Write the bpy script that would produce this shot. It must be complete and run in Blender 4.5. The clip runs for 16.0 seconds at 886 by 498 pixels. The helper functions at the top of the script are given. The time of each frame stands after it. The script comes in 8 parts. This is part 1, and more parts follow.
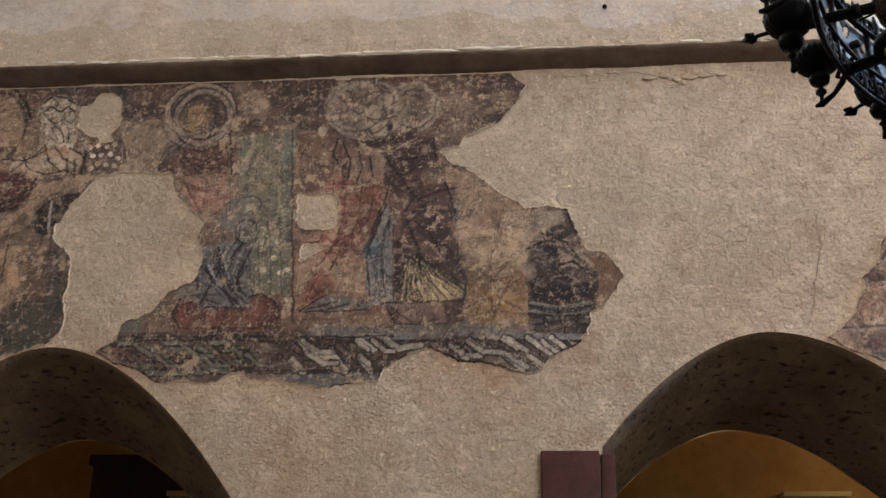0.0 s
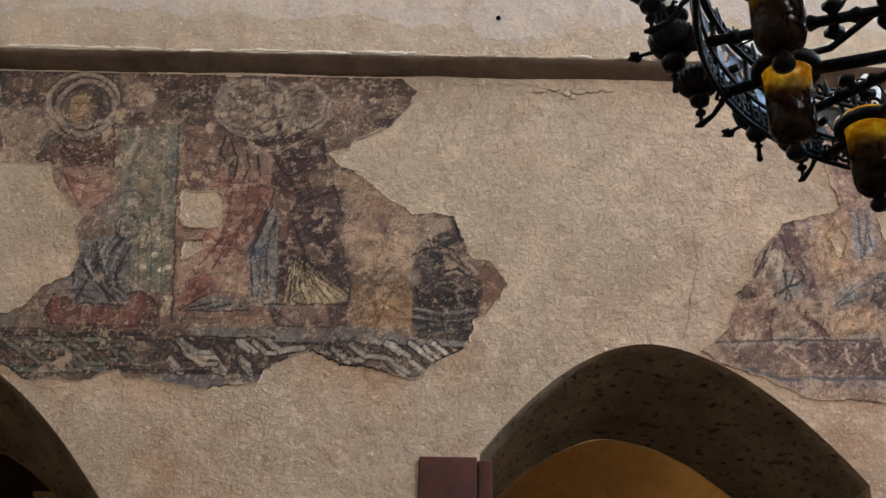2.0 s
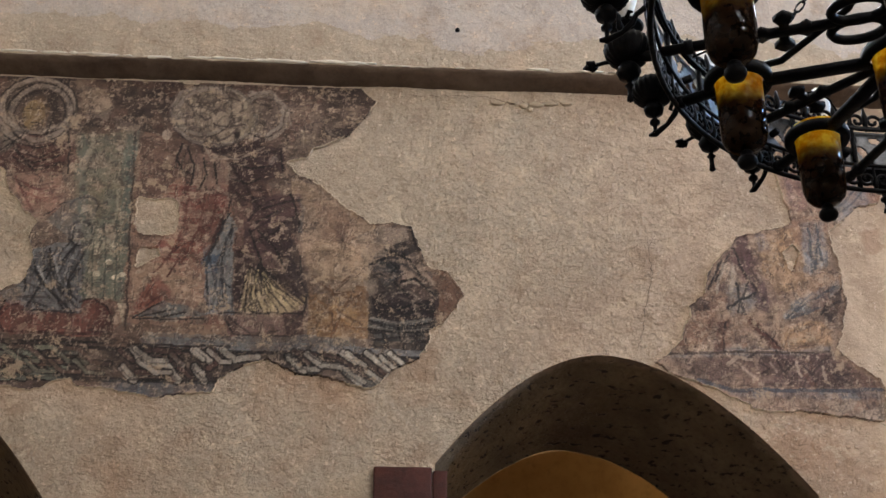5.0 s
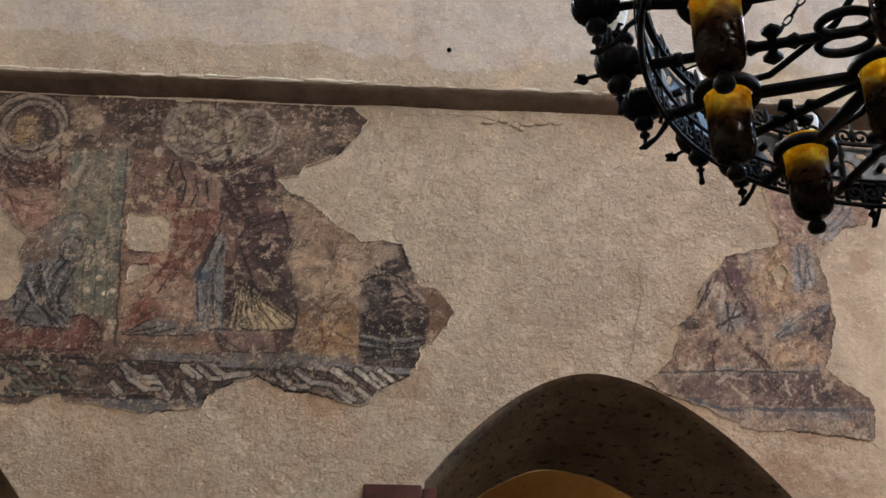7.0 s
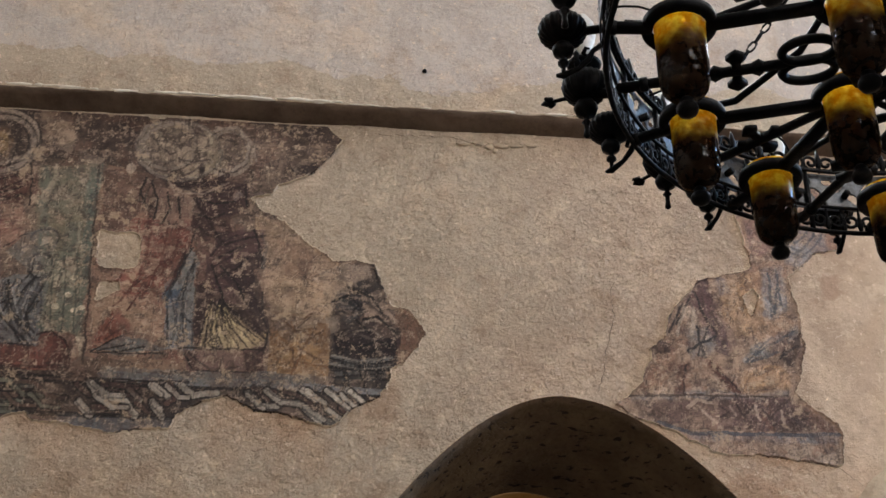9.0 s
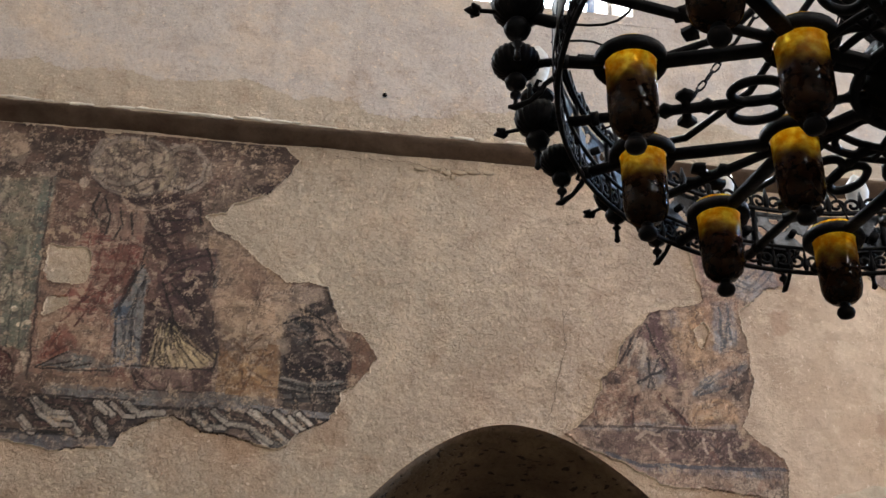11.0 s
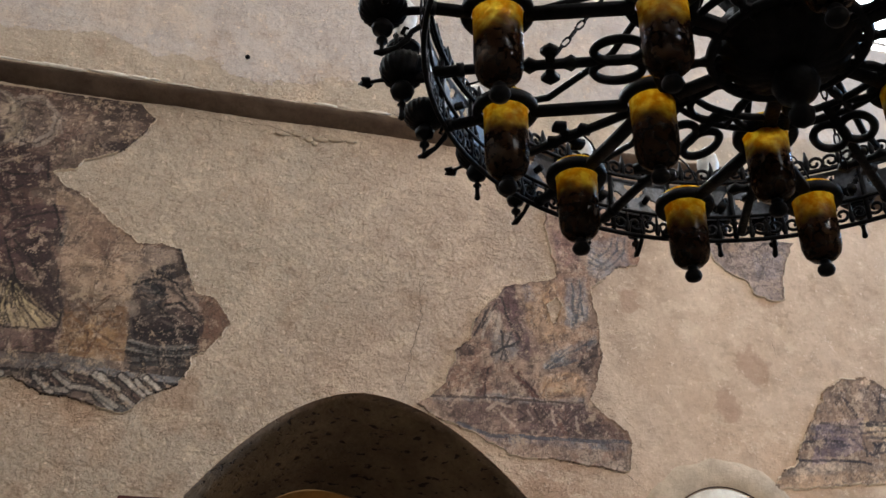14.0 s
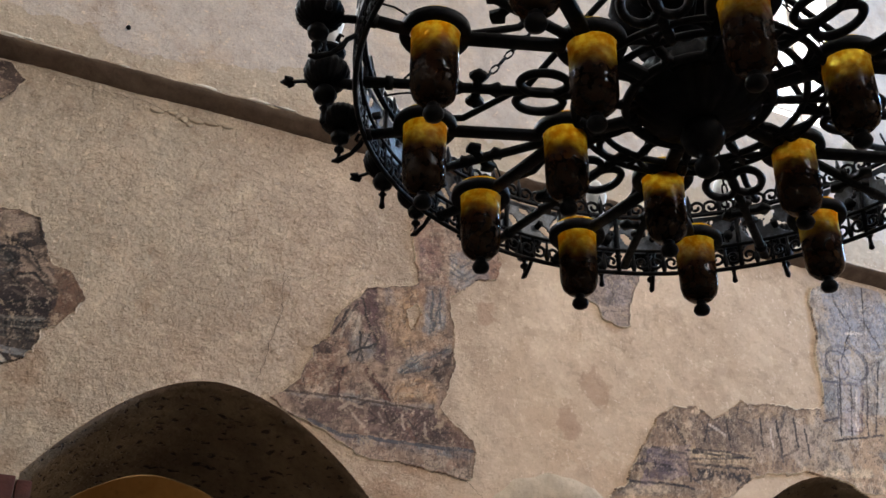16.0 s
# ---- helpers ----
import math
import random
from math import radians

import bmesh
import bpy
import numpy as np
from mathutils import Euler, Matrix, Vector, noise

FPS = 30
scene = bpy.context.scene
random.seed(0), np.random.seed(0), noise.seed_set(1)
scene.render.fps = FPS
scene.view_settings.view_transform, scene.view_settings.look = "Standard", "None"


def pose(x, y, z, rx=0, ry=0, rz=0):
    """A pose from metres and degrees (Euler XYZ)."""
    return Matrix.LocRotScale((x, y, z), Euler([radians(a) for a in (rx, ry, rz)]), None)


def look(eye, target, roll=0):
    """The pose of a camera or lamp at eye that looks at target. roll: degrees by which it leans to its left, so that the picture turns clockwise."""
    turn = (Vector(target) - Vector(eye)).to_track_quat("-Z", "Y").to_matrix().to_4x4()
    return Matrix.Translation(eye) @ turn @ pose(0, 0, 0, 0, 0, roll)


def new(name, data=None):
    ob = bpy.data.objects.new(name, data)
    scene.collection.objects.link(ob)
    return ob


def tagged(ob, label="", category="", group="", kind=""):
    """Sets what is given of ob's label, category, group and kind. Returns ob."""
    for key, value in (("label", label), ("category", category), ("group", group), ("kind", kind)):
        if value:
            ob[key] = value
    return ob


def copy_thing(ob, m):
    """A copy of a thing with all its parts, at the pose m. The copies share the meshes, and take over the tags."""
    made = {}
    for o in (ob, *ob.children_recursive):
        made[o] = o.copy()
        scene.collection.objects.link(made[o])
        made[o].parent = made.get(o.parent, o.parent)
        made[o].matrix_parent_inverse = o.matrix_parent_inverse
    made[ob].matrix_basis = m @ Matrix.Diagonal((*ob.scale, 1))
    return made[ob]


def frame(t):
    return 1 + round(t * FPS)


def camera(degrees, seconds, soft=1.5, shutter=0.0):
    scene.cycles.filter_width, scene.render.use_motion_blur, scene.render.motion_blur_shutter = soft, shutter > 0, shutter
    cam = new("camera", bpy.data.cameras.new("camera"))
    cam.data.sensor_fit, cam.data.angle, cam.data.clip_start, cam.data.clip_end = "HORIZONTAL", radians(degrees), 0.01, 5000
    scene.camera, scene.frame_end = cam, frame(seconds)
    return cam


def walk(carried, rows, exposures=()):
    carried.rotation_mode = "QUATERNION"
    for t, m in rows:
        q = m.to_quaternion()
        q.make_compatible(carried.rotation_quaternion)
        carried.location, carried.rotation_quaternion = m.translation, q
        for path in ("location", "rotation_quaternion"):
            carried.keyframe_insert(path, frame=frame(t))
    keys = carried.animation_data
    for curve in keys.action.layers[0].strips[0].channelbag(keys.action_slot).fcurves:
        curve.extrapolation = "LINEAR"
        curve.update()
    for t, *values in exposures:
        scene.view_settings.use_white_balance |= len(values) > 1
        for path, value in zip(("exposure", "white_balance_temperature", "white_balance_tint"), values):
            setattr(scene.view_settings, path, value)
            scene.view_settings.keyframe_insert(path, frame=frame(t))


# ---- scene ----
cam = camera(44.3, 16.0)

PATH = [
    (0, (0.687, 0.59, 1.49), (0.51, 2.437, 2.236), 1.0),
    (0.5, (0.678, 0.6, 1.489), (0.565, 2.452, 2.236), 1.0),
    (1, (0.685, 0.593, 1.492), (0.637, 2.445, 2.244), 0.8),
    (1.5, (0.692, 0.584, 1.496), (0.692, 2.436, 2.251), 0.7),
    (2, (0.7, 0.593, 1.492), (0.728, 2.444, 2.249), 0.7),
    (2.5, (0.705, 0.603, 1.488), (0.755, 2.453, 2.248), 0.5),
    (3, (0.713, 0.626, 1.501), (0.774, 2.475, 2.261), 0.5),
    (3.5, (0.709, 0.592, 1.487), (0.791, 2.439, 2.25), 0.4),
    (4, (0.712, 0.594, 1.483), (0.809, 2.439, 2.249), 0.3),
    (6.5, (0.694, 0.587, 1.425), (0.807, 2.41, 2.239), 0.4),
    (7, (0.703, 0.593, 1.422), (0.824, 2.412, 2.244), 0.4),
    (7.5, (0.716, 0.588, 1.425), (0.842, 2.403, 2.255), 0.4),
    (8, (0.727, 0.589, 1.427), (0.86, 2.399, 2.266), 0.5),
    (8.5, (0.731, 0.592, 1.429), (0.873, 2.398, 2.277), 0.6),
    (9, (0.741, 0.596, 1.426), (0.9, 2.396, 2.283), 0.6),
    (11.5, (0.79, 0.595, 1.446), (1.053, 2.36, 2.349), 1.2),
    (12, (0.811, 0.622, 1.447), (1.115, 2.379, 2.352), 0.8),
    (12.5, (0.83, 0.628, 1.441), (1.172, 2.38, 2.342), 0.4),
    (13, (0.851, 0.63, 1.432), (1.245, 2.376, 2.325), -0.1),
    (13.5, (0.852, 0.659, 1.401), (1.274, 2.403, 2.285), -0.1),
    (14, (0.786, 0.659, 1.368), (1.272, 2.392, 2.24), -0.2),
    (14.5, (0.745, 0.646, 1.349), (1.311, 2.358, 2.214), -0.3),
    (15, (0.777, 0.594, 1.347), (1.357, 2.3, 2.216), -0.4),
    (15.5, (0.674, 0.624, 1.364), (1.308, 2.31, 2.233), 0.8),
    (16, (0.574, 0.659, 1.374), (1.34, 2.289, 2.244), 1.6),
]
walk(cam, [(t, look(eye, target, roll)) for t, eye, target, roll in PATH],
     exposures=[(0, -0.04), (2, -0.04), (4, -0.10), (7, -0.18), (12, -0.20), (14, -0.24), (15.5, -0.30), (16, -0.30)])

SIDE_WATTS, WEST_WATTS, CLER_WATTS = 305, 780, 760
PAINT_GAIN = 1.35

# ---- light and world ----
world = bpy.data.worlds.new("world")
scene.world = world
world.use_nodes = True
nt = world.node_tree
sky = nt.nodes.new("ShaderNodeTexSky")
sky.sky_type, sky.sun_disc = "NISHITA", False
sky.sun_elevation, sky.sun_rotation = radians(48), radians(200)
nt.nodes["Background"].inputs[1].default_value = 0.15
nt.links.new(sky.outputs[0], nt.nodes["Background"].inputs[0])


def window_light(name, eye, target, width, height, watts, colour):
    lamp = bpy.data.lights.new(name, "AREA")
    lamp.shape, lamp.size, lamp.size_y = "RECTANGLE", width, height
    lamp.energy, lamp.color = watts, colour
    ob = new(name, lamp)
    ob.matrix_world = look(eye, target)
    return ob


# unseen lamps added behind the camera for the wall; daylight of the west window
for x, share, tint in ((4.8, 0.95, (0.83, 0.88, 0.95)), (7.7, 1.80, (1.0, 0.90, 0.825))):
    window_light("window_light", (x, -4.75, 7.4), (x, 5, 4.9), 2.6, 3.4, SIDE_WATTS * share, tint)
for z in (6.9, 8.6):
    window_light("west_light", (12.6, 5.0, z), (2, 2.6, 3.0), 1.3, 1.5, WEST_WATTS / 2, (0.36, 0.62, 1.0))
for x in (-2.4, 2.1, 6.8):
    window_light("clerestory_light", (x, 7.9, 7.9), (x, 2.0, 6.4), 1.7, 2.0, CLER_WATTS, (0.84, 0.92, 1.0))
# unseen warm lamps, added to brighten the aisle walls
for x, y, z, watts in ((4.6, 10.2, 3.6, 22), (-5.2, 9.4, 3.2, 2)):
    bulb = bpy.data.lights.new("aisle_fill", "POINT")
    bulb.energy, bulb.color, bulb.shadow_soft_size = watts, (1.0, 0.73, 0.40), 0.15
    new("aisle_fill", bulb).location = (x, y, z)


# ---- materials ----
def lin(c):
    """sRGB 0..255 to linear."""
    c = np.asarray(c, float) / 255
    return np.where(c < 0.04045, c / 12.92, ((c + 0.055) / 1.055) ** 2.4)


def paint(c, k=PAINT_GAIN):
    return np.clip(lin(c) * k, 0, 0.86)


class Nodes:
    """A principled material with short calls for its nodes."""

    def __init__(self, name, rough=0.8, metal=0.0):
        self.mat = bpy.data.materials.new(name)
        self.mat.use_nodes = True
        self.tree = self.mat.node_tree
        self.bsdf = self.tree.nodes["Principled BSDF"]
        self.put(self.bsdf, "Roughness", rough)
        self.put(self.bsdf, "Metallic", metal)
        self.geo = self.tree.nodes.new("ShaderNodeNewGeometry")

    def put(self, node, key, value):
        if isinstance(value, bpy.types.NodeSocket):
            self.tree.links.new(value, node.inputs[key])
        elif isinstance(value, (tuple, list)) and len(value) == 3 and node.inputs[key].type == "RGBA":
            node.inputs[key].default_value = (*value, 1)
        else:
            node.inputs[key].default_value = value

    def noise(self, scale, detail=4, rough=0.6, stretch=None):
        n = self.tree.nodes.new("ShaderNodeTexNoise")
        self.put(n, "Scale", scale), self.put(n, "Detail", detail), self.put(n, "Roughness", rough)
        where = self.geo.outputs["Position"]
        if stretch:
            m = self.tree.nodes.new("ShaderNodeMapping")
            self.put(m, "Vector", where)
            m.inputs["Scale"].default_value = stretch
            where = m.outputs[0]
        self.put(n, "Vector", where)
        return n.outputs["Fac"]

    def cells(self, scale, feature="F1", stretch=None):
        n = self.tree.nodes.new("ShaderNodeTexVoronoi")
        n.feature = feature
        self.put(n, "Scale", scale)
        where = self.geo.outputs["Position"]
        if stretch:
            m = self.tree.nodes.new("ShaderNodeMapping")
            self.put(m, "Vector", where)
            m.inputs["Scale"].default_value = stretch
            where = m.outputs[0]
        self.put(n, "Vector", where)
        return n.outputs["Distance"]

    def span(self, value, lo, hi, a=0.0, b=1.0):
        n = self.tree.nodes.new("ShaderNodeMapRange")
        for k, v in zip(("Value", "From Min", "From Max", "To Min", "To Max"), (value, lo, hi, a, b)):
            self.put(n, k, v)
        return n.outputs[0]

    def math(self, op, a, b=0.0):
        n = self.tree.nodes.new("ShaderNodeMath")
        n.operation = op
        self.put(n, 0, a), self.put(n, 1, b)
        return n.outputs[0]

    def mix(self, fac, a, b):
        n = self.tree.nodes.new("ShaderNodeMix")
        n.data_type = "RGBA"
        for i, v in ((0, fac), (6, a), (7, b)):
            if isinstance(v, bpy.types.NodeSocket):
                self.tree.links.new(v, n.inputs[i])
            else:
                n.inputs[i].default_value = (*v, 1) if isinstance(v, (tuple, list, np.ndarray)) else v
        return n.outputs[2]

    def axis(self, i):
        n = self.tree.nodes.new("ShaderNodeSeparateXYZ")
        self.put(n, 0, self.geo.outputs["Position"])
        return n.outputs[i]

    def colour(self, value):
        self.put(self.bsdf, "Base Color", tuple(value) if isinstance(value, np.ndarray) else value)

    def bump(self, height, strength=0.6, distance=0.01):
        n = self.tree.nodes.new("ShaderNodeBump")
        self.put(n, "Height", height), self.put(n, "Strength", strength), self.put(n, "Distance", distance)
        self.put(self.bsdf, "Normal", n.outputs[0])


def plaster_material():
    """Hand-trowelled lime plaster, with a whiter coat above the string course."""
    m = Nodes("old_plaster", 0.92)
    big, mid, fine = m.noise(0.7, 4), m.noise(4.5, 5, 0.65), m.noise(38, 4, 0.7)
    c = m.mix(m.span(big, 0.36, 0.64), tuple(paint((152, 133, 115))), tuple(paint((178, 158, 138))))
    # greyer, yellower tone towards the west
    west = m.span(m.math("ADD", m.axis(0), m.span(m.noise(0.8, 4), 0.3, 0.7, -0.8, 0.8)), 2.6, 1.2, 0, 0.72)
    c = m.mix(west, c, tuple(paint((158, 146, 128))))
    # ochre, patchy zone of the lower pier
    low = m.math("MULTIPLY", m.span(m.axis(2), 4.0, 3.2), m.span(m.noise(1.3, 3), 0.42, 0.62))
    c = m.mix(m.math("MULTIPLY", low, 0.6), c, tuple(paint((158, 124, 97))))
    # smoother, paler plaster towards the east
    east = m.math("MULTIPLY", m.span(m.axis(0), 3.4, 4.4), m.span(m.axis(2), 5.3, 5.2))
    c = m.mix(m.math("MULTIPLY", east, 0.55), c, tuple(paint((184, 160, 134))))
    # grey-white limewash over a ragged line above the string course
    ragged = m.math("ADD", m.axis(2), m.span(m.noise(1.1, 6, 0.62), 0.3, 0.7, -0.16, 0.16))
    white = m.span(ragged, 5.80, 5.815)
    upper = m.mix(m.span(mid, 0.38, 0.66), tuple(paint((164, 155, 148))), tuple(paint((182, 174, 166))))
    upper = m.mix(m.span(m.noise(2.2, 6, 0.7, (2.2, 1, 0.5)), 0.56, 0.72, 0, 0.55), upper, tuple(paint((142, 132, 125))))
    band = m.mix(m.span(m.axis(2), 5.36, 5.40), c, tuple(paint((160, 147, 130))))
    c = m.mix(white, band, upper)
    c = m.mix(m.span(mid, 0.54, 0.72, 0, 0.55), c, tuple(paint((140, 118, 98))))
    c = m.mix(m.span(m.noise(11, 5, 0.7), 0.60, 0.72, 0, 0.5), c, tuple(paint((192, 174, 155))))
    c = m.mix(m.span(fine, 0.52, 0.74, 0, 0.28), c, tuple(paint((126, 106, 89))))
    smear = m.noise(5.5, 5, 0.68, (1.0, 1.0, 1.5))
    c = m.mix(m.span(smear, 0.56, 0.63, 0, m.span(m.axis(2), 5.5, 5.9, 0.42, 0.12)), c, tuple(paint((196, 180, 156))))
    c = m.mix(m.span(smear, 0.44, 0.36, 0, m.span(m.axis(2), 5.5, 5.9, 0.40, 0.16)), c, tuple(paint((136, 114, 93))))
    c = m.mix(m.span(m.noise(24, 4, 0.6), 0.63, 0.68, 0, 0.6), c, tuple(paint((206, 190, 170))))
    c = m.mix(m.span(m.noise(1.7, 5, 0.6), 0.52, 0.70, 0, 0.6), c, tuple(paint((196, 176, 153))))
    c = m.mix(m.span(m.noise(2.6, 6, 0.66), 0.55, 0.70, 0, 0.5), c, tuple(paint((138, 115, 95))))
    c = m.mix(m.span(m.noise(8, 6, 0.72, (1, 1, 1.6)), 0.60, 0.66, 0, 0.5), c, tuple(paint((202, 184, 161))))
    # brown scars of lost skim coat
    for x, z, r in ((4.82, 3.92, 0.15), (4.58, 3.66, 0.11), (3.92, 4.30, 0.10), (5.0, 4.55, 0.12)):
        dx, dz = m.math("SUBTRACT", m.axis(0), x), m.math("SUBTRACT", m.axis(2), z)
        away = m.math("SQRT", m.math("ADD", m.math("MULTIPLY", dx, dx), m.math("MULTIPLY", dz, dz)))
        away = m.math("ADD", away, m.span(m.noise(6, 5, 0.65), 0.3, 0.7, -0.09, 0.09))
        c = m.mix(m.span(away, r, r - 0.035, 0, 0.6), c, tuple(paint((148, 120, 99))))
    grit = m.noise(85, 3, 0.6)
    c = m.mix(m.span(grit, 0.54, 0.70, 0, m.span(m.axis(0), 3.0, 4.2, 0.30, 0.05)), c, tuple(paint((112, 92, 73))))
    c = m.mix(m.span(grit, 0.46, 0.32, 0, m.span(m.axis(0), 3.0, 4.2, 0.25, 0.08)), c, tuple(paint((204, 184, 161))))
    m.colour(c)
    flakes = m.span(m.noise(15, 6, 0.66), 0.54, 0.60)
    pits = m.span(m.cells(70), 0.0, 0.3)
    h = m.math("ADD", m.math("MULTIPLY", flakes, 0.5), m.math("MULTIPLY", fine, 0.6))
    h = m.math("ADD", h, m.math("MULTIPLY", pits, 0.30))
    # small knobs of the roughcast
    h = m.math("ADD", h, m.math("MULTIPLY", m.span(m.noise(27, 4, 0.6), 0.46, 0.64), 0.34))
    h = m.math("ADD", h, m.math("MULTIPLY", m.noise(7, 4), 1.3))
    h = m.math("MULTIPLY", h, m.span(m.axis(0), 3.2, 4.1, 1.0, 0.16))
    # smoother limewash above the string course
    h = m.math("MULTIPLY", h, m.span(m.axis(2), 5.5, 5.85, 1.0, 0.45))
    m.bump(h, 0.72, 0.018)
    return m.mat


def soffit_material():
    m = Nodes("shaded_soffit_plaster", 0.95)
    # brownish plaster, with the shade under the arch put into its colour
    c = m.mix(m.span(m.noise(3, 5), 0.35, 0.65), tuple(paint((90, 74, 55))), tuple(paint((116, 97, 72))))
    # long sunken pocks, coloured darker
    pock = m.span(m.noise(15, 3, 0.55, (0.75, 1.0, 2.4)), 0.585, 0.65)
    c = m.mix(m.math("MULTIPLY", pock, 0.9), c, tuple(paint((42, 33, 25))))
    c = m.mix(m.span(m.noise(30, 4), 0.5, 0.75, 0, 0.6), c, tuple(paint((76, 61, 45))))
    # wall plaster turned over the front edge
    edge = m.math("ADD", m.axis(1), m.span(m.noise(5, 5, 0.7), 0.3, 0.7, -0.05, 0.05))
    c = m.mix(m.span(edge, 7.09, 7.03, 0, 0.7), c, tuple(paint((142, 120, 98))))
    m.colour(c)
    m.bump(m.math("SUBTRACT", m.noise(14, 5), pock), 0.9, 0.02)
    return m.mat


def grained(name, dark, light, scale=6.0, rough=0.85, relief=0.006, stretch=None):
    m = Nodes(name, rough)
    c = m.mix(m.span(m.noise(scale, 5, 0.65, stretch), 0.32, 0.68), tuple(paint(dark)), tuple(paint(light)))
    c = m.mix(m.span(m.noise(scale * 7, 4), 0.52, 0.78, 0, 0.5), c, tuple(paint(dark) * 0.7))
    m.colour(c)
    m.bump(m.noise(scale * 5, 5, 0.7, stretch), 0.7, relief)
    return m.mat


def fresco_material():
    m = Nodes("painted_lime_plaster", 0.85)
    a = m.tree.nodes.new("ShaderNodeVertexColor")
    a.layer_name = "paint"
    c = m.mix(m.span(m.noise(55, 4, 0.7), 0.5, 0.8, 0, 0.45), a.outputs[0], tuple(paint((78, 64, 54))))
    c = m.mix(m.span(m.noise(26, 5, 0.7), 0.60, 0.74, 0, 0.32), c, tuple(paint((172, 152, 130))))
    lost = m.span(m.noise(6.5, 7, 0.72), 0.585, 0.635)
    c = m.mix(m.math("MULTIPLY", lost, 0.6), c, tuple(paint((164, 142, 118))))
    c = m.mix(m.span(m.noise(9, 7, 0.74), 0.42, 0.34, 0, 0.5), c, tuple(paint((66, 50, 44))))
    m.colour(c)
    m.bump(m.math("ADD", m.noise(60, 4), m.noise(14, 4)), 0.6, 0.008)
    return m.mat


def iron_material():
    m = Nodes("black_cast_iron", 0.42, 0.0)
    c = m.mix(m.span(m.noise(30, 4), 0.4, 0.7), (0.004, 0.004, 0.005), (0.011, 0.0105, 0.011))
    m.colour(c)
    m.put(m.bsdf, "Roughness", m.span(m.noise(45, 4), 0.3, 0.7, 0.40, 0.62))
    m.put(m.bsdf, "Specular IOR Level", 0.09)
    m.bump(m.noise(70, 4), 0.5, 0.003)
    return m.mat


def band_material():
    m = Nodes("blue_lit_iron_sheet", 0.4)
    # black iron made paler and bluer, blue daylight put into its colour
    m.colour(m.mix(m.span(m.noise(14, 5, 0.7), 0.42, 0.62), (0.02, 0.024, 0.030), (0.13, 0.15, 0.185)))
    m.put(m.bsdf, "Specular IOR Level", 0.6)
    m.bump(m.noise(40, 4), 0.5, 0.003)
    return m.mat


def amber_material(name, dark, bright, relief):
    """Crackled amber glass, daylight glow at the mouth put into the tint, smoky with old oil towards the foot."""
    m = Nodes(name, 0.12)
    place = m.tree.nodes.new("ShaderNodeTexCoord")
    split = m.tree.nodes.new("ShaderNodeSeparateXYZ")
    m.put(split, 0, place.outputs["Object"])
    level = m.math("ADD", split.outputs[2], m.span(m.noise(13, 4, 0.6), 0.3, 0.7, -0.022, 0.022))
    clear = m.span(level, -0.110, -0.045)
    mottle = m.span(m.noise(38, 4, 0.6), 0.38, 0.62)
    tint = m.mix(clear, m.mix(mottle, *dark), m.mix(mottle, *bright))
    m.colour(tint)
    m.put(m.bsdf, "Transmission Weight", 0.95)
    m.put(m.bsdf, "IOR", 1.42)
    m.put(m.bsdf, "Specular IOR Level", 0.3)
    m.put(m.bsdf, "Roughness", m.span(m.noise(40, 3), 0.3, 0.7, 0.02, 0.10))
    m.bump(m.span(m.cells(60, "SMOOTH_F1"), 0.0, 0.6), m.span(clear, 0, 1, 0.02, relief), 0.006)
    thin = m.tree.nodes.new("ShaderNodeBsdfTranslucent")
    glow = m.mix(m.span(m.cells(48), 0.25, 0.80, 0, 0.45), tint, m.mix(clear, tuple(0.7 * v for v in dark[0]), tuple(0.7 * v for v in bright[0])))
    m.put(thin, "Color", glow)
    matt = m.tree.nodes.new("ShaderNodeBsdfDiffuse")
    m.put(matt, "Color", glow)
    both = m.tree.nodes.new("ShaderNodeMixShader")
    both.inputs[0].default_value = 0.16
    m.tree.links.new(thin.outputs[0], both.inputs[1])
    m.tree.links.new(matt.outputs[0], both.inputs[2])
    blend = m.tree.nodes.new("ShaderNodeMixShader")
    m.tree.links.new(m.span(clear, 0, 1, 0.58, 0.68), blend.inputs[0])
    m.tree.links.new(m.bsdf.outputs[0], blend.inputs[1])
    m.tree.links.new(both.outputs[0], blend.inputs[2])
    m.tree.links.new(blend.outputs[0], m.tree.nodes["Material Output"].inputs[0])
    return m.mat


def plain(name, colour, rough=0.5, metal=0.0, relief=0.0):
    m = Nodes(name, rough, metal)
    dark = tuple(v * 0.6 for v in colour)
    m.colour(m.mix(m.span(m.noise(25, 4), 0.35, 0.7), dark, colour))
    if relief:
        m.bump(m.noise(60, 4), 0.5, relief)
    return m.mat


PLASTER, SOFFIT, FRESCO = plaster_material(), soffit_material(), fresco_material()
IRON, BAND = iron_material(), band_material()
AMBER = amber_material("crackled_amber_glass", ((0.10, 0.052, 0.028), (0.14, 0.072, 0.036)), ((0.70, 0.34, 0.008), (1.0, 0.80, 0.11)), 0.7)
CORNICE = grained("grey_brown_stone", (74, 60, 50), (104, 88, 74), 5)
RED_STONE = grained("dark_red_stone", (48, 23, 18), (72, 36, 28), 9, 0.85)
OCHRE = grained("ochre_aisle_plaster", (160, 128, 84), (190, 158, 110), 1.6)
PALE = grained("cracked_white_plaster", (186, 176, 162), (214, 206, 194), 5)
RIM = grained("pale_repair_mortar", (150, 134, 114), (182, 166, 144), 7)
STONE_FLOOR = grained("worn_floor_stone", (50, 42, 34), (70, 60, 49), 2)
CEILING = grained("white_vault_plaster", (176, 168, 156), (200, 192, 182), 1.5)
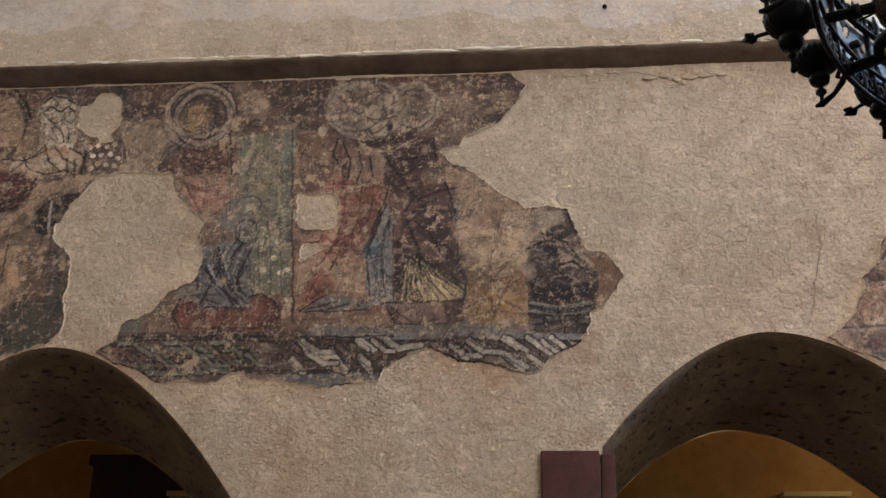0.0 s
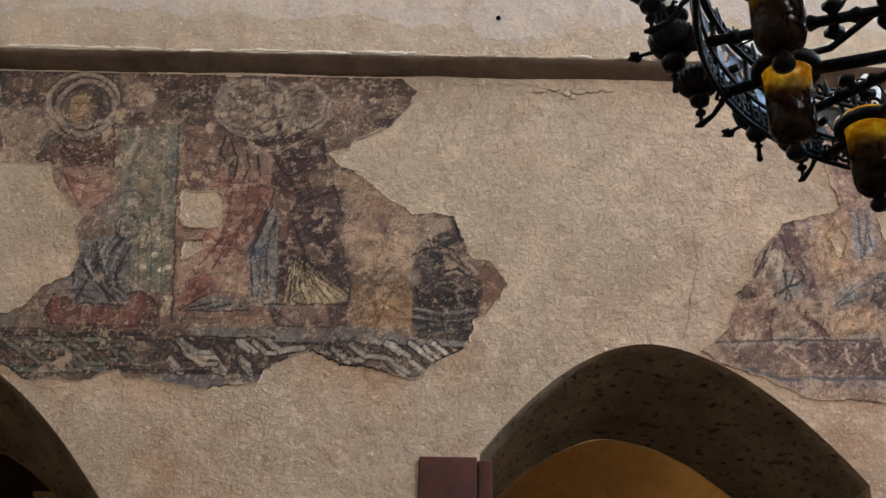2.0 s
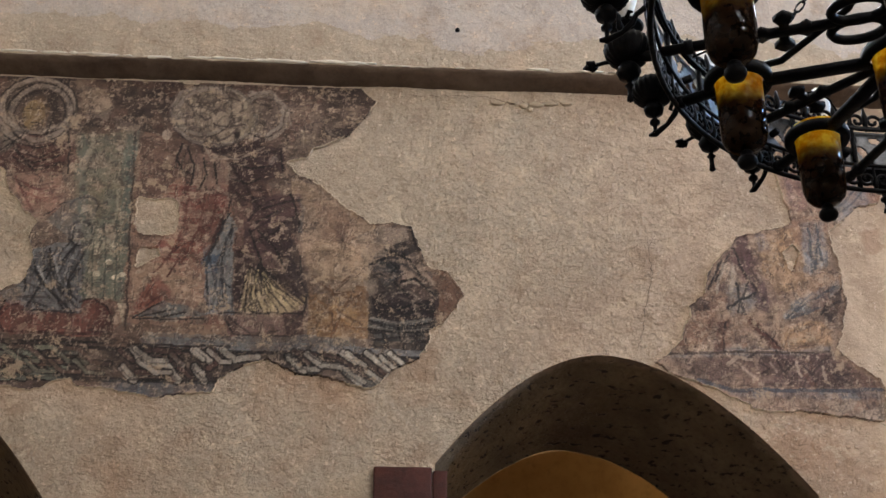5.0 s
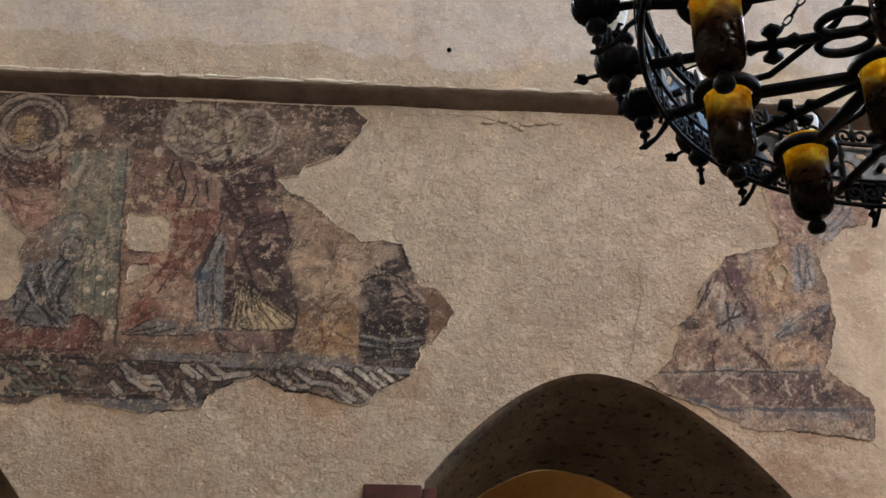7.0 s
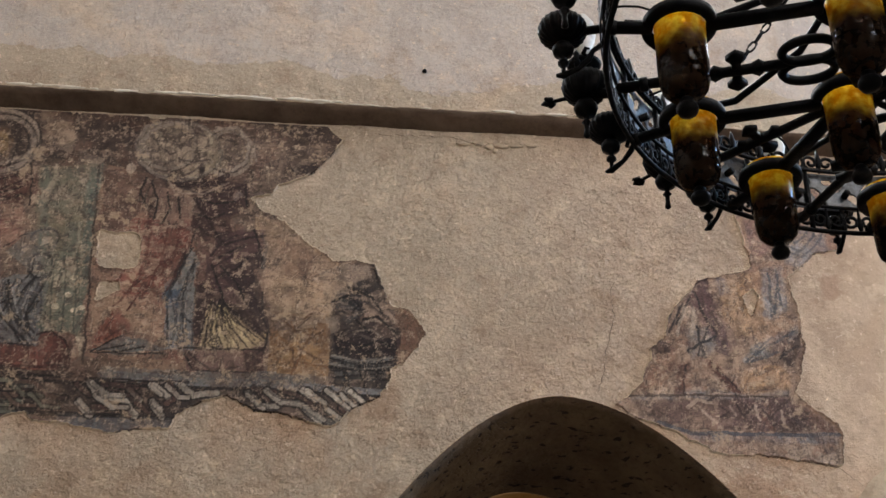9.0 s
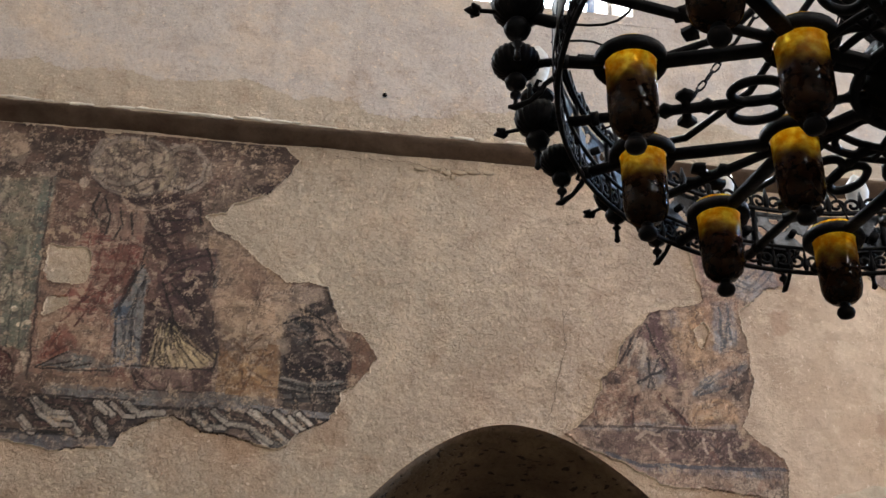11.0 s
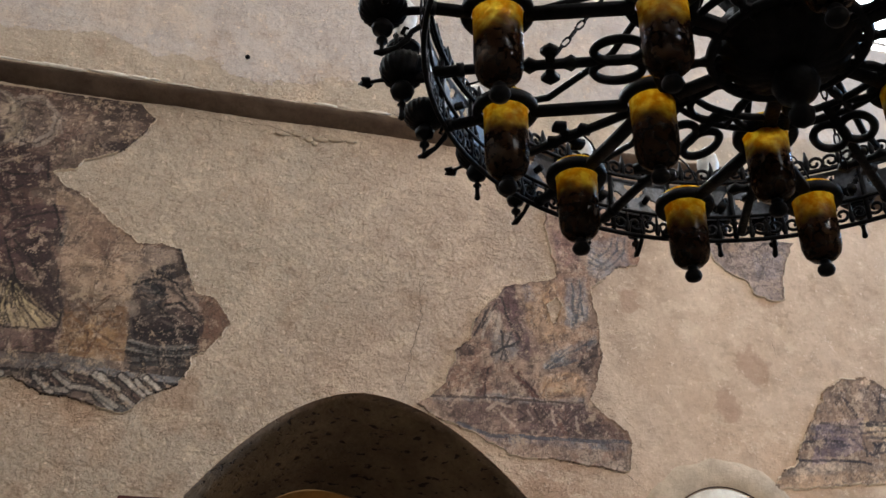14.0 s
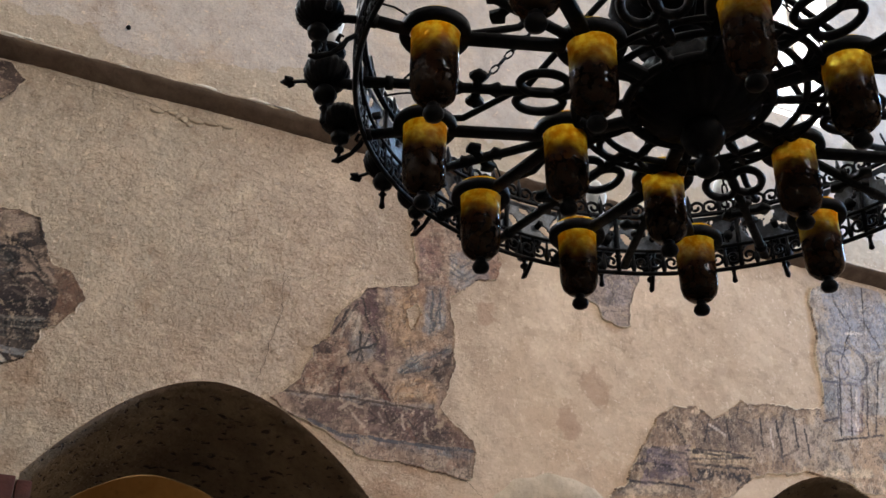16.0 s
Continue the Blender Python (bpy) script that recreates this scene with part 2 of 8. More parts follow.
DARK_WOOD = grained("dark_brown_wood", (40, 26, 16), (66, 44, 28), 5, 0.6, 0.004, (1, 1, 0.15))
LIGHT_WOOD = grained("pale_planed_wood", (200, 176, 130), (226, 204, 160), 5, 0.6, 0.003, (0.2, 1, 1))
BURNT = plain("dark_brown_oil", (0.030, 0.017, 0.010), 0.2)
WAX = plain("white_plastic_candle", (0.84, 0.83, 0.80), 0.45)
CRACK = plain("crack_shadow", (0.20, 0.15, 0.11), 0.95)
FRAME = plain("grey_painted_window_frame", (0.32, 0.31, 0.30), 0.6)
GLASS = Nodes("window_glass", 0.03)
GLASS.colour((0.95, 0.97, 1.0))
GLASS.put(GLASS.bsdf, "Transmission Weight", 1.0)
GLASS = GLASS.mat


# ---- mesh helpers ----
def part(name, bm, material, parent=None, label="", smooth=True):
    """Links a bmesh as one mesh object, under a thing or a part."""
    me = bpy.data.meshes.new(name)
    bm.to_mesh(me)
    bm.free()
    me.materials.append(material)
    if smooth:
        me.shade_smooth()
    ob = new(name, me)
    ob.parent = parent
    return tagged(ob, label)


def sheet(name, verts, quads, material, parent=None):
    me = bpy.data.meshes.new(name)
    me.vertices.add(len(verts))
    me.vertices.foreach_set("co", np.asarray(verts, np.float32).ravel())
    quads = np.asarray(quads, np.int32)
    me.loops.add(quads.size)
    me.loops.foreach_set("vertex_index", quads.ravel())
    me.polygons.add(len(quads))
    me.polygons.foreach_set("loop_start", np.arange(0, quads.size, 4, dtype=np.int32))
    me.polygons.foreach_set("loop_total", np.full(len(quads), 4, np.int32))
    me.update(calc_edges=True)
    me.validate()
    me.shade_smooth()
    me.materials.append(material)
    ob = new(name, me)
    ob.parent = parent
    return ob


def add_box(bm, lo, hi, m=None):
    mid = [(a + b) / 2 for a, b in zip(lo, hi)]
    size = [b - a for a, b in zip(lo, hi)]
    mat = Matrix.Translation(mid) @ Matrix.Diagonal((*size, 1))
    bmesh.ops.create_cube(bm, size=1, matrix=(m @ mat) if m else mat)
    return bm


def add_lathe(bm, profile, m=None, seg=14, wave=0.0, lobes=12):
    """Turns a profile of (radius, height); wave gives gadroons."""
    m = m or Matrix()
    rings = []
    for r, z in profile:
        ring = []
        for i in range(seg):
            a = 2 * math.pi * i / seg
            k = r * (1 + wave * math.cos(lobes * a))
            ring.append(bm.verts.new(m @ Vector((k * math.cos(a), k * math.sin(a), z))))
        rings.append(ring)
    for a, b in zip(rings, rings[1:]):
        for i in range(seg):
            bm.faces.new((a[i], a[(i + 1) % seg], b[(i + 1) % seg], b[i]))
    for ring, flip in ((rings[0], True), (rings[-1], False)):
        bm.faces.new(ring[::-1] if flip else ring)
    return bm


def add_tube(bm, points, radius, seg=6, close=False):
    """A rod along points; radius is a number or one for each point."""
    pts = [Vector(p) for p in points]
    n = len(pts)
    rings = []
    for i, p in enumerate(pts):
        a = pts[(i - 1) % n] if (i or close) else p
        b = pts[(i + 1) % n] if (i < n - 1 or close) else p
        d = (b - a).normalized()
        up = Vector((0, 0, 1)) if abs(d.z) < 0.9 else Vector((1, 0, 0))
        u = d.cross(up).normalized()
        v = u.cross(d)
        r = radius[i] if isinstance(radius, (list, tuple)) else radius
        rings.append([bm.verts.new(p + r * (math.cos(t) * u + math.sin(t) * v)) for t in (2 * math.pi * k / seg for k in range(seg))])
    pairs = list(zip(rings, rings[1:])) + ([(rings[-1], rings[0])] if close else [])
    for a, b in pairs:
        for k in range(seg):
            bm.faces.new((a[k], a[(k + 1) % seg], b[(k + 1) % seg], b[k]))
    if not close:
        bm.faces.new(rings[0][::-1]), bm.faces.new(rings[-1])
    return bm


def fbm(x, z, scale, octaves=4, seed=0, gain=0.55):
    """Value noise of numpy arrays, about -1..1."""
    rng = np.random.RandomState(seed)
    out, amp, norm = np.zeros_like(x), 1.0, 0.0
    for _ in range(octaves):
        table = rng.rand(64, 64) * 2 - 1
        u, v = x * scale + rng.rand() * 50, z * scale + rng.rand() * 50
        i, j = np.floor(u).astype(int), np.floor(v).astype(int)
        f, g = u - i, v - j
        f, g = f * f * (3 - 2 * f), g * g * (3 - 2 * g)
        i, j = i % 64, j % 64
        k, l = (i + 1) % 64, (j + 1) % 64
        out += amp * ((table[i, j] * (1 - f) + table[k, j] * f) * (1 - g) + (table[i, l] * (1 - f) + table[k, l] * f) * g)
        norm += amp
        amp, scale = amp * gain, scale * 2.03
    return out / norm * 1.6


# ---- the arcade wall ----
FACE, BACK = 7.0, 8.0
# crown x, crown z, half widths and fall of the two haunches
ARCHES = ((-2.42, 3.455, (1.2, 1.27), (0.66, 0.625)), (2.06, 3.505, (1.03, 1.27), (0.66, 0.543)), (6.98, 3.56, (1.2, 1.2), (0.6, 0.6)))


def arch_z(x, centre, crown, half, fall):
    return crown - fall[x > centre] * abs(x - centre) ** 1.85


def wall_bottom(x):
    for centre, crown, half, fall in ARCHES:
        if -half[0] < x - centre < half[1]:
            return arch_z(x, centre, crown, half, fall)
    return 0.0


def relief(x, z):
    """Uneven hand-laid face, always set back a little."""
    return 0.008 + 0.006 * fbm(x, z, 0.9, 3, 5) + 0.0035 * fbm(x, z, 9.0, 3, 6)


def wall_front(x0, x1, name):
    cols = [x0]
    edges = sorted(e for c, _, h, _ in ARCHES for e in (c - h[0], c + h[1]) if x0 < e < x1)
    stops = edges + [x1]
    for stop in stops:
        n = max(1, int(math.ceil((stop - cols[-1]) / 0.028)))
        a = cols[-1]
        cols += [a + (stop - a) * k / n for k in range(1, n)] + [stop]
        if stop in edges:
            cols.append(stop)
    top, rows_n = 6.72, 160
    lows = []
    for k, x in enumerate(cols):
        probe = x
        if k + 1 < len(cols) and cols[k + 1] == x:
            probe = x - 1e-4
        elif k and cols[k - 1] == x:
            probe = x + 1e-4
        lows.append(max(wall_bottom(probe), 0.0))
    X = np.repeat(np.array(cols)[:, None], rows_n + 1, 1)
    low = np.array(lows)[:, None]
    # one set of rows for all columns, so that neighbours meet without a seam
    level = np.concatenate([[0.0], np.linspace(2.3, top, rows_n)])[None, :]
    Z = np.maximum(level, low)
    Y = FACE + relief(X, Z)
    verts = np.stack([X, Y, Z], -1).reshape(-1, 3)
    n = rows_n + 1
    quads = []
    weld = np.arange(len(verts)).reshape(-1, n)
    for k in range(len(cols) - 1):
        if cols[k + 1] == cols[k]:
            weld[k + 1] = np.where(Z[k] == Z[k + 1], weld[k], weld[k + 1])
            continue
        a = np.arange(rows_n)
        a = a[(Z[k, 1:] > low[k, 0]) | (Z[k + 1, 1:] > low[k + 1, 0])] + k * n
        quads.append(np.stack([a, a + n, a + n + 1, a + 1], -1))
    ob = sheet(name, verts, weld.ravel()[np.concatenate(quads)], PLASTER)
    e = 0.006
    slope_x = (relief(X + e, Z) - relief(X - e, Z)) / (2 * e)
    slope_z = (relief(X, Z + e) - relief(X, Z - e)) / (2 * e)
    normal = np.stack([slope_x, -np.ones_like(X), slope_z], -1).reshape(-1, 3)
    normal /= np.linalg.norm(normal, axis=1, keepdims=True)
    ob.data.normals_split_custom_set_from_vertices(normal.tolist())
    return ob


wall_north = wall_front(-6.0, 12.0, "wall_north")
tagged(wall_north, "uneven beige lime plaster arcade wall", "wall", kind="structure")


NARROW, DROP, SHIFT = 0.12, 0.385, -0.10


def back_arch(u, centre, crown, half, fall):
    """A point of the aisle-side arch, u from -1 to 1."""
    h = half[u > 0] - NARROW
    return centre + SHIFT + u * h, crown - DROP - fall[u > 0] * abs(u * h) ** 1.85


def arch_soffit(centre, crown, half, fall):
    """The vault of an arch, falling and narrowing towards the aisle."""
    nx, ny = 80, 30
    verts = []
    for j in range(ny + 1):
        g = j / ny
        for i in range(nx + 1):
            u = -1 + 2 * i / nx
            fx = centre + u * half[u > 0]
            fz = arch_z(fx, centre, crown, half, fall)
            bx, bz = back_arch(u, centre, crown, half, fall)
            x, z = fx + (bx - fx) * g, fz + (bz - fz) * g
            wob = noise.noise((x * 4, g * 4, z * 4)) * 0.012 * min(1, g * 6)
            verts.append((x, FACE + 0.008 + (BACK - FACE) * g, z + wob))
    quads = [(j * (nx + 1) + i, j * (nx + 1) + i + 1, (j + 1) * (nx + 1) + i + 1, (j + 1) * (nx + 1) + i) for j in range(ny) for i in range(nx)]
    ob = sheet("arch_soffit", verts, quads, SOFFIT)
    tagged(ob, "pitted plaster soffit of the arch, darkened for shade", "arch", kind="structure")
    # jambs below the springing
    bm = bmesh.new()
    for s in (-1, 1):
        fx = centre + s * half[s > 0]
        zf = arch_z(fx, centre, crown, half, fall)
        bx, zb = back_arch(s, centre, crown, half, fall)
        q = [bm.verts.new((fx, FACE + 0.008, 0)), bm.verts.new((bx, BACK, 0)), bm.verts.new((bx, BACK, zb)), bm.verts.new((fx, FACE + 0.008, zf))]
        bm.faces.new(q if s > 0 else q[::-1])
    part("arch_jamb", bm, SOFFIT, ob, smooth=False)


for arch in ARCHES:
    arch_soffit(*arch)

# back of the arcade wall, seen only from the aisle
bm = bmesh.new()
edge = -6.0
for arch in ARCHES:
    curve = [back_arch(-1 + 2 * i / 32, *arch) for i in range(33)]
    add_box(bm, (edge, BACK, 0), (curve[0][0], BACK + 0.04, 6.7))
    for (ax, az), (bx, bz) in zip(curve, curve[1:]):
        q = [bm.verts.new(v) for v in ((ax, BACK, az), (bx, BACK, bz), (bx, BACK, 6.7), (ax, BACK, 6.7))]
        bm.faces.new(q)
    edge = curve[-1][0]
add_box(bm, (edge, BACK, 0), (12, BACK + 0.04, 6.7))
tagged(part("wall_aisle_side", bm, OCHRE, smooth=False), "ochre plaster back of the arcade wall", "wall", kind="structure")


# upper wall with its windows
WINDOWS = ((-2.4, 0.9, 0.085), (2.05, 0.98, 0.085), (6.76, 1.0, 0.22))
bm = bmesh.new()
edge = -6.0
for c, h, rise in WINDOWS:
    add_box(bm, (edge, FACE + 0.006, 6.72), (c - h, BACK, 9.0))
    edge = c + h
add_box(bm, (edge, FACE + 0.006, 6.72), (12, BACK, 9.0))
add_box(bm, (-6, FACE + 0.006, 9.0), (12, BACK, 10.4))
tagged(part("wall_upper", bm, PLASTER, smooth=False), "grey-white limewashed clerestory wall", "wall", kind="structure")
for n, (c, h, rise) in enumerate(WINDOWS):
    win = tagged(new("window_%d" % (n + 1)), "tall clerestory window with grey glazing bars", "window", kind="structure")
    win.location = (c, 7.55, 6.72)
    bm = bmesh.new()
    for s in (-1, 1):
        add_box(bm, (s * h - 0.04, -0.04, 0), (s * h + 0.04, 0.04, 2.28))
    for z in (0.0, 2.2):
        add_box(bm, (-h, -0.04, z), (h, 0.04, z + 0.08))
    for k in range(1, 3):
        x = -h + 2 * h * k / 3
        add_box(bm, (x - 0.018, -0.02, 0.05), (x + 0.018, 0.02, 2.22))
    for k in range(1, 3):
        add_box(bm, (-h, -0.016, 2.28 * k / 3 - 0.015), (h, 0.016, 2.28 * k / 3 + 0.015))
    part("window_frame", bm, FRAME, win, smooth=False)
    bm = add_box(bmesh.new(), (-h, -0.542, 0.0), (h, 0.4, rise))
    part("window_sill", bm, PLASTER, win, smooth=False)
    pane = part("pane", add_box(bmesh.new(), (-h, 0.022, 0.05), (h, 0.028, 2.24)), GLASS, win, smooth=False)
    pane.visible_shadow = False


# string course
def string_course():
    prof = [(0.02, 0.13), (-0.06, 0.128), (-0.13, 0.124), (-0.150, 0.118), (-0.150, 0.104), (-0.140, 0.092), (-0.10, 0.074), (-0.05, 0.052), (-0.015, 0.036), (0.02, 0.03)]
    xs = np.arange(-6, 12.01, 0.03)
    k = len(prof)
    P = np.array(prof)
    X = np.repeat(xs[:, None], k, 1)
    A = np.repeat(np.arange(k)[None, :] * 0.7, len(xs), 0)
    slow = fbm(X, X * 0, 0.5, 2, 9)
    Y = FACE + P[:, 0] + 0.006 * fbm(X, A, 3.5, 3, 10) + 0.006 * slow
    Z = 5.335 + P[:, 1] + 0.008 * fbm(X, A * 0.3, 1.6, 4, 12) + 0.014 * slow + 0.004 * fbm(X, A, 22, 2, 13)
    verts = np.stack([X, Y, Z], -1).reshape(-1, 3)
    quads = [(i * k + j, i * k + j + 1, (i + 1) * k + j + 1, (i + 1) * k + j) for i in range(len(xs) - 1) for j in range(k - 1)]
    ob = sheet("string_course", verts, quads, CORNICE)
    # mortar slope on top of the stone
    ob.data.materials.append(PLASTER)
    for p in ob.data.polygons:
        if p.index % (k - 1) < 4:
            p.material_index = 1
    return tagged(ob, "worn grey-brown stone string course", "moulding", kind="structure")


string_course()

# rest of the church around the camera
def slab(name, lo, hi, material, label, category):
    return tagged(part(name, add_box(bmesh.new(), lo, hi), material, smooth=False), label, category, kind="structure")


slab("floor", (-6.3, -5.3, -0.15), (13, 12.2, 0.0), STONE_FLOOR, "worn grey stone church floor", "floor")
slab("ceiling", (-6.3, -5.3, 10.4), (13, 8.0, 10.6), CEILING, "pale plaster nave ceiling", "ceiling")
slab("aisle_ceiling", (-6.3, 8.04, 6.0), (13, 12.2, 6.2), OCHRE, "plain plaster aisle ceiling", "ceiling")
slab("wall_aisle", (-6.3, 11.6, 0), (13, 11.9, 6.0), OCHRE, "ochre plaster aisle wall", "wall")
slab("wall_west", (12.9, -5, 0), (13.2, 11.6, 10.4), PLASTER, "plain plaster end wall", "wall")
slab("wall_east", (-6.3, -5, 0), (-6.0, 11.6, 10.4), PLASTER, "plain plaster end wall", "wall")
slab("wall_south", (-6.3, -5.3, 0), (13, -5.0, 10.4), PLASTER, "plain plaster nave wall", "wall")


# ---- frescoes ----
class Fresco:
    """Paint on a fine grid of old plaster that keeps only its surviving patches."""

    def __init__(self, x0, x1, z0, z1, step, seed):
        self.step, self.seed = step, seed
        xs, zs = np.arange(x0, x1, step), np.arange(z0, z1, step)
        self.X, self.Z = np.meshgrid(xs, zs, indexing="ij")
        self.ex = self.X + 0.022 * fbm(self.X, self.Z, 7, 5, seed, 0.65)
        self.ez = self.Z + 0.022 * fbm(self.X, self.Z, 7, 5, seed + 1, 0.65)
        self.wx = self.X + 0.020 * fbm(self.X, self.Z, 9, 5, seed + 2, 0.62)
        self.wz = self.Z + 0.016 * fbm(self.X, self.Z, 9, 5, seed + 3, 0.62)
        self.sx = self.X + 0.011 * fbm(self.X, self.Z, 9, 4, seed + 14)
        self.sz = self.Z + 0.006 * fbm(self.X, self.Z, 10, 3, seed + 15)
        self.wear = fbm(self.X, self.Z, 5, 6, seed + 4, 0.7)
        self.bank = [fbm(self.X, self.Z, s, 6, seed + 80 + k, 0.72) for k, s in enumerate((6, 9, 13, 5, 17, 8, 11))]
        self.calls = 0
        self.strokes = []
        self.lipped = True
        self.keep = np.zeros(self.X.shape, bool)
        self.rgb = np.zeros((*self.X.shape, 3))

    @staticmethod
    def inside(poly, x, z):
        hit = np.zeros(x.shape, bool)
        for (ax, az), (bx, bz) in zip(poly, poly[1:] + poly[:1]):
            if az != bz:
                cross = ((az > z) != (bz > z)) & (x < (bx - ax) * (z - az) / (bz - az) + ax)
                hit ^= cross
        return hit

    def patch(self, poly):
        self.keep |= self.inside(poly, self.ex, self.ez)

    def hole(self, poly):
        self.keep &= ~self.inside(poly, self.wx, self.wz)

    def base(self, r, g, b):
        self.rgb[:] = paint((r, g, b))

    def lay(self, mask, colour, alpha):
        self.calls += 1
        broken = self.bank[self.calls % 7]
        a = np.clip(alpha * (0.84 + 0.62 * broken - 0.3 * np.clip(self.wear, 0, 1)), 0, 1) * mask
        self.rgb += a[..., None] * (paint(colour) - self.rgb)

    def area(self, colour, alpha, poly):
        self.lay(self.inside(poly, self.wx, self.wz), colour, alpha)

    def oval(self, colour, alpha, cx, cz, rx, rz):
        self.lay(np.hypot((self.sx - cx) / rx, (self.sz - cz) / rz) < 1, colour, alpha)

    def ring(self, colour, alpha, width, cx, cz, rx, rz):
        d = np.abs(np.hypot((self.sx - cx) / rx, (self.sz - cz) / rz) - 1) * (rx + rz) / 2
        self.strokes.append((d < width * 0.75, colour, alpha))
        self.lay(d < width * 0.75, colour, alpha)

    def soften(self, times):
        """Lets neighbouring washes run into each other."""
        c = self.rgb
        for _ in range(times):
            p = np.pad(c, ((1, 1), (1, 1), (0, 0)), "edge")
            c = (p[:-2, 1:-1] + p[2:, 1:-1] + p[1:-1, :-2] + p[1:-1, 2:] + 2 * c) / 6
        self.rgb = c

    def line(self, colour, alpha, width, pts):
        best = np.full(self.X.shape, 9.0)
        for (ax, az), (bx, bz) in zip(pts, pts[1:]):
            dx, dz = bx - ax, bz - az
            t = np.clip(((self.sx - ax) * dx + (self.sz - az) * dz) / max(dx * dx + dz * dz, 1e-6), 0, 1)
            best = np.minimum(best, np.hypot(self.sx - ax - t * dx, self.sz - az - t * dz))
        self.strokes.append((best < width * 0.75, colour, alpha))
        self.lay(best < width * 0.75, colour, alpha)

    def brushwork(self, colour, alpha, scale, lo, tall=1.0, poly=None):
        """Broken strokes and flaking of one colour."""
        n = fbm(self.X * tall, self.Z / tall, scale, 5, self.seed + int(scale * 7) + int(tall * 3), 0.62)
        mask = n > lo
        if poly:
            mask &= self.inside(poly, self.sx, self.sz)
        self.lay(mask, colour, alpha)

    def ribbon(self, colour, alpha, width, pts):
        """A painted band with a dark outline."""
        self.line((42, 37, 37), 0.85, width + 0.014, pts)
        self.line(colour, alpha, width, pts)

    def drape(self, dark, light, angle, count, poly, bend=0.05):
        """Painted folds: dark and light strokes that follow one direction."""
        ca, sa = math.cos(radians(angle)), math.sin(radians(angle))
        across = -self.X * sa + self.Z * ca + 1.3 * bend * fbm(self.X, self.Z, 3.0, 3, self.seed + int(angle) + count)
        wave = np.sin(across * count * 2 * math.pi)
        gap = fbm(self.X, self.Z, 5, 5, self.seed + count + 60, 0.65)
        zone = self.inside(poly, self.wx, self.wz)
        self.lay(zone & (wave > 0.70 + 0.5 * gap), dark, 0.5)
        self.lay(zone & (wave < -0.78 - 0.6 * gap), light, 0.32)

    def build(self, name, label, border, parts=("painted_panel", "painted_border")):
        flake = fbm(self.X, self.Z, 20, 5, self.seed + 5, 0.68)
        self.lay(flake > 0.56, (164, 144, 121), 0.62)
        self.lay(fbm(self.X, self.Z, 6, 5, self.seed + 6, 0.7) > 0.80, (150, 128, 108), 0.5)
        self.lay(fbm(self.X, self.Z, 26, 4, self.seed + 7, 0.7) > 0.40, (54, 44, 40), 0.4)
        self.lay(fbm(self.X * 1.3, self.Z, 9, 5, self.seed + 27, 0.7) > 0.34, (66, 50, 45), 0.3)
        self.lay(fbm(self.X * 0.6, self.Z, 34, 3, self.seed + 17, 0.7) > 0.6, (160, 140, 118), 0.45)
        # the drawing itself, where the wear has left it
        for mask, colour, alpha in self.strokes:
            self.lay(mask & (self.wear < 0.45), colour, alpha * 0.65)
        # thin dark drawing lines that follow the folds
        for tall, k in ((1.6, 1), (0.7, 2)):
            fold = np.abs(fbm(self.X * tall, self.Z / tall, 4.5, 3, self.seed + 30 + k))
            self.lay((fold < 0.016) & (self.wear < 0.15), (56, 47, 44), 0.5)
        # fine broken brush lines, dark and light
        for tall, scale, k in ((1.8, 9, 41), (0.8, 11, 42), (2.4, 14, 43)):
            fold = fbm(self.X * tall, self.Z / tall, scale, 3, self.seed + k)
            some = self.bank[k % 7]
            self.lay((np.abs(fold) < 0.05) & (some < 0.0), (52, 43, 41), 0.42)
            self.lay((np.abs(fold - 0.12) < 0.04) & (some < -0.1), (176, 158, 136), 0.34)
        grey = self.rgb.mean(-1, keepdims=True)
        self.rgb = grey + (self.rgb - grey) * np.array([0.90, 0.84, 0.82])
        self.rgb *= 0.90 * (np.clip(grey, 0.02, 1) / 0.2) ** 0.42
        self.rgb *= np.array([1.01, 0.98, 0.95]) * 0.95
        self.rgb *= (1 + 0.22 * fbm(self.X, self.Z, 2.2, 4, self.seed + 8) + 0.26 * fbm(self.X, self.Z, 24, 4, self.seed + 9, 0.75))[..., None]
        # ragged lip of the patch: how many steps each point lies from the edge
        depth = np.zeros(self.X.shape, int)
        core = self.keep.copy()
        for _ in range(4):
            depth += core
            inner = core.copy()
            inner[1:] &= core[:-1]
            inner[:-1] &= core[1:]
            inner[:, 1:] &= core[:, :-1]
            inner[:, :-1] &= core[:, 1:]
            core = inner
        lip = (depth > 0) & (depth <= 2) & (fbm(self.X, self.Z, 4, 3, self.seed + 10) > -0.25)
        if self.lipped:
            self.rgb[lip] = paint((186, 168, 144))
        # broken line of shade along the raised lip, painted into the colour
        dark = (depth == 3) & (fbm(self.X, self.Z, 5, 3, self.seed + 12) > 0.1)
        if self.lipped:
            self.rgb[dark] *= 0.6
        if not self.lipped:
            depth = np.minimum(depth * 4, 4) * (depth > 0)
        rough = 0.0016 * fbm(self.X, self.Z, 14, 4, self.seed + 11)
        Y = np.choose(np.clip(depth, 0, 4), [FACE + 0.012, FACE + 0.010, FACE - 0.007, FACE - 0.007, FACE - 0.003]) + rough
        thing = tagged(new(name), label, "wall painting")
        thing.location = (float(self.X.mean()), FACE, float(self.Z.min()))
        off = np.array(thing.location)
        nx, nz = self.X.shape
        idx = np.arange(nx * nz).reshape(nx, nz)
